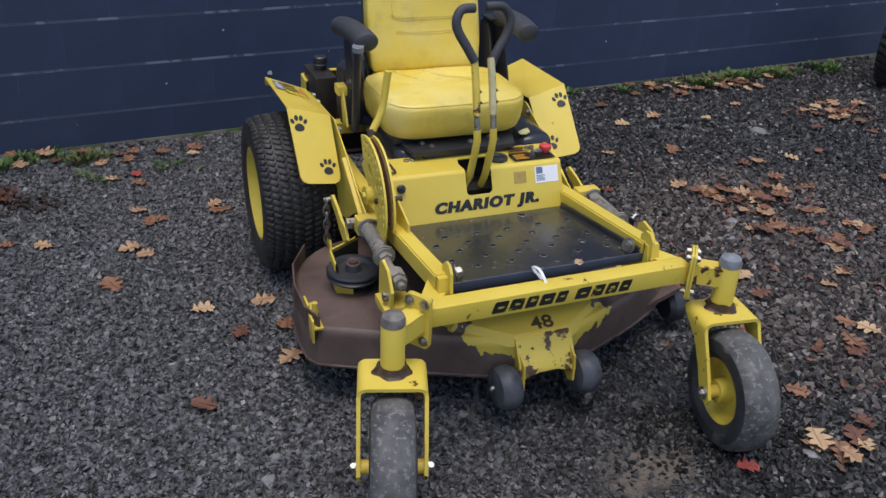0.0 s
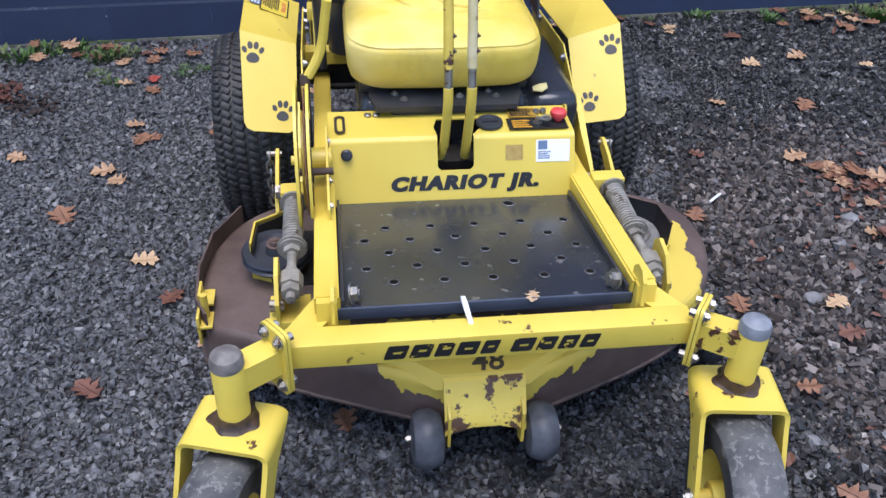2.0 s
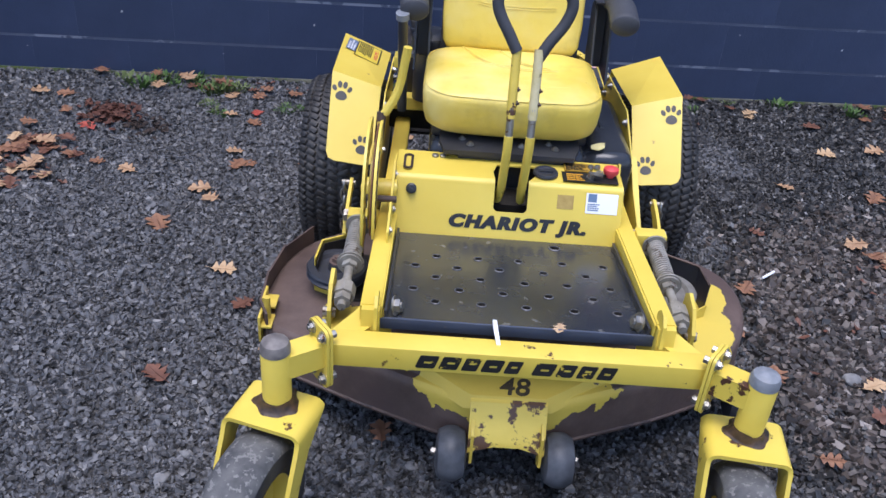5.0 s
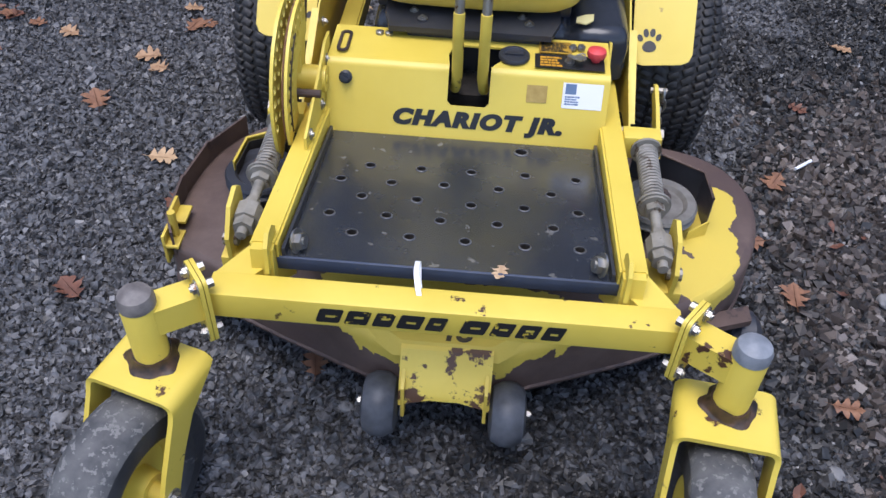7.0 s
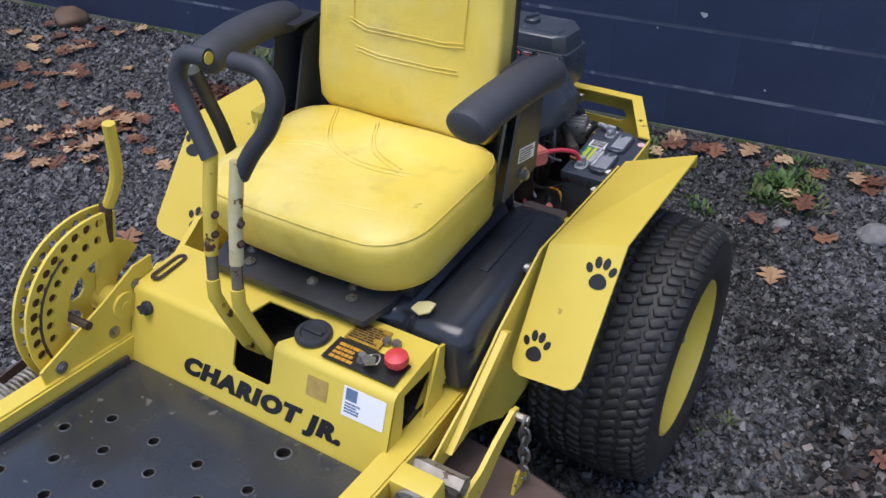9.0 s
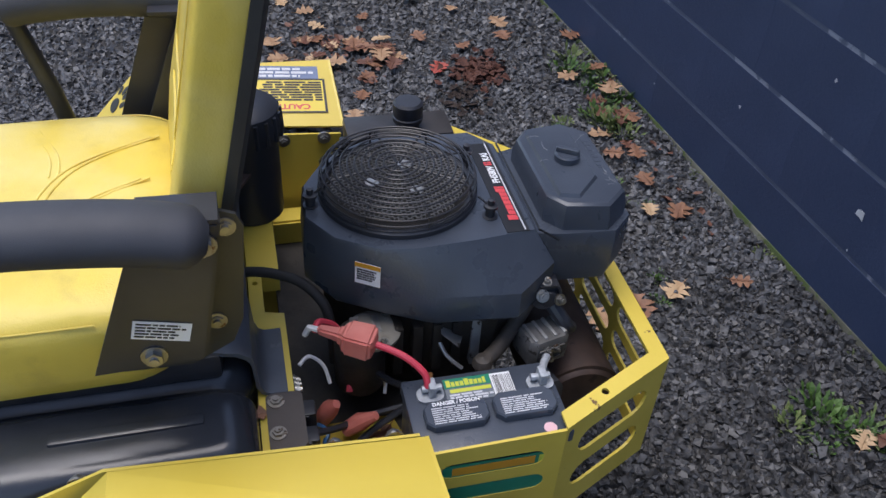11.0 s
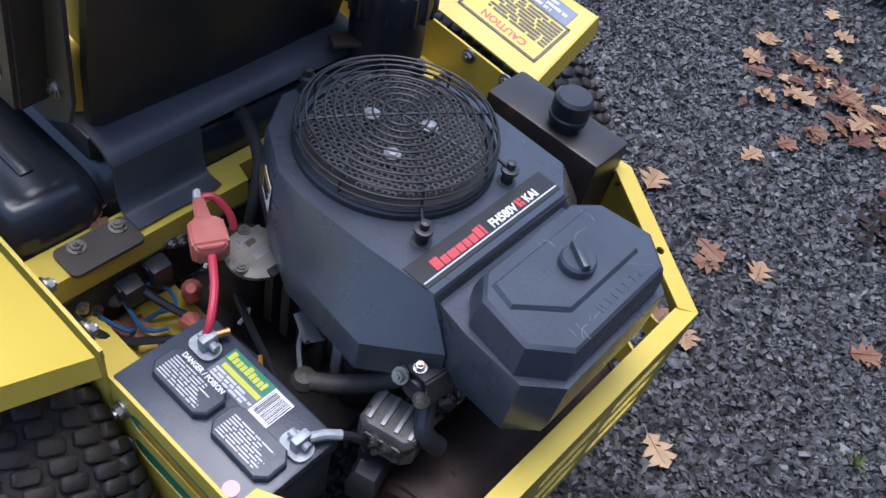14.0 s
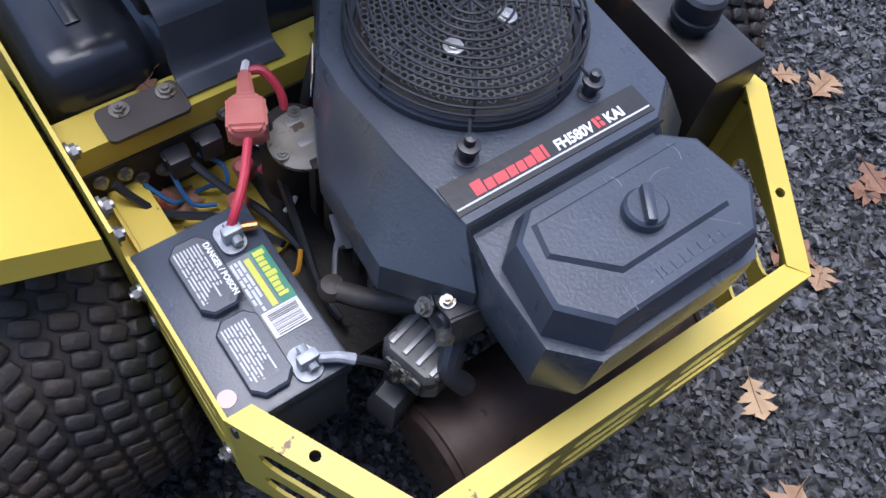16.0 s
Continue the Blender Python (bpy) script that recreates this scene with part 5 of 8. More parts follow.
# yellow cross rail with brown plate and bolts
bm = bmesh.new()
holed_plate(bm, [(-0.335, -0.103), (0.335, -0.103), (0.335, -0.056), (0.043, -0.056), (0.036, -0.083), (-0.046, -0.083), (-0.046, -0.056), (-0.335, -0.056)], [ring2d(-0.028, -0.093, 0.0045, 10)], lambda x, y: (x, y, 0.498), (0, 0, -0.036))
part("cross_rail", bm, yellow, mower, "yellow cross rail with a cut-out", smooth=False)
bm = bmesh.new()
SM = Matrix.Translation((-0.172, -0.092, 0.597)) @ Matrix.Rotation(radians(-28), 4, "Z")
box(bm, -0.048, 0.040, -0.014, 0.014, 0.0, 0.006, 0.001, m=SM)
st = part("steel_strap", bm, rust, mower, "dark rusty steel strap")
bm = bmesh.new()
bolt(bm, SM @ Vector((-0.020, 0.004, 0.011)), (0, 0, 1), 0.011, 0.009)
part("bolt", bm, lead_bright, st)
bm = bmesh.new()
tube(bm, smooth_line([(0.000, -0.150, 0.545), (0.018, -0.100, 0.562), (0.034, -0.062, 0.566), (0.052, -0.028, 0.560), (0.078, -0.002, 0.540), (0.092, 0.006, 0.500), (0.094, 0.008, 0.440)], 6), 0.0075, 12)
part("vent_hose", bm, rubber, mower, "black rubber vent hose")
bm = bmesh.new()
box(bm, -0.335, 0.335, -0.062, -0.054, 0.385, 0.461)
part("cross_panel", bm, grime_and_shade, mower, "oily black cross panel")
bm = bmesh.new()
holed_plate(bm, round_rect(0.196, 0.287, -0.094, -0.047, 0.008, 3), [], lambda x, y: (x, y, 0.499), (0, 0, 0.005))
bp = part("bolted_plate", bm, surface("brown_steel", (0.055, 0.045, 0.038), (0.085, 0.07, 0.058), 0.5), mower, "brown steel plate")
for p in ((0.262, -0.082, 0.504), (0.211, -0.081, 0.504)):
    bm = bmesh.new()
    bolt(bm, p, (0, 0, 1), 0.0075, 0.006)
    part("bolt", bm, zinc, bp)
for k in range(9):
    bm = bmesh.new()
    bolt(bm, (0.12 + 0.024 * k + rnd.uniform(-0.006, 0.006), -0.053, 0.44 + rnd.uniform(-0.03, 0.035)), (0, 1, 0), 0.006, 0.006)
    part("bolt", bm, steel, mower)
bm = bmesh.new()
for rx, rz in ((0.228, 0.440), (0.190, 0.448)):
    bm = bmesh.new()
    box(bm, rx - 0.013, rx + 0.013, -0.054, -0.030, rz - 0.018, rz + 0.012, 0.003)
    box(bm, rx - 0.015, rx + 0.015, -0.054, -0.040, rz + 0.002, rz + 0.010, 0.002)
    part("relay", bm, black_plastic, mower, "black relay block")
# engine bay floor
bm = bmesh.new()
holed_plate(bm, [(0.160, -0.055), (0.325, -0.055), (0.325, 0.262), (0.215, 0.262), (0.212, 0.095), (0.160, 0.080)], [], lambda x, y: (x, y, 0.380), (0, 0, -0.008))
part("engine_deck", bm, surface("oily_yellow_plate", (0.42, 0.30, 0.035), (0.64, 0.48, 0.06), 0.45, scale=9, wear=(0.050, 0.034, 0.016), wear_at=0.66, wear_scale=12), mower, "oily dirty yellow engine plate")
bm = bmesh.new()
box(bm, -0.30, 0.205, -0.055, 0.235, 0.362, 0.371)
part("engine_base", bm, grime_and_shade, mower, "oily black engine base plate")

# ---- cutting deck ----
def deck_material():
    """Bare rust with islands of old yellow paint near the nose and on the flank."""
    m, n, l, b = nodes_of("rust_with_old_paint")
    a = noise_tex(n, l, 9, 6.0, 0.6)
    col = ramp(n, l, a, [(0.3, (0.070, 0.046, 0.038)), (0.7, (0.145, 0.100, 0.082))])
    col = mixc(n, l, ramp(n, l, noise_tex(n, l, 3.1, 6.0, 0.6, offset=2.0), [(0.55, (0, 0, 0)), (0.62, (1, 1, 1))]), col, (0.090, 0.060, 0.052))
    tc = n.new("ShaderNodeTexCoord")
    total = None
    for c, sx, sy, sz in (((0.02, -1.075, 0.275), 0.23, 0.16, 0.095), ((0.548, -0.665, 0.25), 0.042, 0.085, 0.08), ((0.528, -0.775, 0.25), 0.072, 0.105, 0.08), ((0.455, -0.880, 0.25), 0.115, 0.062, 0.08), ((-0.02, -0.985, 0.262), 0.30, 0.07, 0.028)):
        mp = n.new("ShaderNodeMapping")
        mp.vector_type = "TEXTURE"
        mp.inputs["Location"].default_value = c
        mp.inputs["Scale"].default_value = (sx, sy, sz)
        l.new(tc.outputs["Object"], mp.inputs[0])
        ln = n.new("ShaderNodeVectorMath")
        ln.operation = "LENGTH"
        l.new(mp.outputs[0], ln.inputs[0])
        if total is None:
            total = ln.outputs["Value"]
        else:
            mn = n.new("ShaderNodeMath")
            mn.operation = "MINIMUM"
            l.new(total, mn.inputs[0])
            l.new(ln.outputs["Value"], mn.inputs[1])
            total = mn.outputs[0]
    ad = n.new("ShaderNodeMath")
    ad.operation = "MULTIPLY_ADD"
    ad.inputs[1].default_value = 1.9
    l.new(noise_tex(n, l, 11, 4.0, 0.5, offset=1.0), ad.inputs[0])
    l.new(total, ad.inputs[2])
    lt = n.new("ShaderNodeMath")
    lt.operation = "LESS_THAN"
    lt.inputs[1].default_value = 1.86
    l.new(ad.outputs[0], lt.inputs[0])
    col = mixc(n, l, lt.outputs[0], col, (0.62, 0.465, 0.070))
    l.new(col, b.inputs["Base Color"])
    b.inputs["Roughness"].default_value = 0.55
    hh = n.new("ShaderNodeMath")
    hh.operation = "MULTIPLY_ADD"
    hh.inputs[1].default_value = 0.5
    l.new(lt.outputs[0], hh.inputs[0])
    l.new(noise_tex(n, l, 90, 5.0, 0.6), hh.inputs[2])
    bump(n, l, b, hh.outputs[0], 0.5, 0.0015)
    return m


deck_mat = deck_material()
flank = smooth_line([(0.345, -1.012), (0.470, -0.945), (0.553, -0.872), (0.602, -0.790), (0.628, -0.700), (0.630, -0.610), (0.600, -0.535), (0.535, -0.480), (0.430, -0.450), (0.250, -0.430)], 4)
discharge = smooth_line([(-0.250, -0.430), (-0.400, -0.450), (-0.500, -0.520), (-0.555, -0.620), (-0.575, -0.740), (-0.572, -0.860), (-0.550, -0.905)], 3)
outline = [(-0.075, -1.118), (0.085, -1.118)] + [(p[0], p[1]) for p in flank + discharge] + [(-0.318, -1.016)]
cx, cy = 0.02, -0.76


def shrink(k, z):
    return [(cx + (x - cx) * k, cy + (y - cy) * k, z) for x, y in outline]


bm = bmesh.new()
loft(bm, [shrink(0.985, 0.125), shrink(1.0, 0.125), shrink(1.0, 0.222), shrink(0.996, 0.233), shrink(0.985, 0.241), shrink(0.968, 0.246), shrink(0.5, 0.258)])
deck = part("mower_deck", bm, deck_mat, mower, "rusty brown cutting deck with flaking yellow paint", angle=25)
bm = bmesh.new()
tube(bm, [Vector(p) for p in shrink(1.0, 0.128)], 0.005, 6, closed=True)
part("deck_rim", bm, rust, deck)
# raised front channel with the size number
bm = bmesh.new()
loft(bm, [[(-0.22, -1.02, 0.246), (0.24, -1.02, 0.246), (0.10, -1.120, 0.232), (-0.09, -1.120, 0.232)], [(-0.20, -1.02, 0.272), (0.22, -1.02, 0.272), (0.085, -1.106, 0.258), (-0.075, -1.106, 0.258)]])
nose = part("deck_nose", bm, deck_mat, deck)
P = plane_pose((0.018, -1.100, 0.2598), (1, 0, 0), (0, 1, 0.152))
text_part("size_number", "48", 0.066, P, surface("faded_black_ink", (0.035, 0.03, 0.025), (0.08, 0.06, 0.03), 0.5, scale=40), nose, 1.0, 0.15, 0.0012, 0.0005)
# nose bracket and front rollers
bm = bmesh.new()
bk = [(-1.095, 0.256), (-1.118, 0.250), (-1.150, 0.200), (-1.166, 0.176), (-1.168, 0.160)]
loft(bm, [[(x, y, z + dz * (k > 2)) for k, (y, z) in enumerate(bk)] + [(x, y + 0.006, z - 0.006 + dz * (k > 2)) for k, (y, z) in list(enumerate(bk))[::-1]] for x, dz in ((-0.074, -0.012), (-0.060, -0.004), (-0.02, 0.010), (0.036, 0.010), (0.076, -0.004), (0.090, -0.012))])
part("roller_bracket", bm, yellow_worn, deck, "chipped yellow roller bracket")
for x in (-0.066, 0.082):
    bm = bmesh.new()
    sheet(bm, [(x - 0.003, -1.17, 0.20), (x - 0.003, -1.10, 0.24), (x - 0.003, -1.10, 0.15), (x - 0.003, -1.15, 0.112), (x - 0.003, -1.175, 0.125)], (1, 0, 0), 0.006)
    part("bracket_cheek", bm, yellow_grimy, deck)
for x in (-0.108, 0.124):
    bm = bmesh.new()
    M = Matrix.Translation((x, -1.155, 0.132)) @ Matrix.Rotation(radians(90), 4, "Y")
    lathe(bm, [(0.012, -0.033), (0.032, -0.033), (0.050, -0.028), (0.059, -0.012), (0.060, 0.0), (0.059, 0.012), (0.050, 0.028), (0.032, 0.033), (0.012, 0.033)], 28, M)
    ro = part("deck_roller", bm, surface("scuffed_black_roller", (0.025, 0.029, 0.037), (0.10, 0.107, 0.122), 0.5, scale=18), deck, "scuffed black plastic roller")
    bm = bmesh.new()
    sx = -1 if x < 0 else 1
    bolt(bm, (x + sx * 0.031, -1.150, 0.130), (sx, 0, 0), 0.009, 0.010)
    part("roller_bolt", bm, steel, ro)
# side roller at the rear flank
bm = bmesh.new()
M = Matrix.Translation((0.605, -0.875, 0.085)) @ Matrix.Rotation(radians(90), 4, "Y")
lathe(bm, [(0.01, -0.03), (0.04, -0.03), (0.055, -0.015), (0.055, 0.015), (0.04, 0.03), (0.01, 0.03)], 24, M)
part("deck_roller", bm, black_plastic, deck)
bm = bmesh.new()
loft(bm, [[(0.42, -0.97, 0.15), (0.60, -0.905, 0.15), (0.60, -0.905, 0.165), (0.42, -0.97, 0.165)], [(0.42, -0.93, 0.15), (0.60, -0.865, 0.15), (0.60, -0.865, 0.165), (0.42, -0.93, 0.165)]])
part("roller_arm", bm, rust, deck)
bm = bmesh.new()
M = Matrix.Translation((0.56, -0.49, 0.14)) @ Matrix.Rotation(radians(90), 4, "Y")
lathe(bm, [(0.01, -0.035), (0.04, -0.035), (0.055, -0.02), (0.055, 0.02), (0.04, 0.035), (0.01, 0.035)], 24, M)
part("deck_roller", bm, surface("grey_roller", (0.10, 0.105, 0.11), (0.18, 0.185, 0.19), 0.6), deck)
# raised lip and torn yellow bracket on the discharge side
bm = bmesh.new()
lip = [(-0.548, -0.91), (-0.572, -0.86), (-0.576, -0.74), (-0.556, -0.62), (-0.50, -0.52)]
for (xa, ya), (xb, yb) in zip(lip[:-1], lip[1:]):
    sheet(bm, [(xa, ya, 0.22), (xb, yb, 0.22), (xb, yb, 0.288), (xa, ya, 0.283)], (1, 0.2, 0), 0.005)
part("deck_lip", bm, rust, deck, "rusty raised lip")
bm = bmesh.new()
for z0, y0 in ((0.245, -0.915), (0.262, -0.86)):
    box(bm, -0.565, -0.535, y0, y0 + 0.05, z0, z0 + 0.006, 0.001)
    box(bm, -0.566, -0.560, y0, y0 + 0.05, z0 - 0.04, z0 + 0.03, 0.001)
tube(bm, [(-0.55, -0.88, 0.25), (-0.55, -0.88, 0.31)], 0.008, 8)
part("chute_bracket", bm, yellow_grimy, deck, "bent yellow chute bracket")
for s in (-1, 1):
    # pulley with belt well
    bm = bmesh.new()
    lathe(bm, [(0.012, 0.0), (0.070, 0.0), (0.076, 0.008), (0.066, 0.016), (0.076, 0.024), (0.072, 0.030), (0.055, 0.030), (0.048, 0.022), (0.024, 0.022), (0.020, 0.040), (0.012, 0.040)], 36, Matrix.Translation((s * 0.405, -0.735, 0.285)))
    pul = part("spindle_pulley", bm, surface("grey_pulley", (0.13, 0.12, 0.105), (0.22, 0.21, 0.19), 0.6, 0.2, scale=30) if s > 0 else black_metal, deck, "steel spindle pulley")
    bm = bmesh.new()
    bolt(bm, (s * 0.405, -0.735, 0.325), (0, 0, 1), 0.014, 0.012)
    part("spindle_nut", bm, rust, pul)
    bm = bmesh.new()
    wx = 0.500 if s > 0 else 0.452
    well = [(s * 0.36, -0.600), (s * (wx - 0.08), -0.612), (s * wx, -0.662), (s * (wx + 0.006), -0.745)]
    for (xa, ya), (xb, yb) in zip(well[:-1], well[1:]):
        sheet(bm, [(xa, ya, 0.24), (xb, yb, 0.24), (xb, yb, 0.335), (xa, ya, 0.335)], (s * 0.5, 0.5, 0), 0.004)
    shield = part("belt_shield", bm, black_metal if s > 0 else yellow_grimy, deck, "sheet metal belt shield")
    bm = bmesh.new()
    tube(bm, [(s * (wx - 0.08), -0.612, 0.336), (s * wx, -0.662, 0.336), (s * (wx + 0.006), -0.745, 0.336)], 0.003, 6)
    part("shield_edge", bm, rust if s > 0 else yellow, shield, "worn upper edge")
    if s < 0:
        bm = bmesh.new()
        for (xa, ya), (xb, yb) in zip(well[:-1], well[1:]):
            sheet(bm, [(xa + 0.005, ya - 0.005, 0.24), (xb + 0.005, yb - 0.005, 0.24), (xb + 0.005, yb - 0.005, 0.331), (xa + 0.005, ya - 0.005, 0.331)], (0.5, -0.5, 0), 0.002)
        part("shield_lining", bm, grime_and_shade, shield, "oily black inner face")
    bm = bmesh.new()
    sheet(bm, [(s * (wx - 0.035), -0.775, 0.25), (s * (wx + 0.008), -0.752, 0.25), (s * (wx + 0.008), -0.752, 0.285), (s * (wx - 0.035), -0.775, 0.272)], (0, -1, 0), 0.004)
    part("shield_tab", bm, yellow_grimy, shield, "bent yellow tab")
    bm = bmesh.new()
    box(bm, s * 0.35 - 0.03, s * 0.35 + 0.03, -0.80, -0.60, 0.255, 0.262)
    part("well_floor", bm, grime_and_shade, deck)
    # spring rod
    bm = bmesh.new()
    a, b = Vector((s * 0.357, -0.69, 0.424)), Vector((s * 0.360, -1.035, 0.412))
    rod(bm, a, a.lerp(b, 0.80), 0.0100, 14)
    sr = part("spring_rod", bm, dusty_steel, mower, "dusty steel spring rod")
    d = (b - a).normalized()
    pts = []
    turns = 17
    for k in range(turns * 10 + 1):
        t = k / (turns * 10)
        c = a.lerp(b, 0.10 + 0.42 * t)
        ang = 2 * math.pi * turns * t
        pts.append(c + Vector((math.cos(ang) * 0.0185, 0, math.sin(ang) * 0.0185)))
    bm = bmesh.new()
    tube(bm, pts, 0.0036, 6)
    part("coil_spring", bm, dusty_steel, sr, "coiled steel spring")
    for t, r, h in ((0.080, 0.030, 0.006), (0.53, 0.031, 0.005), (0.545, 0.027, 0.005)):
        bm = bmesh.new()
        c = a.lerp(b, t)
        rod(bm, c, c + d * h, r, 18)
        part("washer", bm, dusty_steel, sr)
    bm = bmesh.new()
    rod(bm, a.lerp(b, 0.56), a.lerp(b, 0.605), 0.0185, 6)
    part("nut", bm, dusty_steel, sr)
    bm = bmesh.new()
    tube(bm, [a.lerp(b, 0.74), a.lerp(b, 0.785), a.lerp(b, 0.80), a.lerp(b, 0.90)], 0.02, 8, radii=[0.013, 0.016, 0.024, 0.024])
    part("clevis", bm, dusty_steel, sr)
    bm = bmesh.new()
    rod(bm, a.lerp(b, 0.90), a.lerp(b, 0.955), 0.019, 6)
    rod(bm, a.lerp(b, 0.955), a.lerp(b, 1.0), 0.0095, 12)
    part("lock_nut", bm, dusty_steel, sr)
    bm = bmesh.new()
    sheet(bm, [(s * 0.382, -0.93, 0.33), (s * 0.382, -1.03, 0.34), (s * 0.382, -1.035, 0.40), (s * 0.382, -1.0, 0.445), (s * 0.382, -0.955, 0.455), (s * 0.382, -0.935, 0.44)], (s, 0, 0), 0.008)
    part("lift_tab", bm, yellow, mower)
    bm = bmesh.new()
    box(bm, min(s * 0.325, s * 0.405), max(s * 0.325, s * 0.405), -1.03, -0.945, 0.325, 0.352, 0.003)
    part("lift_foot", bm, yellow_grimy, mower)
    bm = bmesh.new()
    rod(bm, (s * 0.375, -1.005, 0.375), (s * 0.402, -1.005, 0.375), 0.012, 8)
    part("bolt", bm, zinc, mower)
    bm = bmesh.new()
    box(bm, min(s * 0.312, s * 0.385), max(s * 0.312, s * 0.385), -0.715, -0.675, 0.398, 0.447, 0.004)
    part("rod_lug", bm, yellow, mower)
    bm = bmesh.new()
    rod(bm, (s * 0.31, -0.645, 0.405), (s * 0.40, -0.645, 0.405), 0.017, 6)
    part("lift_shaft", bm, zinc, mower)
    # hooked hanger and chain
    bm = bmesh.new()
    sheet(bm, [(s * 0.395, -0.66, 0.36), (s * 0.395, -0.62, 0.335), (s * 0.395, -0.575, 0.355), (s * 0.395, -0.525, 0.385), (s * 0.395, -0.488, 0.398), (s * 0.395, -0.476, 0.420), (s * 0.395, -0.492, 0.427), (s * 0.395, -0.55, 0.412), (s * 0.395, -0.60, 0.392), (s * 0.395, -0.64, 0.39)], (s, 0, 0), 0.008)
    part("deck_hanger", bm, yellow, mower)
    bm = bmesh.new()
    rod(bm, (s * 0.39, -0.485, 0.410), (s * 0.425, -0.485, 0.410), 0.007, 6)
    part("bolt", bm, zinc, mower)
    for k in range(6):
        bm = bmesh.new()
        c = Vector((s * 0.419, -0.487, 0.398 - 0.0235 * k))
        lp = []
        for q in range(14):
            t = 2 * math.pi * q / 14
            u, v = 0.009 * math.cos(t), 0.018 * math.sin(t)
            lp.append(c + (Vector((u, 0, v)) if k % 2 else Vector((0, u, v))))
        tube(bm, lp, 0.0032, 6, closed=True)
        part("chain_link", bm, steel, mower)
    bm = bmesh.new()
    sheet(bm, [(s * 0.41, -0.52, 0.245), (s * 0.41, -0.46, 0.245), (s * 0.41, -0.475, 0.285), (s * 0.41, -0.50, 0.285)], (s, 0, 0), 0.006)
    part("chain_lug", bm, yellow_grimy, mower)

# brand name on the beam: worn slanted block shapes
flaking = surface("flaking_black_vinyl", (0.010, 0.010, 0.011), (0.02, 0.02, 0.02), 0.4, wear=(0.62, 0.46, 0.05), wear_at=0.60, wear_scale=45)
x = -0.198
for k, wd in enumerate((0.041, 0.040, 0.034, 0.041, 0.032, 0.018, 0.043, 0.036, 0.036, 0.034)):
    zc, hh = 0.4295, 0.0155
    if k == 5:
        x += wd
        continue
    sh = 0.010
    a = x + 0.001
    b = x + wd - 0.003
    bm = bmesh.new()
    block = [(0.06, -1), (0.94, -1), (1, -0.8), (1, 0.8), (0.94, 1), (0.06, 1), (0, 0.8), (0, -0.8)]
    v0 = -0.26 + 0.12 * (k % 3)
    slot = [(0.34, v0), (0.74, v0), (0.74, v0 + 0.34), (0.34, v0 + 0.34)]
    holed_plate(bm, block, [slot], lambda u, v: (a + (b - a) * u + sh * (v + 1) / 2, -1.2126, zc + hh * v), (0, -0.0006, 0))
    x += wd + 0.0035
    part("brand_shape", bm, flaking, beam, "flaking black block shape", smooth=False)

# ---- height quadrant ----
QC = Vector((0, -0.665, 0.497))


def q_pt(x, r, deg):
    return Vector((x, QC.y - r * math.cos(radians(deg)), QC.z + r * math.sin(radians(deg))))


def q_plate(name, x, r0, r1, a0, a1, rows, thick, material, extra=()):
    def arc(r, a, b, n=26):
        return [(r * math.cos(radians(a + (b - a) * k / n)), r * math.sin(radians(a + (b - a) * k / n))) for k in range(n + 1)]
    lp = arc(r1, a0, a1) + arc(r0, a1, a0)
    holes = list(extra)
    for rr, b0, b1, cnt, hr in rows:
        for k in range(cnt):
            a = radians(b0 + (b1 - b0) * k / (cnt - 1))
            holes.append(ring2d(rr * math.cos(a), rr * math.sin(a), hr, 10))
    bm = bmesh.new()
    holed_plate(bm, lp, holes, lambda u, v: (x, QC.y - u, QC.z + v), (thick, 0, 0))
    return part(name, bm, material, mower, smooth=False)


q_plate("quadrant_plate", -0.343, 0.105, 0.170, -34, 112, ((0.153, -6, 100, 12, 0.0086), (0.126, 0, 96, 9, 0.0074)), 0.006, yellow)
q_plate("quadrant_plate", -0.318, 0.088, 0.166, -16, 110, ((0.150, -4, 100, 12, 0.0088), (0.122, 2, 96, 9, 0.0076)), 0.006, yellow)
q_plate("rust_backing", -0.3235, 0.108, 0.160, -14, 106, (), 0.003, surface("flaky_brown_rust", (0.085, 0.036, 0.018), (0.19, 0.085, 0.040), 0.8, scale=50, relief=0.001))
q_plate("quadrant_web", -0.332, 0.030, 0.107, -35, 150, ((0.074, -2, 96, 3, 0.023),), 0.005, yellow)
bm = bmesh.new()
rim = [q_pt(-0.3125, 0.140, a) for a in range(-12, 70, 6)]
tube(bm, rim, 0.0028, 6)
part("rust_strip", bm, muffler_rust, mower)
bm = bmesh.new()
rod(bm, q_pt(-0.35, 0.0, 0), q_pt(-0.272, 0, 0), 0.026, 24)
rod(bm, q_pt(-0.358, 0.0, 0), q_pt(-0.27, 0, 0), 0.010, 12)
part("quadrant_hub", bm, yellow, mower)
bm = bmesh.new()
holed_plate(bm, [(-0.845, 0.430), (-0.66, 0.435), (-0.60, 0.45), (-0.585, 0.555), (-0.625, 0.556), (-0.70, 0.528), (-0.80, 0.498), (-0.845, 0.485)], [], lambda y, z: (-0.283, y, z), (0.005, 0, 0))
gp = part("guard_plate", bm, yellow, mower, smooth=False)
for y, z in ((-0.81, 0.470), (-0.70, 0.462), (-0.63, 0.52)):
    bm = bmesh.new()
    bolt(bm, (-0.278, y, z), (1, 0, 0), 0.008, 0.004)
    part("bolt", bm, steel, gp)
bm = bmesh.new()
sheet(bm, [(-0.326, -0.688, 0.50), (-0.326, -0.645, 0.50), (-0.326, -0.600, 0.645), (-0.326, -0.632, 0.655)], (1, 0, 0), 0.008)
part("lever_plate", bm, yellow, mower)
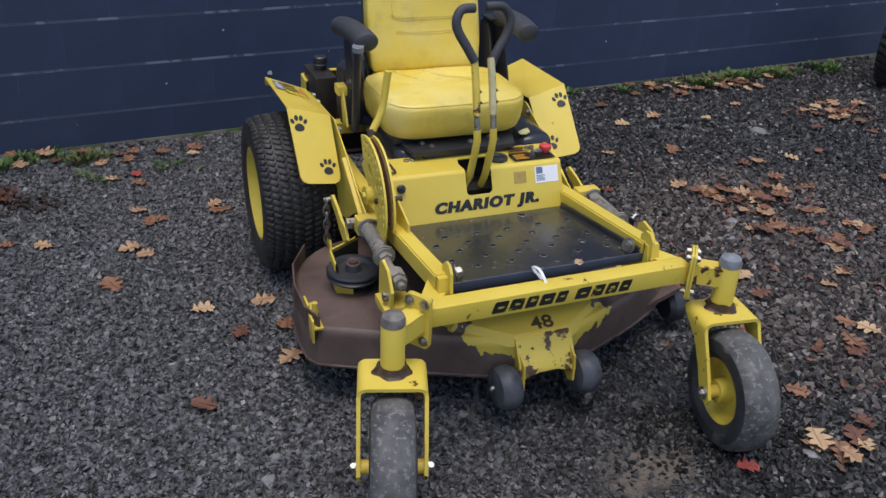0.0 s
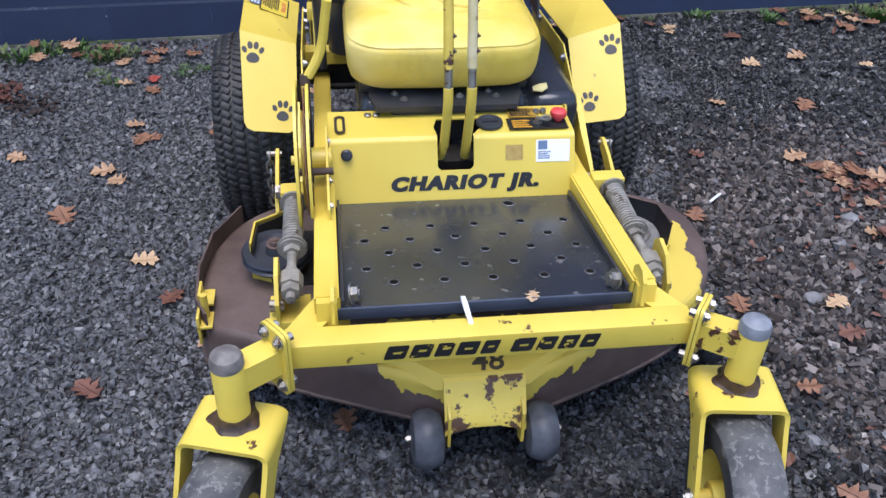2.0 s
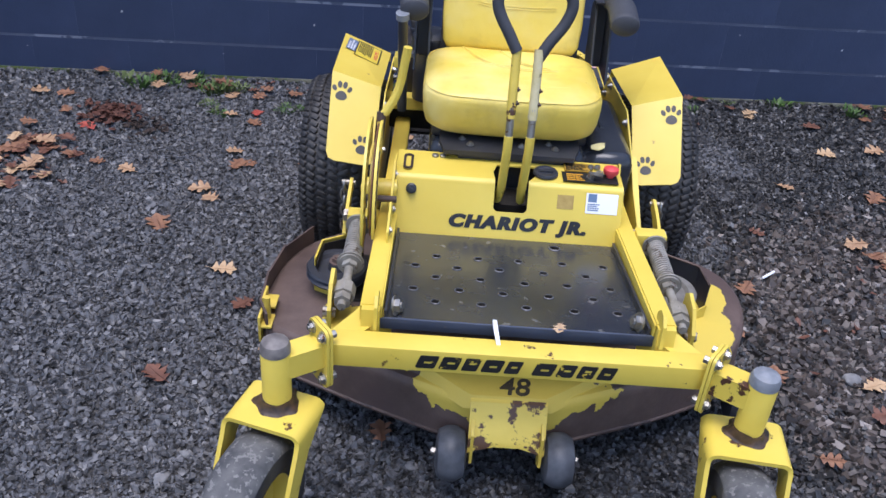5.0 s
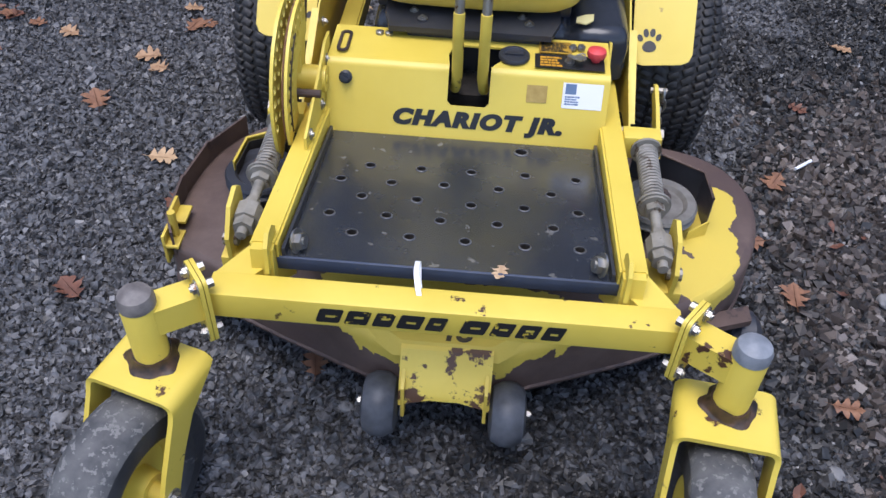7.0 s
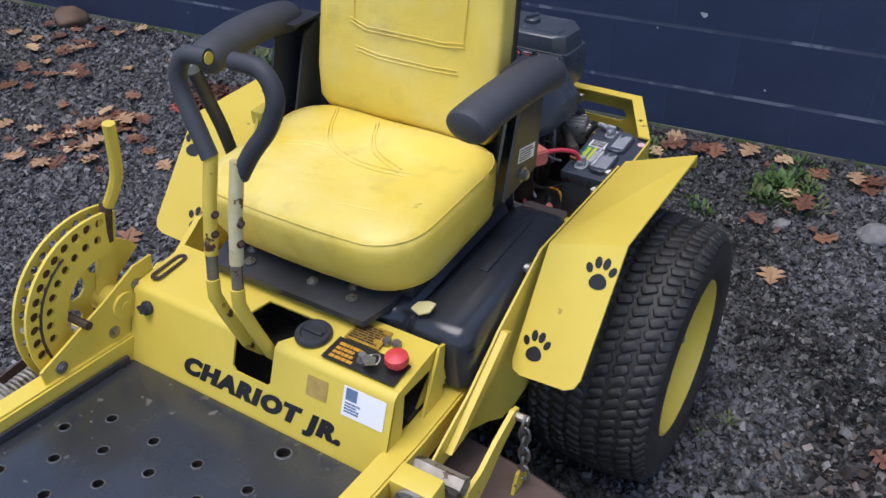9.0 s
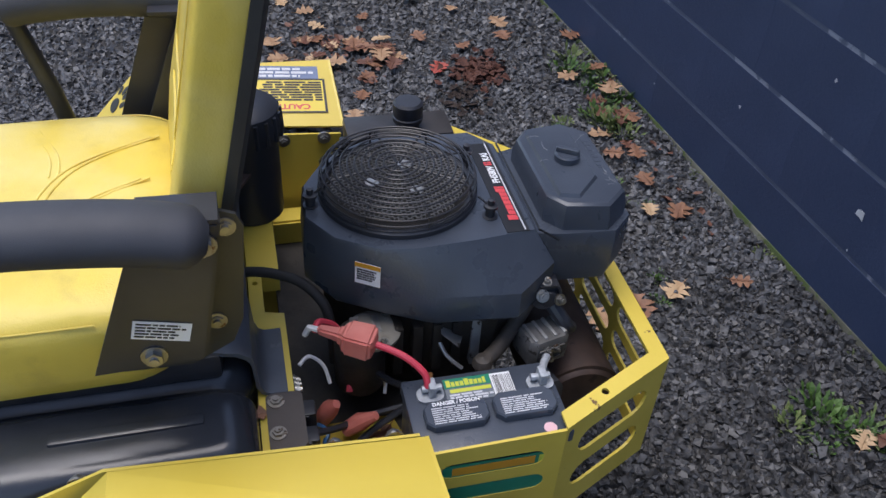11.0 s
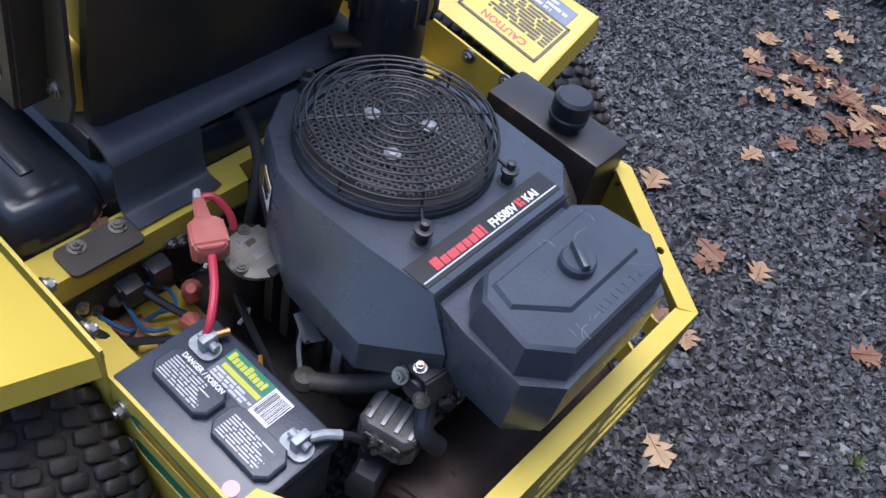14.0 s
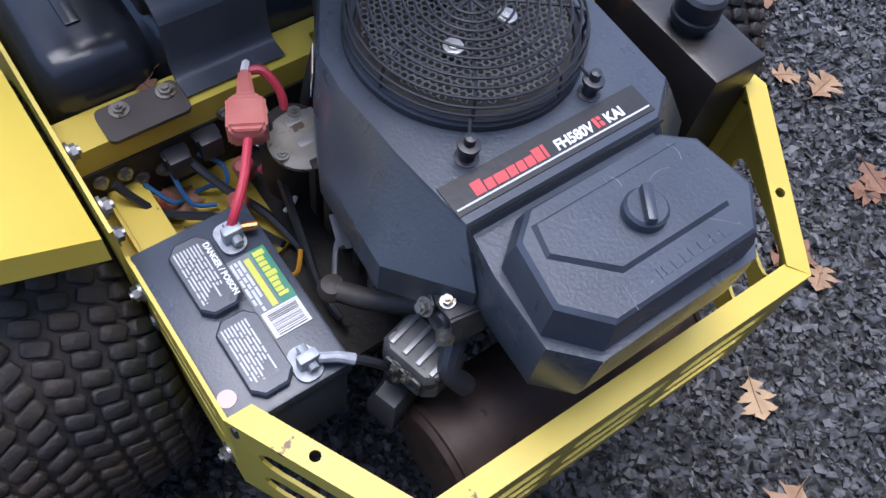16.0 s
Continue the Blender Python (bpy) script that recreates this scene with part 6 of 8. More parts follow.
bm = bmesh.new()
tube(bm, [(-0.322, -0.63, 0.60), (-0.318, -0.612, 0.672)], 0.011, 10)
part("lever_socket", bm, muffler_rust, mower)
bm = bmesh.new()
rod(bm, (-0.345, -0.745, 0.515), (-0.268, -0.745, 0.515), 0.008, 10)
part("stop_pin", bm, muffler_rust, mower)
bm = bmesh.new()
tube(bm, smooth_line([(-0.312, -0.612, 0.668), (-0.290, -0.606, 0.705), (-0.278, -0.600, 0.74), (-0.270, -0.598, 0.79), (-0.264, -0.598, 0.828)], 5), 0.0105, 10)
part("height_lever", bm, yellow, mower, "yellow deck height lever")

# parking brake lever and small yellow uprights
bm = bmesh.new()
tube(bm, [(-0.284, -0.33, 0.56), (-0.286, -0.355, 0.70), (-0.289, -0.388, 0.828)], 0.0125, 12)
bl = part("brake_lever", bm, black_metal, mower, "black brake lever")
bm = bmesh.new()
rod(bm, (-0.289, -0.388, 0.826), (-0.290, -0.392, 0.842), 0.017, 18)
rod(bm, (-0.290, -0.392, 0.842), (-0.290, -0.3922, 0.843), 0.009, 12)
part("lever_knob", bm, grey_plastic, bl, "grey end knob")
bm = bmesh.new()
sheet(bm, [(-0.302, -0.30, 0.56), (-0.302, -0.25, 0.56), (-0.302, -0.22, 0.665), (-0.302, -0.245, 0.672)], (1, 0, 0), 0.006)
part("lever_bracket", bm, yellow, mower)
bm = bmesh.new()
box(bm, -0.315, -0.285, -0.25, -0.20, 0.645, 0.675, 0.003)
part("lever_stop", bm, yellow, mower)

# ---- engine ----
top = [(-0.106, 0.286), (-0.145, 0.255), (-0.150, 0.100), (-0.115, 0.030), (-0.045, -0.012), (0.030, -0.017), (0.080, 0.015), (0.116, 0.074), (0.121, 0.118), (0.117, 0.200), (0.108, 0.286)]
mid = [(-0.120, 0.312), (-0.172, 0.275), (-0.178, 0.090), (-0.125, 0.020), (-0.047, -0.018), (0.032, -0.022), (0.085, 0.012), (0.122, 0.073), (0.155, 0.139), (0.166, 0.253), (0.112, 0.318)]


def lift(loop, z, k=1.0):
    return [(x * k, 0.13 + (y - 0.13) * k, z) for x, y in loop]


bm = bmesh.new()
loft(bm, [lift(mid, 0.548, 0.97), lift(mid, 0.555, 1.0), lift(mid, 0.598, 1.0), lift(top, 0.652, 1.006), lift(top, 0.657, 0.985)])
bmesh.ops.bevel(bm, geom=[e for e in bm.edges if e.calc_face_angle(0) > 0.3], offset=0.007, segments=3, affect="EDGES")
hood = part("engine_hood", bm, hood_plastic, mower, "weathered black plastic engine shroud", angle=30)
FC = Vector((-0.012, 0.118, 0))
bm = bmesh.new()
lathe(bm, [(0.112, 0.650), (0.112, 0.664), (0.106, 0.669), (0.101, 0.667), (0.099, 0.655)], 48, Matrix.Translation(FC), cap=False)
part("fan_collar", bm, black_plastic, hood)
bm = bmesh.new()
rod(bm, FC + Vector((0, 0, 0.650)), FC + Vector((0, 0, 0.662)), 0.100, 40)
part("fan_well", bm, grime_and_shade, hood)
# perforated screen: hexagonal cells
bm = bmesh.new()
pitch = 0.0070
for j in range(-16, 17):
    for i in range(-15, 16):
        x, y = (i + (0.5 if j % 2 else 0)) * pitch, j * pitch * 0.866
        if math.hypot(x, y) > 0.094:
            continue
        o = [bm.verts.new((FC.x + x + 0.00404 * math.cos(radians(60 * k + 30)), FC.y + y + 0.00404 * math.sin(radians(60 * k + 30)), 0.6745)) for k in range(6)]
        q = [bm.verts.new((FC.x + x + 0.0028 * math.cos(radians(60 * k + 30)), FC.y + y + 0.0028 * math.sin(radians(60 * k + 30)), 0.6735)) for k in range(6)]
        for k in range(6):
            bm.faces.new((o[k], o[(k + 1) % 6], q[(k + 1) % 6], q[k]))
part("fan_screen", bm, surface("dusty_screen", (0.11, 0.11, 0.109), (0.21, 0.206, 0.20), 0.4, 0.3), hood, "perforated fan screen", smooth=False)["kind"] = "stuff"
for k in range(3):
    a = radians(35 + 120 * k)
    bm = bmesh.new()
    p = FC + Vector((0.037 * math.cos(a), 0.037 * math.sin(a), 0.676))
    lathe(bm, [(0.0, 0.0), (0.0095, 0.0), (0.0095, 0.0014), (0.0055, 0.0018), (0.0055, 0.004), (0.0, 0.0045)], 16, Matrix.Translation(p))
    part("screen_screw", bm, lead_bright, hood, "bright screw with washer")
for r, z in ((0.109, 0.668), (0.110, 0.677), (0.109, 0.686), (0.106, 0.694), (0.099, 0.699), (0.090, 0.7005), (0.080, 0.7015), (0.070, 0.702), (0.060, 0.7022), (0.050, 0.7024), (0.040, 0.7024), (0.030, 0.7024), (0.020, 0.7024)):
    bm = bmesh.new()
    tube(bm, [FC + Vector((r * math.cos(2 * math.pi * k / 48), r * math.sin(2 * math.pi * k / 48), z)) for k in range(48)], 0.00135, 6, closed=True)
    part("guard_ring", bm, black_metal, hood)
for k in range(8):
    a = 2 * math.pi * k / 8 + 0.2
    u = Vector((math.cos(a), math.sin(a), 0))
    bm = bmesh.new()
    tube(bm, [FC + u * r + Vector((0, 0, z)) for r, z in ((0.004, 0.7005), (0.05, 0.7005), (0.095, 0.6975), (0.106, 0.692), (0.1085, 0.68), (0.1085, 0.662))], 0.0016, 6)
    part("guard_spoke", bm, black_metal, hood)
for p in ((0.068, 0.231), (-0.068, 0.231), (-0.112, 0.055), (0.004, -0.006)):
    bm = bmesh.new()
    q = Vector((p[0], p[1], 0.655))
    lathe(bm, [(0.011, 0.0), (0.011, 0.003), (0.007, 0.004), (0.007, 0.016), (0.010, 0.017), (0.010, 0.021), (0.005, 0.022), (0.005, 0.030), (0.0, 0.031)], 14, Matrix.Translation(q))
    tube(bm, [q + Vector((0, 0, 0.018)), FC + (q - FC).to_2d().to_3d() * 0.86 + Vector((0, 0, 0.684))], 0.0016, 6)
    part("guard_post", bm, black_metal, hood)
# badge strip
TOPH = 0.6578
bm = bmesh.new()
box(bm, -0.108, 0.108, 0.244, 0.276, TOPH - 0.001, TOPH + 0.0004)
strip = part("badge_strip", bm, ink, hood, "glossy black badge strip")
bm = bmesh.new()
box(bm, -0.106, 0.106, 0.2695, 0.2712, TOPH + 0.0004, TOPH + 0.0008)
part("badge_line", bm, pale_ink, strip)
RD = plane_pose((0, 0.2675, TOPH + 0.0006), (-1, 0, 0), (0, -1, 0))
bm = bmesh.new()
x = -0.084
for wd, hh in ((0.012, 0.0135), (0.010, 0.010), (0.0135, 0.010), (0.010, 0.010), (0.009, 0.010), (0.010, 0.010), (0.010, 0.0135), (0.0045, 0.0135)):
    bm = bmesh.new()
    sheet(bm, [RD @ Vector(p) for p in ((x, 0, 0), (x + wd - 0.0015, 0, 0), (x + wd, hh, 0), (x + 0.0012, hh, 0))], (0, 0, 1), 0.0004)
    part("brand_shape", bm, red_ink, strip, "red block shape")
    x += wd
text_part("model_code", "FH580V", 0.0145, RD @ Matrix.Translation((0.0245, 0.001, 0.0)), white_paint, strip, 0.88, 0.1, 0.0005, 0.0002)
text_part("model_suffix", "KAI", 0.0145, RD @ Matrix.Translation((0.071, 0.001, 0.0)), white_paint, strip, 0.88, 0.0, 0.0005, 0.0002)
bm = bmesh.new()
box(bm, 0.0485, 0.0525, 0.001, 0.012, 0, 0.0004, m=RD)
box(bm, 0.0535, 0.0575, 0.001, 0.0065, 0, 0.0004, m=RD)
box(bm, 0.0535, 0.0575, 0.008, 0.012, 0, 0.0004, m=RD)
part("badge_mark", bm, red_ink, strip)
# air cleaner
bm = bmesh.new()
base = [(-0.098, 0.288), (0.104, 0.288), (0.112, 0.33), (0.116, 0.40), (0.085, 0.432), (-0.088, 0.432), (-0.116, 0.40), (-0.112, 0.33)]
loft(bm, [[(x * 0.80, 0.36 + (y - 0.36) * 0.80, 0.546) for x, y in base], [(x * 0.93, 0.36 + (y - 0.36) * 0.93, 0.556) for x, y in base], [(x * 0.985, 0.36 + (y - 0.36) * 0.985, 0.578) for x, y in base], [(x, y, 0.606) for x, y in base], [(x, y, 0.640) for x, y in base], [(x * 0.985, y, 0.646) for x, y in base]])
bmesh.ops.bevel(bm, geom=[e for e in bm.edges if e.calc_face_angle(0) > 0.3], offset=0.009, segments=3, affect="EDGES")
cleaner = part("air_cleaner_base", bm, hood_plastic, mower, "black air cleaner housing", angle=30)
cov = [(0.074, 0.306), (0.100, 0.327), (0.110, 0.388), (0.078, 0.424), (-0.078, 0.424), (-0.108, 0.388), (-0.100, 0.327), (-0.074, 0.306)]
bm = bmesh.new()
loft(bm, [[(x * 1.02, 0.365 + (y - 0.365) * 1.03, 0.585) for x, y in cov], [(x * 1.01, 0.365 + (y - 0.365) * 1.02, 0.665) for x, y in cov], [(x * 0.97, 0.365 + (y - 0.365) * 0.95, 0.683) for x, y in cov], [(x * 0.93, 0.365 + (y - 0.365) * 0.90, 0.686) for x, y in cov]])
bmesh.ops.bevel(bm, geom=[e for e in bm.edges if e.calc_face_angle(0) > 0.25], offset=0.008, segments=3, affect="EDGES")
cover = part("air_cleaner_cover", bm, hood_plastic, cleaner, "black air cleaner cover with scuffs", angle=30)
bm = bmesh.new()
loft(bm, [[(0.080, 0.322, 0.684), (0.088, 0.352, 0.684), (0.045, 0.394, 0.684), (-0.072, 0.394, 0.684), (-0.084, 0.36, 0.684), (-0.076, 0.322, 0.684)], [(0.076, 0.326, 0.6905), (0.083, 0.351, 0.6905), (0.043, 0.389, 0.6905), (-0.069, 0.389, 0.6905), (-0.079, 0.36, 0.6905), (-0.072, 0.326, 0.6905)]])
part("cover_step", bm, hood_plastic, cleaner, angle=30)
bm = bmesh.new()
lathe(bm, [(0.0185, 0.690), (0.0185, 0.699), (0.016, 0.7015), (0.0, 0.7015)], 24, Matrix.Translation((-0.002, 0.362, 0)))
box(bm, -0.017, 0.017, -0.0045, 0.0045, 0.699, 0.709, 0.003, m=Matrix.Translation((-0.002, 0.362, 0)) @ Matrix.Rotation(1.0, 4, "Z"))
part("cover_knob", bm, hood_plastic, cleaner, "black turn knob")
bm = bmesh.new()
x = -0.055
for wd in (0.012, 0.010, 0.013, 0.010, 0.009, 0.010, 0.010, 0.005):
    bm = bmesh.new()
    box(bm, x, x + wd - 0.003, 0.403, 0.412, 0.6855, 0.6866)
    part("embossed_shape", bm, hood_plastic, cleaner)
    x += wd
bm = bmesh.new()
tube(bm, [(-0.106, 0.289, 0.6575), (0.108, 0.289, 0.6575), (0.114, 0.318, 0.640)], 0.0016, 5)
part("seam", bm, ink, hood)
scuff_mat = surface("pale_scuff", (0.16, 0.17, 0.19), (0.26, 0.27, 0.29), 0.6, scale=80)
sr_ = random.Random(77)
for k in range(16):
    x0, y0, a = sr_.uniform(-0.075, 0.08), sr_.choice((sr_.uniform(0.33, 0.385), sr_.uniform(0.400, 0.415), sr_.uniform(0.318, 0.33))), sr_.uniform(0, 3.14)
    z0 = 0.6906 if 0.328 < y0 < 0.387 and -0.068 < x0 < 0.04 else 0.6861
    ln_, cv = sr_.uniform(0.006, 0.024), sr_.uniform(-0.006, 0.006)
    u, v = Vector((math.cos(a), math.sin(a), 0)), Vector((-math.sin(a), math.cos(a), 0))
    bm = bmesh.new()
    tube(bm, [Vector((x0, y0, z0)) + u * (ln_ * (t - 0.5)) + v * (cv * 4 * t * (1 - t)) for t in (0, 0.25, 0.5, 0.75, 1)], 0.0004, 4)
    part("scuff_mark", bm, scuff_mat, cover)
# engine block, muffler and fittings
bm = bmesh.new()
loft(bm, [lift(mid, 0.378, 0.70), lift(mid, 0.46, 0.80), lift(mid, 0.55, 0.86)])
part("engine_block", bm, grime_and_shade, mower, "oily black engine block")
for k in range(7):
    bm = bmesh.new()
    box(bm, 0.10, 0.138, 0.03 + 0.028 * k, 0.044 + 0.028 * k, 0.44, 0.53, 0.002)
    part("cooling_fin", bm, alloy if k in (0, 1, 6) else grime_and_shade, mower)
bm = bmesh.new()
lathe(bm, [(0.032, 0.0), (0.036, 0.006), (0.036, 0.085), (0.030, 0.095), (0.0, 0.097)], 28, Matrix.Translation((0.128, 0.040, 0.43)))
part("oil_filter", bm, grime_and_shade, mower, "oily black oil filter")
bm = bmesh.new()
lathe(bm, [(0.024, 0.0), (0.037, 0.0), (0.038, 0.006), (0.030, 0.010), (0.024, 0.010)], 24, Matrix.Translation((0.126, 0.060, 0.520)))
fl = part("starter_flange", bm, dusty_steel, mower, "cast alloy flange")
for a in (0.3, 2.4, 4.5):
    bm = bmesh.new()
    bolt(bm, (0.126 + 0.032 * math.cos(a), 0.060 + 0.032 * math.sin(a), 0.530), (0, 0, 1), 0.005, 0.005)
    part("bolt", bm, steel, fl)
bm = bmesh.new()
lathe(bm, [(0.0, -0.17), (0.058, -0.168), (0.067, -0.160), (0.069, -0.150), (0.069, 0.150), (0.067, 0.160), (0.060, 0.168), (0.0, 0.170)], 36, Matrix.Translation((0.0, 0.372, 0.355)) @ Matrix.Rotation(radians(90), 4, "Y"))
mf = part("muffler", bm, muffler_rust, mower, "rusted brown cylindrical muffler")
for x in (-0.158, 0.158):
    bm = bmesh.new()
    lathe(bm, [(0.066, -0.004), (0.071, -0.003), (0.071, 0.003), (0.066, 0.004)], 36, Matrix.Translation((x, 0.372, 0.355)) @ Matrix.Rotation(radians(90), 4, "Y"), cap=False)
    part("muffler_rim", bm, muffler_rust, mf)
bm = bmesh.new()
tube(bm, smooth_line([(-0.10, 0.40, 0.33), (-0.17, 0.42, 0.31), (-0.20, 0.425, 0.24)], 6), 0.016, 12)
part("exhaust_pipe", bm, muffler_rust, mf)
RM = Matrix.Translation((0.146, 0.304, 0.478)) @ Matrix.Rotation(radians(14), 4, "Z")
bm = bmesh.new()
loft(bm, [[RM @ Vector((x * k, y * k, z)) for x, y in ((-0.024, -0.034), (0.016, -0.034), (0.025, -0.024), (0.025, 0.024), (0.016, 0.034), (-0.024, 0.034))] for k, z in ((0.80, -0.026), (1.0, -0.018), (1.0, 0.016), (0.88, 0.023))])
bmesh.ops.bevel(bm, geom=[q for q in bm.edges if q.calc_face_angle(0) > 0.4], offset=0.003, segments=2, affect="EDGES")
cast_alloy = surface("oily_cast_alloy", (0.10, 0.098, 0.092), (0.20, 0.195, 0.185), 0.5, 0.3, scale=30, wear=(0.04, 0.035, 0.03), wear_at=0.58, wear_scale=40)
reg = part("regulator", bm, cast_alloy, mower, "oily cast alloy regulator block")
bm = bmesh.new()
holed_plate(bm, round_rect(-0.022, 0.022, -0.014, 0.012, 0.004, 3), [round_rect(-0.016, 0.016, -0.009, 0.007, 0.003, 3)], lambda u, v: RM @ Vector((0.0255, u, v)), RM.to_3x3() @ Vector((0.0025, 0, 0)))
part("cast_rim", bm, cast_alloy, reg)
for u, v in ((-0.008, 0.008), (0.006, 0.008), (-0.004, -0.008)):
    bm = bmesh.new()
    bolt(bm, RM @ Vector((0.026, u, v)), RM.to_3x3() @ Vector((1, 0, 0.2)), 0.0048, 0.006)
    part("bolt", bm, steel, reg)
for k in range(4):
    bm = bmesh.new()
    box(bm, -0.020, 0.018, -0.026 + 0.016 * k, -0.021 + 0.016 * k, 0.021, 0.0265, 0.001, m=RM)
    part("cooling_rib", bm, alloy, reg)
# black solenoid in a bent steel bracket
bm = bmesh.new()
M, nn = frame_along((0.086, 0.304, 0.547), (0.140, 0.308, 0.552))
lathe(bm, [(0.0, 0.0), (0.020, 0.001), (0.021, 0.006), (0.021, 0.034), (0.023, 0.036), (0.023, 0.044), (0.015, 0.048), (0.012, 0.054), (0.0, 0.055)], 24, M)
sol = part("solenoid", bm, black_plastic, mower, "black solenoid held in a bent bracket")
bm = bmesh.new()
sheet(bm, [(0.100, 0.286, 0.572), (0.134, 0.288, 0.574), (0.138, 0.300, 0.574), (0.136, 0.318, 0.572), (0.104, 0.322, 0.570)], (0, 0, 1), 0.003)
sheet(bm, [(0.134, 0.287, 0.574), (0.139, 0.300, 0.574), (0.141, 0.299, 0.556), (0.136, 0.288, 0.554)], (1, -0.2, 0), 0.003)
sheet(bm, [(0.104, 0.322, 0.571), (0.136, 0.318, 0.573), (0.138, 0.328, 0.546), (0.104, 0.330, 0.544)], (0, 1, 0), 0.003)
part("bracket", bm, black_metal, sol, "bent black steel bracket", smooth=False)
for p, ax, r_ in (((0.143, 0.294, 0.566), (1, 0, 0.6), 0.0065), ((0.128, 0.304, 0.576), (0.2, 0, 1), 0.005), ((0.140, 0.322, 0.552), (1, 0.4, 0.4), 0.0062)):
    bm = bmesh.new()
    bolt(bm, p, ax, r_, 0.008)
    part("bolt", bm, steel, sol)
bm = bmesh.new()
tube(bm, smooth_line([(0.120, 0.318, 0.530), (0.140, 0.336, 0.505), (0.128, 0.352, 0.480)], 6), 0.011, 10)
part("hose_stub", bm, black_plastic, sol)
bm = bmesh.new()
tube(bm, smooth_line([(0.110, 0.290, 0.530), (0.128, 0.264, 0.502), (0.160, 0.232, 0.492), (0.180, 0.207, 0.490)], 8), 0.011, 12)
lathe(bm, [(0.0, -0.013), (0.011, -0.010), (0.015, 0.0), (0.011, 0.010), (0.0, 0.013)], 16, Matrix.Translation((0.182, 0.203, 0.489)))
part("breather_hose", bm, surface("brown_black_hose", (0.03, 0.026, 0.022), (0.07, 0.058, 0.048), 0.6, scale=40), mower, "dusty black breather hose")
bm = bmesh.new()
BM_ = Matrix.Translation((0.176, 0.306, 0.382)) @ Matrix.Rotation(radians(20), 4, "Z")
loft(bm, [[BM_ @ Vector((x * k, y * k, z)) for x, y in ((-0.019, -0.017), (0.019, -0.017), (0.021, 0.017), (-0.019, 0.019))] for k, z in ((0.9, 0.0), (1.0, 0.008), (1.0, 0.042), (0.7, 0.052))])
bmesh.ops.bevel(bm, geom=[q for q in bm.edges if q.calc_face_angle(0) > 0.4], offset=0.004, segments=2, affect="EDGES")
lathe(bm, [(0.011, 0.0), (0.010, 0.018), (0.0075, 0.018), (0.007, 0.004)], 14, Matrix.Translation((0.166, 0.293, 0.430)), cap=False)
part("cable_boot", bm, black_plastic, mower, "black rubber cable boot")
bm = bmesh.new()
sheet(bm, [(0.125, 0.155, 0.52), (0.150, 0.150, 0.525), (0.155, 0.175, 0.50), (0.135, 0.185, 0.50)], (1, 0, 0.4), 0.003)
tube(bm, smooth_line([(0.13, 0.15, 0.50), (0.15, 0.16, 0.48), (0.165, 0.18, 0.465)], 5), 0.003, 6)
part("throttle_bracket", bm, alloy, mower)
# small printed label on the shroud's flank
bm = bmesh.new()
WP = plane_pose((0.1105, 0.0555, 0.616), (0.52, 0.85, 0.0), (-0.06, 0.035, 1))
box(bm, -0.018, 0.018, -0.018, 0.016, 0.001, 0.0018, m=WP)
wl_ = part("warning_label", bm, white_paint, hood, "small white warning label with orange band")
bm = bmesh.new()
box(bm, -0.018, 0.018, 0.009, 0.016, 0.0019, 0.0023, m=WP)
part("label_band", bm, orange_ink, wl_)
bm = bmesh.new()
bars(bm, WP @ Matrix.Translation((0, 0, 0.002)), -0.015, 0.015, -0.012, 0.007, 5, rnd)
part("label_print", bm, ink, wl_)

# hydraulic tank and canister on the far side
bm = bmesh.new()
box(bm, -0.312, -0.236, 0.080, 0.260, 0.43, 0.600, 0.006)
ht = part("hydraulic_tank", bm, surface("rust_speckled_black", (0.020, 0.018, 0.017), (0.046, 0.040, 0.036), 0.36, scale=10, wear=(0.085, 0.048, 0.030), wear_at=0.61, wear_scale=13), mower, "black steel oil tank with rust specks")
bm = bmesh.new()
lathe(bm, [(0.020, 0.612), (0.020, 0.622), (0.025, 0.624), (0.026, 0.632), (0.024, 0.634), (0.025, 0.638), (0.025, 0.656), (0.021, 0.660), (0.0, 0.660)], 28, Matrix.Translation((-0.268, 0.185, -0.0125)))
part("filler_cap", bm, black_plastic, ht, "black filler cap")
bm = bmesh.new()
lathe(bm, [(0.052, 0.50), (0.052, 0.62), (0.050, 0.64), (0.058, 0.645), (0.060, 0.670), (0.056, 0.690), (0.040, 0.702), (0.0, 0.706)], 32, Matrix.Translation((-0.215, -0.085, 0)))
can = part("canister", bm, black_plastic, mower, "black ribbed filter canister")
for k in range(20):
    bm = bmesh.new()
    a = 2 * math.pi * k / 20
    u = Vector((math.cos(a), math.sin(a), 0)) * 0.059
    rod(bm, Vector((-0.215, -0.085, 0.646)) + u, Vector((-0.215, -0.085, 0.686)) + u * 0.96, 0.004, 6)
    part("cap_rib", bm, black_plastic, can)

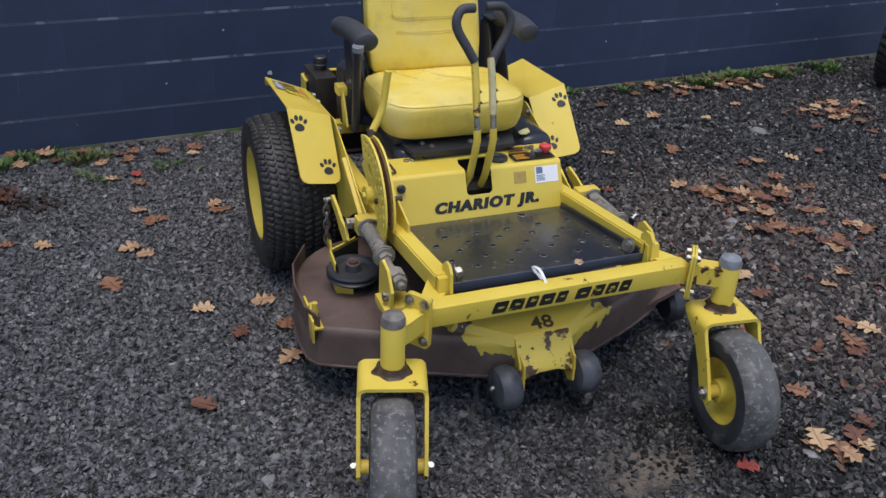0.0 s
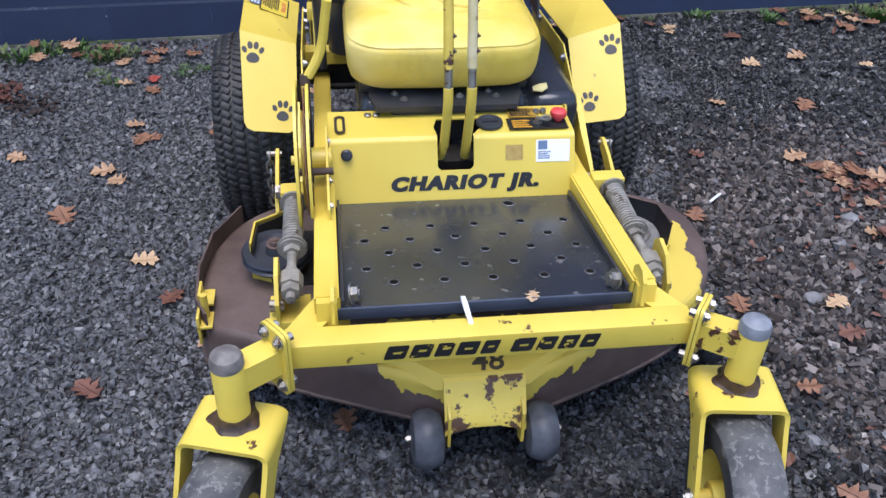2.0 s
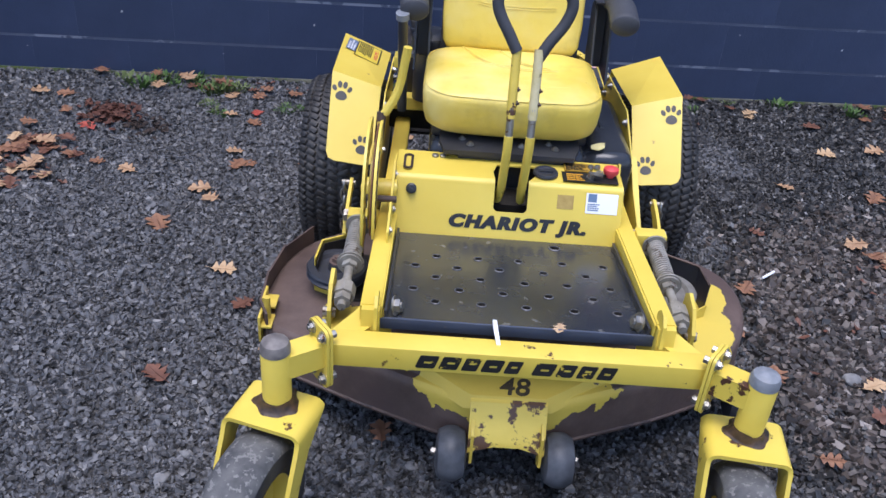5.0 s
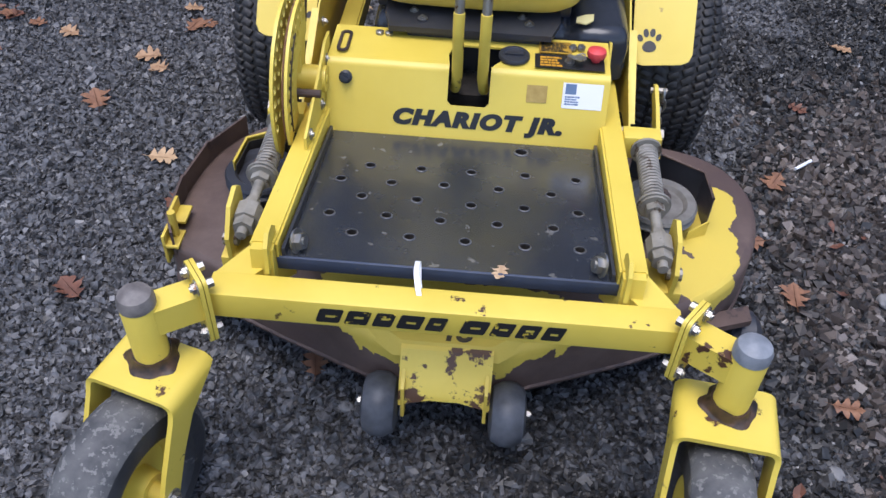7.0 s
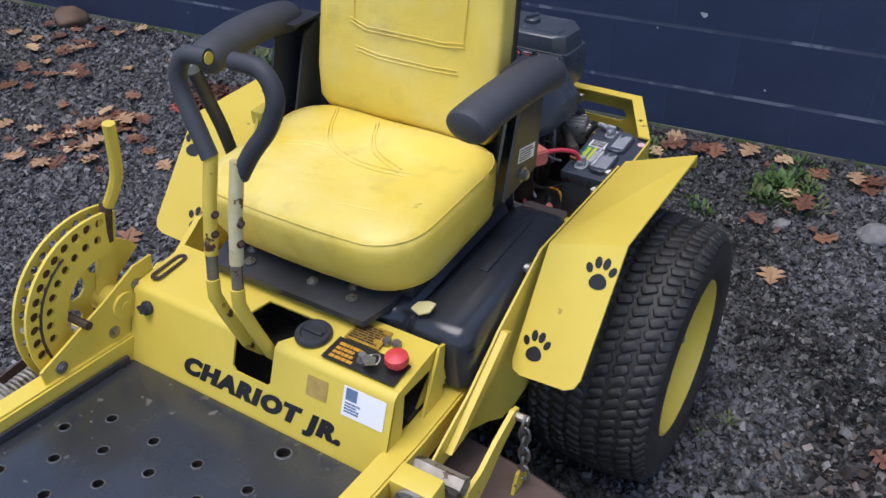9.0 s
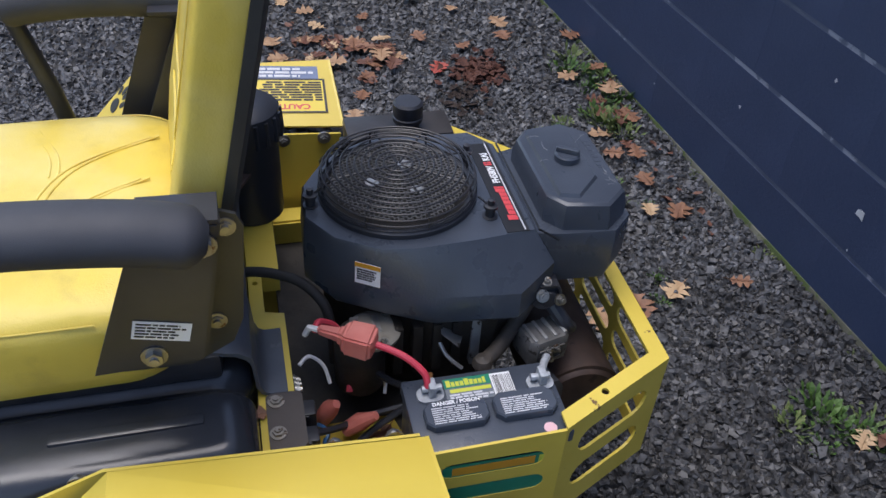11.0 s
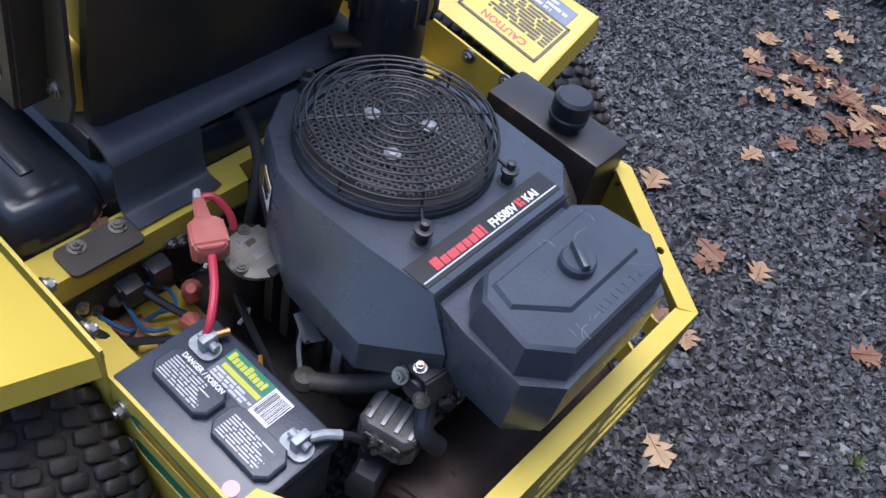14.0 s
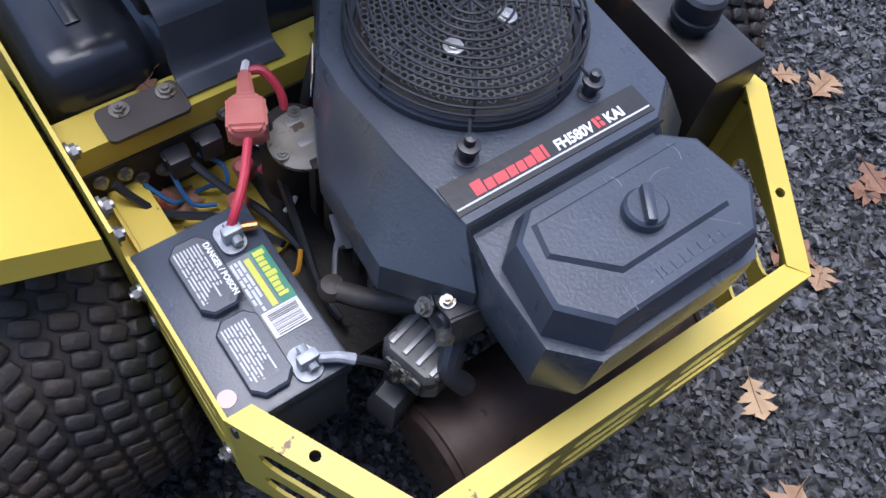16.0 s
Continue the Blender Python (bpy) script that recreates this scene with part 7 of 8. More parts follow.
# ---- rear guard ----
gp_pts = [(0.332, 0.080), (0.332, 0.272), (0.245, 0.450), (-0.225, 0.457), (-0.322, 0.272), (-0.322, 0.200)]
ZB = 0.315
gp_top = (0.506, 0.512, 0.514, 0.510, 0.556, 0.552)
for i, ((xa, ya), (xb, yb)) in enumerate(zip(gp_pts[:-1], gp_pts[1:])):
    A, B = Vector((xa, ya, 0)), Vector((xb, yb, 0))
    L = (B - A).length
    d = (B - A) / L
    nrm = Vector((d.y, -d.x, 0))
    if nrm.dot(Vector((0, 0.2, 0)) - A) > 0:
        nrm = -nrm
    za, zb = gp_top[i], gp_top[i + 1]
    holes = []
    if i == 0:
        holes = [slot2d(0.03, L - 0.025, 0.452, 0.480), slot2d(0.03, L - 0.02, 0.400, 0.430)]
    elif i in (1, 3):
        holes = [slot2d(0.03, L - 0.03, z, z + 0.046) for z in (0.436, 0.360)]
    elif i == 2:
        for c in range(3):
            x0 = 0.025 + c * (L - 0.05) / 3
            holes += [slot2d(x0 + 0.008, x0 + (L - 0.05) / 3 - 0.008, z, z + 0.032) for z in (0.444, 0.394, 0.344)]
    bm = bmesh.new()
    holed_plate(bm, [(0, ZB), (L, ZB), (L, zb), (0, za)], holes, lambda u, v: tuple(A + d * u + Vector((0, 0, v))), tuple(-nrm * 0.004))
    gpart = part("guard_panel", bm, guard_paint, mower, "chipped yellow slotted guard panel" if i == 0 else "", smooth=False)
    if i > 0:
        bm = bmesh.new()
        q = [A, B, B - nrm * 0.024 - d * (0.012 if i in (1, 2) else 0), A - nrm * 0.024 + d * 0.012]
        holed_plate(bm, [(p.x, p.y) for p in q], [ring2d(*((A.lerp(B, 0.42) - nrm * 0.013).to_2d()), 0.0055, 10)] if i in (1, 3) else [], lambda x, y: (x, y, za + (zb - za) * (Vector((x, y, 0)) - A).dot(d) / L), (0, 0, 0.004))
        part("guard_flange", bm, guard_paint, mower, smooth=False)
for y, z in ((0.10, 0.47), (0.10, 0.40), (0.25, 0.36)):
    bm = bmesh.new()
    bolt(bm, (0.333, y, z), (1, 0, 0), 0.008, 0.008)
    part("bolt", bm, steel, mower)

# ---- battery ----
batt = thing("battery", "black car-style battery with green label, in the engine bay", "battery")
bm = bmesh.new()
box(bm, 0.212, 0.327, 0.084, 0.281, 0.381, 0.500, 0.004)
box(bm, 0.209, 0.330, 0.081, 0.284, 0.484, 0.507, 0.004)
bcase = part("case", bm, hood_plastic, batt)
TP = plane_pose((0.268, 0.182, 0.5072), (0, 1, 0), (-1, 0, 0))
for y0, y1 in ((-0.083, 0.000), (0.008, 0.091)):
    bm = bmesh.new()
    o = [(y0 + 0.010, -0.033), (y1 - 0.010, -0.033), (y1, -0.023), (y1, -0.001), (y1 - 0.010, 0.009), (y0 + 0.010, 0.009), (y0, -0.001), (y0, -0.023)]
    loft(bm, [[TP @ Vector((x, y, 0)) for x, y in o], [TP @ Vector((x, y, 0.009)) for x, y in o], [TP @ Vector(((y0 + y1) / 2 + (x - (y0 + y1) / 2) * 0.95, -0.012 + (y + 0.012) * 0.94, 0.011)) for x, y in o]])
    cap = part("cell_cover", bm, hood_plastic, batt)
    bm = bmesh.new()
    bars(bm, TP @ Matrix.Translation((0, 0, 0.0112)), y0 + 0.010, y1 - 0.010, -0.029, -0.002, 8, rnd, 0.55)
    part("cover_print", bm, pale_ink, cap, "white small print")
text_part("danger_lettering", "DANGER / POISON", 0.0080, TP @ Matrix.Translation((-0.039, 0.0005, 0.0112)), white_paint, batt, 0.92, 0, 0.0003, 0.0001)
bm = bmesh.new()
box(bm, -0.046, 0.046, 0.010, 0.050, 0, 0.0008, m=TP)
lab = part("label", bm, surface("grey_blue_label", (0.13, 0.15, 0.17), (0.20, 0.22, 0.24), 0.35), batt, "green and grey printed label")
bm = bmesh.new()
box(bm, -0.046, 0.022, 0.034, 0.050, 0.0008, 0.0012, m=TP)
part("label_band", bm, green_ink, lab)
bm = bmesh.new()
x = -0.043
for wd, hh in ((0.007, 0.011), (0.006, 0.008), (0.006, 0.008), (0.006, 0.008), (0.007, 0.011), (0.006, 0.009), (0.006, 0.008), (0.006, 0.008), (0.005, 0.010)):
    bm = bmesh.new()
    box(bm, x, x + wd - 0.0012, 0.036, 0.036 + hh, 0.0012, 0.0016, m=TP)
    part("brand_shape", bm, lime_ink, lab)
    x += wd
bm = bmesh.new()
box(bm, -0.040, 0.016, 0.0255, 0.0315, 0.0008, 0.0012, m=TP)
part("label_stripe", bm, lime_ink, lab)
bm = bmesh.new()
bars(bm, TP @ Matrix.Translation((0, 0, 0.0009)), -0.042, 0.018, 0.011, 0.024, 3, rnd)
part("label_print", bm, pale_ink, lab)
bm = bmesh.new()
box(bm, 0.018, 0.046, 0.012, 0.049, 0.0008, 0.0013, m=TP)
bc = part("barcode_patch", bm, white_paint, lab)
bm = bmesh.new()
x = 0.020
while x < 0.044:
    wd = rnd.choice((0.0005, 0.0008, 0.0012))
    box(bm, x, x + wd, 0.016, 0.046, 0.0013, 0.0016, m=TP)
    x += wd + rnd.choice((0.0006, 0.0009, 0.0013))
part("barcode_print", bm, ink, bc)["kind"] = "stuff"
bm = bmesh.new()
rod(bm, TP @ Vector((0.072, -0.052, 0)), TP @ Vector((0.072, -0.052, 0.001)), 0.0085, 20)
part("pink_dot", bm, surface("pink_paper", (0.70, 0.42, 0.45), (0.78, 0.50, 0.52), 0.5), batt)
for y, turn in ((0.116, 1), (0.264, -1)):
    p = Vector((0.241 if turn > 0 else 0.247, y, 0.507))
    bm = bmesh.new()
    holed = round_rect(-0.013, 0.013, -0.019, 0.017, 0.011, 4)
    sheet(bm, [p + Vector((x, yy, 0.0005)) for x, yy in holed], (0, 0, 1), 0.004)
    box(bm, p.x - 0.012, p.x + 0.008, p.y - 0.004, p.y + 0.006, 0.511, 0.530, 0.002)
    rod(bm, p + Vector((-0.003, -turn * 0.012, 0.012)), p + Vector((-0.003, turn * 0.014, 0.012)), 0.005, 8)
    part("terminal", bm, lead, batt, "corroded grey terminal")
bm = bmesh.new()
box(bm, 0.3302, 0.3310, 0.11, 0.27, 0.40, 0.475)
sb = part("side_label", bm, green_ink, batt)
bm = bmesh.new()
box(bm, 0.3312, 0.3316, 0.125, 0.235, 0.455, 0.470)
part("label_band", bm, orange_ink, sb)
bm = bmesh.new()
box(bm, 0.3312, 0.3316, 0.24, 0.262, 0.445, 0.470)
part("label_mark", bm, lime_ink, sb)
# cables
bm = bmesh.new()
tube(bm, smooth_line([(0.238, 0.112, 0.522), (0.228, 0.108, 0.540), (0.205, 0.085, 0.552), (0.181, 0.050, 0.557)], 8), 0.0047, 10)
part("battery_cable", bm, red_wire, mower, "red battery cable")
bm = bmesh.new()
tube(bm, smooth_line([(0.144, -0.022, 0.556), (0.128, -0.012, 0.556), (0.122, 0.012, 0.53), (0.138, 0.025, 0.48), (0.160, 0.02, 0.445)], 8), 0.0048, 8)
part("battery_cable", bm, red_wire, mower, "red battery cable")
bm = bmesh.new()
M, nn = frame_along((0.183, 0.054, 0.556), (0.148, -0.016, 0.562))
K = nn / 0.078
loft(bm, [[M @ Vector((x, y, z * K)) for x, y in ((-a, -b), (a, -b), (a, b), (-a, b))] for a, b, z in ((0.012, 0.010, 0.0), (0.020, 0.017, 0.005), (0.019, 0.016, 0.040), (0.009, 0.008, 0.048), (0.006, 0.0055, 0.080))])
bmesh.ops.bevel(bm, geom=list(bm.edges), offset=0.003, segments=2, affect="EDGES")
part("terminal_boot", bm, red_plastic, mower, "faded red rubber terminal boot")
bm = bmesh.new()
tube(bm, [(0.148, -0.017, 0.562), (0.140, -0.028, 0.560), (0.138, -0.034, 0.545)], 0.0042, 6)
part("cable_tie", bm, zip_white, mower)
bm = bmesh.new()
tube(bm, [(0.175, 0.0, 0.44), (0.168, -0.008, 0.425), (0.163, -0.016, 0.405), (0.160, -0.02, 0.39)], 0.012, 10, radii=[0.006, 0.013, 0.013, 0.010])
tube(bm, [(0.205, 0.05, 0.44), (0.195, 0.03, 0.42), (0.19, 0.01, 0.40)], 0.012, 10, radii=[0.006, 0.013, 0.011])
part("cable_boot", bm, red_plastic, mower, "red rubber cable boots")
bm = bmesh.new()
tube(bm, smooth_line([(0.212, 0.283, 0.517), (0.196, 0.290, 0.502), (0.178, 0.293, 0.472), (0.167, 0.293, 0.445)], 6), 0.0046, 8)
gc = part("ground_cable", bm, black_plastic, mower, "black ground cable")
bm = bmesh.new()
tube(bm, [(0.236, 0.268, 0.520), (0.222, 0.276, 0.520), (0.209, 0.285, 0.515)], 0.0055, 10)
part("crimp_sleeve", bm, lead, gc, "grey crimped sleeve")
bm = bmesh.new()
rod(bm, (0.233, 0.113, 0.520), (0.214, 0.120, 0.519), 0.0045, 10)
part("clamp_bolt", bm, copper, mower, "copper coloured clamp bolt")
wires = ((wire_blue, [(0.27, -0.045, 0.42), (0.25, -0.02, 0.40), (0.23, -0.03, 0.385), (0.20, -0.02, 0.40)]), (wire_blue, [(0.24, -0.04, 0.43), (0.235, -0.01, 0.40), (0.21, 0.0, 0.39)]), (zip_white, [(0.140, -0.045, 0.49), (0.128, -0.030, 0.492), (0.132, -0.012, 0.475), (0.150, -0.005, 0.455)]), (zip_white, [(0.150, 0.040, 0.44), (0.140, 0.055, 0.452), (0.148, 0.072, 0.446), (0.160, 0.070, 0.430)]), (wire_blue, [(0.205, -0.045, 0.43), (0.185, -0.03, 0.415), (0.188, -0.015, 0.40), (0.205, -0.022, 0.395)]), (black_plastic, [(0.150, 0.030, 0.53), (0.155, 0.060, 0.47), (0.162, 0.110, 0.43), (0.172, 0.160, 0.41), (0.170, 0.200, 0.40)]), (red_wire, [(0.28, -0.04, 0.41), (0.29, 0.0, 0.39), (0.27, 0.03, 0.385)]), (black_plastic, [(0.22, -0.04, 0.44), (0.20, 0.0, 0.42), (0.17, 0.05, 0.40), (0.16, 0.12, 0.40)]), (black_plastic, [(0.30, -0.04, 0.45), (0.27, -0.01, 0.41), (0.21, 0.03, 0.40), (0.18, 0.10, 0.42)]), (orange_ink, [(0.17, 0.12, 0.43), (0.185, 0.135, 0.415), (0.20, 0.12, 0.40)]))
for mt, pts in wires:
    bm = bmesh.new()
    tube(bm, smooth_line(pts, 8), 0.0028 if mt is not black_plastic else 0.005, 6)
    part("wire", bm, mt, mower)

# ---- small loose things on the mower ----
bm = bmesh.new()
loop_ = smooth_line([(-0.046, -1.120, 0.470), (-0.046, -1.150, 0.479), (-0.043, -1.167, 0.470), (-0.037, -1.183, 0.450), (-0.032, -1.193, 0.424), (-0.030, -1.187, 0.418), (-0.034, -1.176, 0.436), (-0.039, -1.163, 0.452), (-0.042, -1.150, 0.458), (-0.044, -1.130, 0.460)], 5, closed=True)
mid_ = sum(loop_, Vector()) / len(loop_)
loops = []
for p in loop_:
    out_ = Vector((0, p.y - mid_.y, p.z - mid_.z)).normalized() * 0.0009
    loops.append([p + out_ + Vector((0.0042, 0, 0)), p + out_ - Vector((0.0042, 0, 0)), p - out_ - Vector((0.0042, 0, 0)), p - out_ + Vector((0.0042, 0, 0))])
loft(bm, loops + [loops[0]], cap=False)
box(bm, -0.006, 0.006, -0.004, 0.004, -0.006, 0.006, 0.001, m=Matrix.Translation((-0.033, -1.192, 0.428)))
single("zip_tie", bm, zip_white, "white nylon zip tie looped round the foot plate edge", "zip tie")


# ---- leaves, weeds, stones ----
def leaf_mesh(seed, length):
    """A lobed oak leaf, curled and thin."""
    r = random.Random(seed)
    half = [(0.06, 0.05)]
    for t0, w, fwd in ((0.14, 0.30, 0.05), (0.37, 0.46, 0.12), (0.62, 0.40, 0.15)):
        w *= r.uniform(0.85, 1.15)
        half += [(t0 - 0.03, w * 0.44), (t0 + fwd * 0.40, w * 0.76), (t0 + fwd * 0.75, w * 0.84), (t0 + fwd, w), (t0 + fwd + 0.05, w * 0.76), (t0 + fwd * 0.8 + 0.10, w * 0.50), (t0 + 0.18, 0.13)]
    half += [(0.88, 0.17), (0.93, 0.09)]
    pts = [(0.0, 0.0)] + half + [(1.0, 0.0)] + [(t + r.uniform(-0.015, 0.015), -w * r.uniform(0.85, 1.15)) for t, w in half[::-1]]
    bm = bmesh.new()
    ring = [bm.verts.new((t, w, 0)) for t, w in pts]
    bmesh.ops.triangulate(bm, faces=[bm.faces.new(ring)])
    bmesh.ops.subdivide_edges(bm, edges=[e for e in bm.edges if e.calc_length() > 0.2], cuts=1)
    bmesh.ops.triangulate(bm, faces=bm.faces[:])
    tube(bm, [(-0.22, 0.02, 0.02), (0, 0, 0.01), (0.5, 0, 0.012), (0.95, 0, 0.008)], 0.008, 4, radii=[0.010, 0.012, 0.009, 0.004])
    c1, c2, ph = r.uniform(-0.1, 0.40), r.uniform(-0.2, 0.25), r.uniform(0, 6)
    for v in bm.verts:
        x, y = v.co.x - 0.45, v.co.y
        v.co.z += c1 * y * y * 1.6 + c2 * x * x * 0.7 + 0.05 * math.sin(9 * x + ph) * y + 0.03 * math.sin(14 * y + ph)
    low = min(v.co.z for v in bm.verts)
    for v in bm.verts:
        v.co.z -= low
        v.co.x -= 0.45
        v.co *= length
    bmesh.ops.solidify(bm, geom=bm.faces[:], thickness=0.0006)
    return finish(bm, True, 60)


leaf_bases = []
for k, (mt, lab) in enumerate(((tan_leaf, "tan dry oak leaf lying on the gravel"), (rust_leaf, "rust brown dry oak leaf lying on the gravel"), (pale_leaf, "pale curled oak leaf lying on the gravel"), (dark_leaf, "dark wet brown leaf lying on the gravel"), (red_leaf, "red oak leaf lying on the gravel"))):
    for j in range(3):
        me = leaf_mesh(10 * k + j, 0.094)
        me.name = "leaf"
        me.materials.append(mt)
        leaf_bases.append((k, me, lab))


def put_leaf(x, y, kind, size, r, z=0.004, group="fallen leaves"):
    _, me, lab = r.choice([b for b in leaf_bases if b[0] == kind])
    o = tagged(new("leaf", me), lab, "leaf", group)
    o.matrix_world = Matrix.Translation((x, y, ground_height(x, y) + z + 0.008)) @ Euler((r.uniform(-0.14, 0.14), r.uniform(-0.14, 0.14), r.uniform(0, 6.28))).to_matrix().to_4x4() @ Matrix.Scale(size, 4)


lr = random.Random(21)
placed = ((-0.87, 0.35, 1), (-0.64, 0.36, 1), (-0.94, 0.07, 0), (-1.40, 0.28, 1), (-1.06, -0.12, 1), (-0.80, -0.35, 2), (-0.60, -0.35, 0), (-0.70, -0.51, 3), (-0.56, -0.50, 1), (-0.58, -0.68, 0), (-0.85, -0.83, 3), (-0.92, 0.70, 1), (1.52, -0.18, 2), (1.50, -0.45, 1), (1.72, -0.33, 0), (1.63, -0.54, 1))
placed2 = ((1.24, -1.10, 2), (1.32, -0.83, 0), (0.42, -1.51, 4), (0.77, -1.29, 1), (0.85, -1.47, 3), (2.25, 0.90, 0), (1.44, 0.79, 2), (1.17, 0.47, 0), (1.50, 0.42, 1), (2.01, 0.18, 2), (1.85, -0.12, 1), (0.60, 0.59, 0), (0.60, 1.16, 1), (0.69, 0.84, 1), (0.48, 1.18, 2), (-1.28, 0.24, 0), (-0.94, 0.44, 0))
placed3 = ((-0.40, 0.51, 2), (-0.32, 0.66, 0), (-0.35, 0.77, 1), (-0.38, 0.88, 2), (-0.93, 0.79, 4), (-1.03, 0.76, 0), (-1.73, 0.84, 1), (-0.99, 0.13, 0), (-0.91, 0.33, 1), (-0.66, 0.42, 0), (-0.06, 0.53, 1), (-1.54, 0.56, 4), (-0.27, -0.98, 1), (0.78, -0.68, 1), (0.82, -0.25, 1), (0.95, 0.1, 3))
for x, y, k in placed + placed2 + placed3:
    put_leaf(x, y, k, lr.uniform(0.66, 0.98), lr)
for cx_, cy_, sx, sy, n in ((-0.85, 1.05, 0.20, 0.05, 14), (1.42, -0.06, 0.16, 0.10, 12), (2.75, 0.62, 0.14, 0.08, 30), (0.70, -1.53, 0.10, 0.10, 9), (1.62, -0.46, 0.18, 0.14, 10), (-1.40, 1.0, 0.2, 0.06, 8), (2.35, 1.22, 0.35, 0.07, 44), (-1.70, 0.22, 0.11, 0.09, 30), (-1.68, 0.39, 0.08, 0.06, 18), (-2.30, 0.62, 0.3, 0.2, 40), (0.62, 1.02, 0.16, 0.10, 8), (0.33, 1.15, 0.15, 0.05, 5), (0.0, 1.12, 0.2, 0.04, 4), (1.15, -0.55, 0.45, 0.45, 18), (1.9, -0.8, 0.5, 0.5, 22), (1.1, 1.15, 0.4, 0.08, 8), (-2.3, 0.1, 0.4, 0.4, 12), (1.9, 0.5, 0.6, 0.4, 8)):
    for _ in range(int(n * 0.75)):
        put_leaf(lr.gauss(cx_, sx), min(lr.gauss(cy_, sy), wall_y(cx_) - 0.06), lr.choice((0, 0, 1, 1, 1, 2, 3, 3)), lr.uniform(0.6, 0.98), lr, lr.uniform(0.002, 0.02))
# broken, dark leaf litter between the whole leaves
def leaf_litter(cx_, cy_, sx, sy, n, seed, material):
    r = random.Random(seed)
    bm = bmesh.new()
    for _ in range(n):
        x = r.gauss(cx_, sx)
        y = min(r.gauss(cy_, sy), wall_y(x) - 0.04)
        m = Matrix.Translation((x, y, ground_height(x, y) + r.uniform(0.010, 0.024))) @ Euler((r.uniform(-0.5, 0.5), r.uniform(-0.5, 0.5), r.uniform(0, 6.28))).to_matrix().to_4x4()
        k, s_ = r.choice((5, 6, 7)), r.uniform(0.007, 0.026)
        rim = [bm.verts.new(m @ Vector((s_ * r.uniform(0.45, 1.1) * math.cos(6.283 * q / k), s_ * 0.7 * r.uniform(0.45, 1.1) * math.sin(6.283 * q / k), r.uniform(-0.2, 0.3) * s_))) for q in range(k)]
        mid = bm.verts.new(m @ Vector((0, 0, -0.1 * s_)))
        for q in range(k):
            bm.faces.new((rim[q], rim[(q + 1) % k], mid))
    single("leaf_litter", bm, material, "broken brown leaf litter lying on the gravel", "leaf litter", kind="stuff", smooth=False)


for q, (cx_, cy_, sx, sy, n) in enumerate(((1.52, -0.16, 0.17, 0.10, 80), (1.50, -0.45, 0.22, 0.12, 40), (1.15, -0.75, 0.35, 0.35, 30), (-1.70, 0.25, 0.12, 0.10, 40), (0.85, -1.30, 0.22, 0.16, 16), (2.75, 0.65, 0.16, 0.1, 50), (2.4, 1.24, 0.4, 0.05, 60), (-0.85, 1.05, 0.22, 0.04, 20), (0.65, 0.95, 0.16, 0.14, 14))):
    leaf_litter(cx_, cy_, sx, sy, n, 50 + q, dark_leaf)
for x, y, k in ((1.37, -0.02, 0), (1.44, -0.06, 1), (1.51, -0.10, 0), (1.57, -0.13, 1), (1.70, -0.11, 0), (1.66, -0.16, 1), (1.55, -0.20, 3), (1.68, -0.32, 1), (1.35, -0.42, 3), (1.52, -0.47, 1), (1.43, -0.40, 1)):
    put_leaf(x, y, k, lr.uniform(0.85, 1.1), lr, lr.uniform(0.004, 0.02))
# bits of leaf in the engine bay and on the foot plate
for x, y, z, k, sz in ((0.085, -1.118, plate_z(-1.118) + 0.001, 2, 0.36), (0.24, 0.03, 0.382, 1, 0.7), (0.268, -0.030, 0.384, 4, 0.6), (0.245, -0.022, 0.386, 1, 0.55), (0.30, 0.05, 0.383, 1, 0.5), (0.20, 0.06, 0.382, 3, 0.6), (0.225, -0.112, 0.50, 1, 0.5)):
    _, me, lab = lr.choice([b for b in leaf_bases if b[0] == k])
    o = tagged(new("leaf", me), "dry leaf caught on the mower", "leaf", "leaves caught on the mower")
    o.matrix_world = Matrix.Translation((x, y, z)) @ Euler((0, 0, lr.uniform(0, 6.28))).to_matrix().to_4x4() @ Matrix.Scale(sz, 4)


def weed(x, y, size, seed, material=None):
    r = random.Random(seed)
    bm = bmesh.new()
    for _ in range(46):
        a, rad = r.uniform(0, 6.28), r.uniform(0, 0.05) * size
        h, lean = r.uniform(0.015, 0.05) * size, r.uniform(0.2, 1.3)
        b = Vector((rad * math.cos(a), rad * math.sin(a), 0))
        d = Vector((math.cos(a) * lean, math.sin(a) * lean, 1)).normalized()
        sd = Vector((-math.sin(a), math.cos(a), 0)) * r.uniform(0.003, 0.007) * size
        p = [b - sd * 0.3, b + sd * 0.3, b + d * h * 0.6 + sd, b + d * h + Vector((0, 0, -0.15 * h)), b + d * h * 0.6 - sd]
        bm.faces.new([bm.verts.new(q) for q in p])
    ob = single("weed", bm, material or grass_green, "low green weed clump growing in the gravel", "weed", kind="stuff", smooth=False)
    ob.location = (x, y, ground_height(x, y))
    return ob


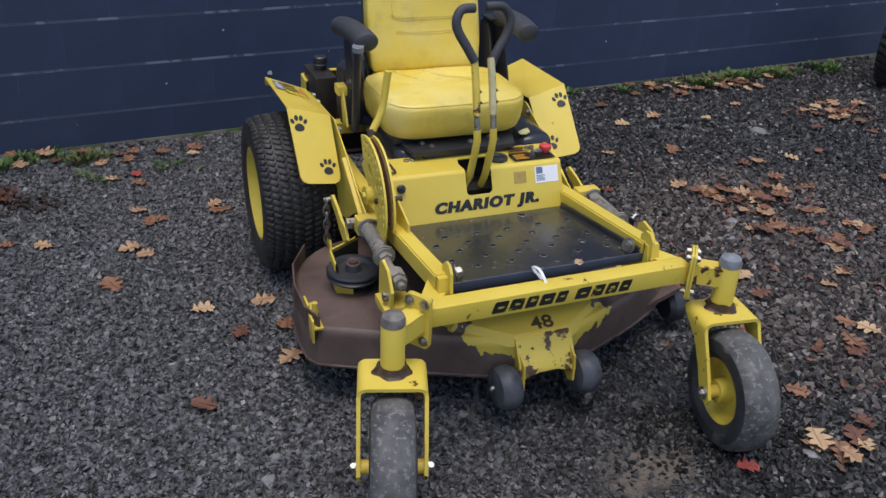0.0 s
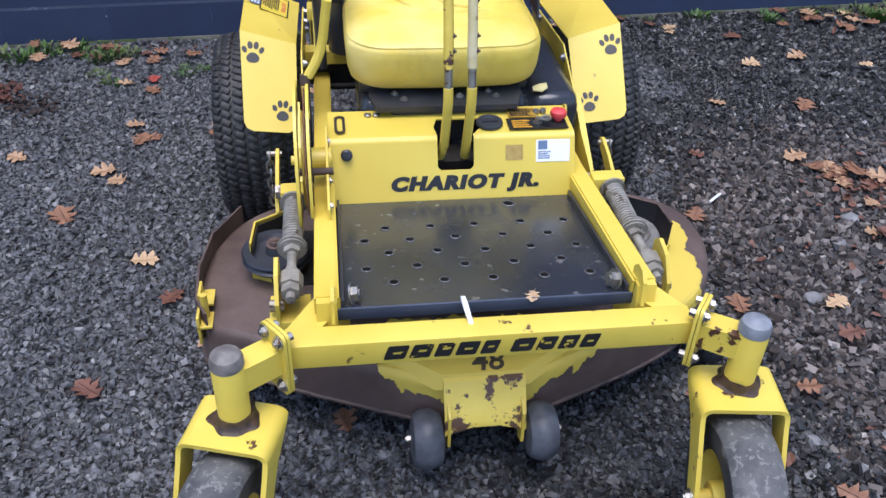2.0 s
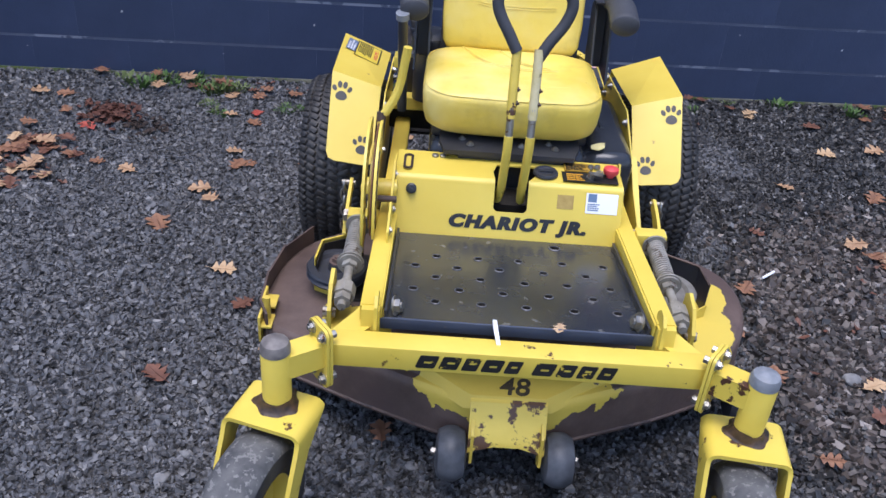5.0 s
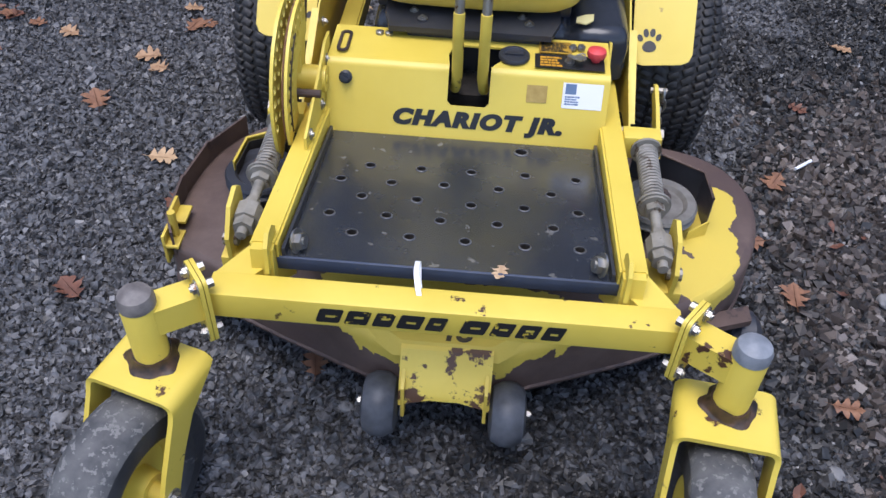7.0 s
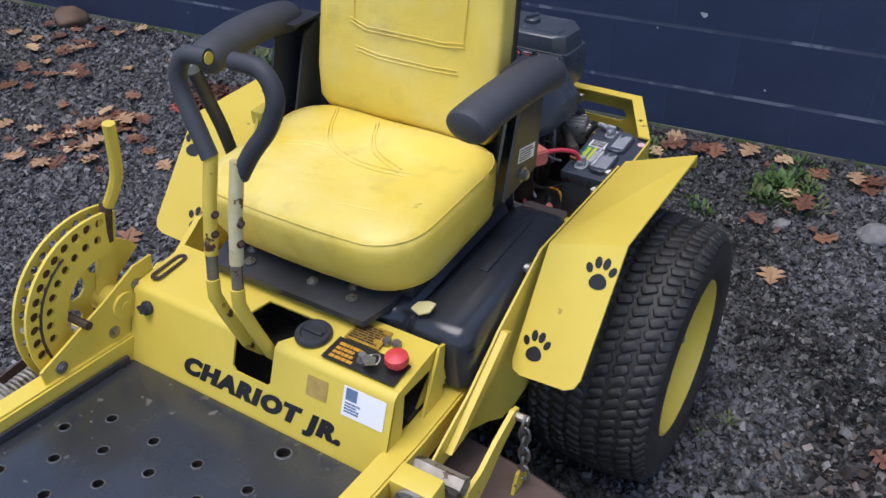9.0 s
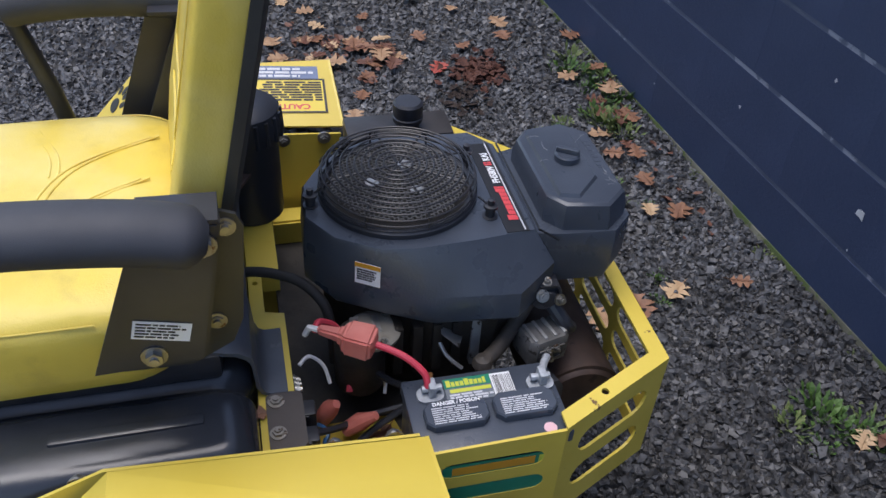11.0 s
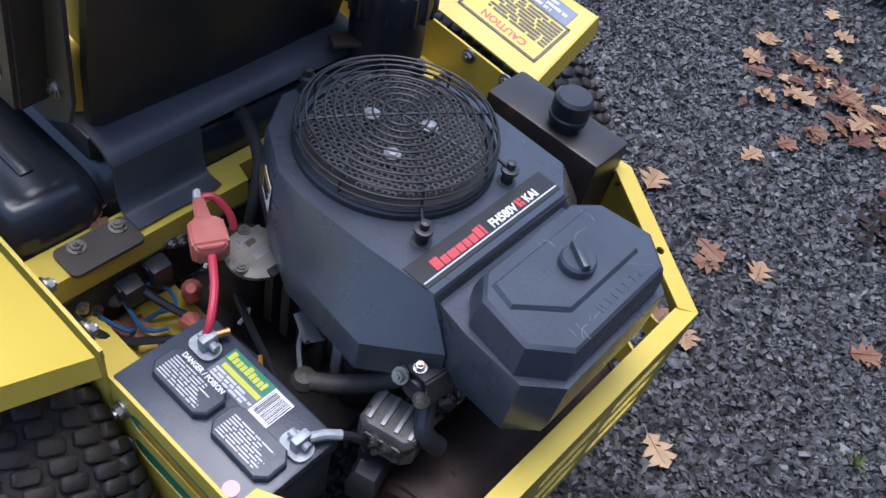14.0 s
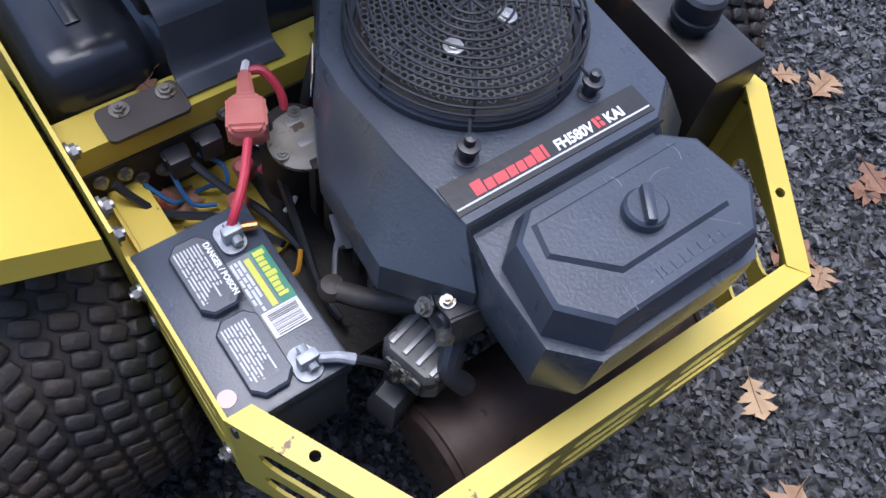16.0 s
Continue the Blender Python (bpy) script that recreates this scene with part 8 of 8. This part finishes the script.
wr = random.Random(8)
for cx_, cy_, sx, sy, n, sz in ((0.52, 1.01, 0.06, 0.05, 12, 1.5), (0.10, 1.02, 0.06, 0.06, 9, 1.2), (0.32, 0.83, 0.05, 0.04, 4, 0.8), (2.35, 1.30, 0.35, 0.03, 16, 1.6), (2.75, 1.32, 0.25, 0.03, 16, 1.9), (-1.24, 1.02, 0.10, 0.04, 14, 1.5), (-1.07, 0.83, 0.05, 0.04, 5, 0.9), (-0.78, 0.88, 0.06, 0.05, 5, 0.9), (-0.60, 0.85, 0.15, 0.1, 3, 0.6), (0.62, -0.02, 0.04, 0.03, 3, 0.7), (0.75, 1.15, 0.12, 0.04, 5, 0.9)):
    for _ in range(n):
        x = wr.gauss(cx_, sx)
        weed(x, min(wr.gauss(cy_, sy), wall_y(x) - 0.03), sz * wr.uniform(0.45, 0.85), wr.randrange(9999), grass_green if wr.random() < 0.75 else moss_green)
for _ in range(26):
    x = wr.uniform(-1.9, 2.6)
    weed(x, wall_y(x) - wr.uniform(0.015, 0.05), wr.uniform(0.25, 0.5), wr.randrange(9999), moss_green)


def rock(x, y, size, seed, material=None, label="pale grey stone lying on the gravel", flat=0.6):
    bm = bmesh.new()
    bmesh.ops.create_icosphere(bm, subdivisions=3, radius=1.0)
    off = Vector((seed * 3.7, seed * 1.3, 0))
    for v in bm.verts:
        k = 1 + 0.28 * noise.noise(v.co * 1.3 + off) + 0.08 * noise.noise(v.co * 4 + off)
        v.co = Vector((v.co.x * 1.25, v.co.y, v.co.z * flat)) * k * size
    ob = single("stone", bm, material or rock_pale, label, "stone", "loose stones", angle=60)
    ob.matrix_world = Matrix.Translation((x, y, ground_height(x, y) + size * flat * 0.45)) @ Matrix.Rotation(seed, 4, "Z")


for k, (x, y, s_) in enumerate(((0.80, 0.915, 0.042), (2.087, 0.516, 0.034), (-0.708, -1.084, 0.013), (-0.74, -1.16, 0.016), (0.765, -1.136, 0.014), (1.30, -0.30, 0.024), (0.56, 0.86, 0.02), (1.6, 0.0, 0.022), (-0.19, -1.075, 0.014), (1.0, -0.66, 0.022), (1.2, -0.42, 0.02), (0.62, -1.52, 0.016))):
    rock(x, y, s_, k + 1)
rock(-2.62, 0.95, 0.07, 31, surface("brown_stone", (0.10, 0.06, 0.04), (0.2, 0.13, 0.09), 0.9), "brown weathered stone beside the wall", 0.7)
leaf_litter(-1.50, 0.68, 0.055, 0.045, 260, 91, surface("reddish_needles", (0.05, 0.016, 0.010), (0.11, 0.040, 0.024), 0.8, scale=60))
leaf_litter(-1.33, 0.60, 0.05, 0.05, 60, 92, surface("dark_humus", (0.018, 0.012, 0.010), (0.04, 0.026, 0.020), 0.9, scale=60))
bm = bmesh.new()
rod(bm, (0.885, -0.195, 0.012), (0.935, -0.155, 0.014), 0.0045, 10)
single("cigarette_filter", bm, white_paint, "thin white paper stick lying on the gravel", "litter")


# ---- other machines parked nearby ----
def parked_wheel(parent, at, r, w, rim_mat, axis_turn):
    M = Matrix.Translation(at) @ Matrix.Rotation(radians(axis_turn), 4, "Z") @ Matrix.Rotation(radians(90), 4, "Y")
    bm = bmesh.new()
    lathe(bm, [(r * 0.56, -w * 0.8), (r * 0.70, -w), (r * 0.90, -w * 0.98), (r * 0.98, -w * 0.7), (r, -w * 0.3), (r, w * 0.3), (r * 0.98, w * 0.7), (r * 0.90, w * 0.98), (r * 0.70, w), (r * 0.56, w * 0.8)], 48, M)
    t = part("tyre", bm, rubber, parent, "black rubber tyre")
    bm = bmesh.new()
    for k in range(34):
        a = 2 * math.pi * k / 34
        for sg in (-1, 1):
            m = M @ Matrix.Rotation(a + (0.09 if sg > 0 else 0), 4, "Z") @ Matrix.Translation((r, 0, sg * w * 0.5)) @ Matrix.Rotation(sg * 0.5, 4, "X")
            box(bm, -0.006, 0.009, -0.011, 0.011, -w * 0.42, w * 0.42, m=m)
    part("tread", bm, rubber, t)
    bm = bmesh.new()
    lathe(bm, [(0.02, -w * 0.5), (r * 0.4, -w * 0.45), (r * 0.5, -w * 0.75), (r * 0.58, -w * 0.82), (r * 0.58, w * 0.82), (r * 0.5, w * 0.75), (r * 0.4, w * 0.45), (0.02, w * 0.5)], 36, M)
    part("rim", bm, rim_mat, parent)


tractor = thing("garden_tractor", "green garden tractor with white wheel rims, parked on gravel", "garden tractor")
parked_wheel(tractor, (-2.44, 0.28, 0.185), 0.185, 0.08, white_rim, 20)
parked_wheel(tractor, (-3.15, -0.03, 0.185), 0.185, 0.08, white_rim, 20)
parked_wheel(tractor, (-2.68, -1.00, 0.26), 0.26, 0.12, white_rim, 20)
bm = bmesh.new()
TM = Matrix.Translation((-2.75, -0.20, 0)) @ Matrix.Rotation(radians(20), 4, "Z")
loft(bm, [[TM @ Vector(p) for p in lp] for lp in ([(-0.24, -0.55, 0.30), (0.24, -0.55, 0.30), (0.24, 0.45, 0.30), (-0.24, 0.45, 0.30)], [(-0.26, -0.57, 0.45), (0.26, -0.57, 0.45), (0.26, 0.50, 0.45), (-0.26, 0.50, 0.45)], [(-0.24, -0.55, 0.66), (0.24, -0.55, 0.66), (0.22, 0.44, 0.62), (-0.22, 0.44, 0.62)], [(-0.20, -0.50, 0.70), (0.20, -0.50, 0.70), (0.16, 0.36, 0.67), (-0.16, 0.36, 0.67)])])
bmesh.ops.bevel(bm, geom=list(bm.edges), offset=0.02, segments=3, affect="EDGES")
part("hood", bm, green_plastic, tractor, "green painted bonnet")
bm = bmesh.new()
sheet(bm, [TM @ Vector(p) for p in ((0.05, -0.30, 0.25), (0.45, -0.30, 0.25), (0.45, 0.16, 0.25), (0.05, 0.16, 0.25))], (0, 0, 1), 0.09)
part("side_deck", bm, green_plastic, tractor)
other = thing("wheel", "large black tyre with yellow rim standing on gravel", "wheel")
parked_wheel(other, (3.52, 1.00, 0.255), 0.255, 0.11, yellow, -60)

# ---- wall blocks ----
BW, BH, J, JV = 0.406, 0.2050, 0.0055, 0.0006


def block_mesh(length, height):
    bm = bmesh.new()
    box(bm, 0, length, -0.010, 0.03, 0, height)
    front = [e for e in bm.edges if all(v.co.y < 0 for v in e.verts) and abs(e.verts[0].co.x - e.verts[1].co.x) > 0.1]
    bmesh.ops.bevel(bm, geom=front, offset=0.003, segments=2, affect="EDGES")
    return finish(bm, False)


full = block_mesh(BW - JV, BH - J)
low = block_mesh(BW - JV, 0.166 - J / 2 - 0.02)
for me in (full, low):
    me.materials.append(navy)
    me.name = "block"
br_ = random.Random(3)
rest = bmesh.new()
for course in range(12):
    z0 = 0.020 if course == 0 else 0.166 + (course - 1) * BH + J / 2
    for k in range(-22, 29):
        x = k * BW + (BW / 2 if course % 2 else 0.0) + 0.07
        dy = br_.uniform(-0.0003, 0.0003)
        if course < 6 and -3.3 < x < 4.6:
            b = new("block", full if course else low)
            b.parent = wall
            b.matrix_local = WALL @ Matrix.Translation((x, dy, z0))
        else:
            box(rest, x, x + BW - JV, -0.010 + dy, 0.03, z0, z0 + (BH - J if course else 0.134), m=WALL)
part("block_rest", rest, navy, wall, smooth=False)["kind"] = "stuff"
bm = bmesh.new()
spots = [(-0.273, 0.277, 0.016), (0.157, 0.418, 0.011), (0.247, 0.616, 0.016), (0.149, 0.423, 0.008)] + [(br_.uniform(-2.0, 3.0), br_.uniform(0.1, 0.75), br_.uniform(0.003, 0.007)) for _ in range(16)]
for x, z, r in spots:
    c = WALL @ Vector((x, -0.0125, z))
    pts = [c + Vector((r * q * math.cos(a), 0.075 * r * q * math.cos(a), r * q * math.sin(a))) for a, q in ((2 * math.pi * i / 7, br_.uniform(0.4, 1.1)) for i in range(7))]
    sheet(bm, pts, (0, -1, 0), 0.0008)
part("paint_chip", bm, surface("chipped_pale_spots", (0.35, 0.36, 0.38), (0.6, 0.61, 0.62), 0.7), wall, "pale chipped spots", smooth=False)["kind"] = "stuff"
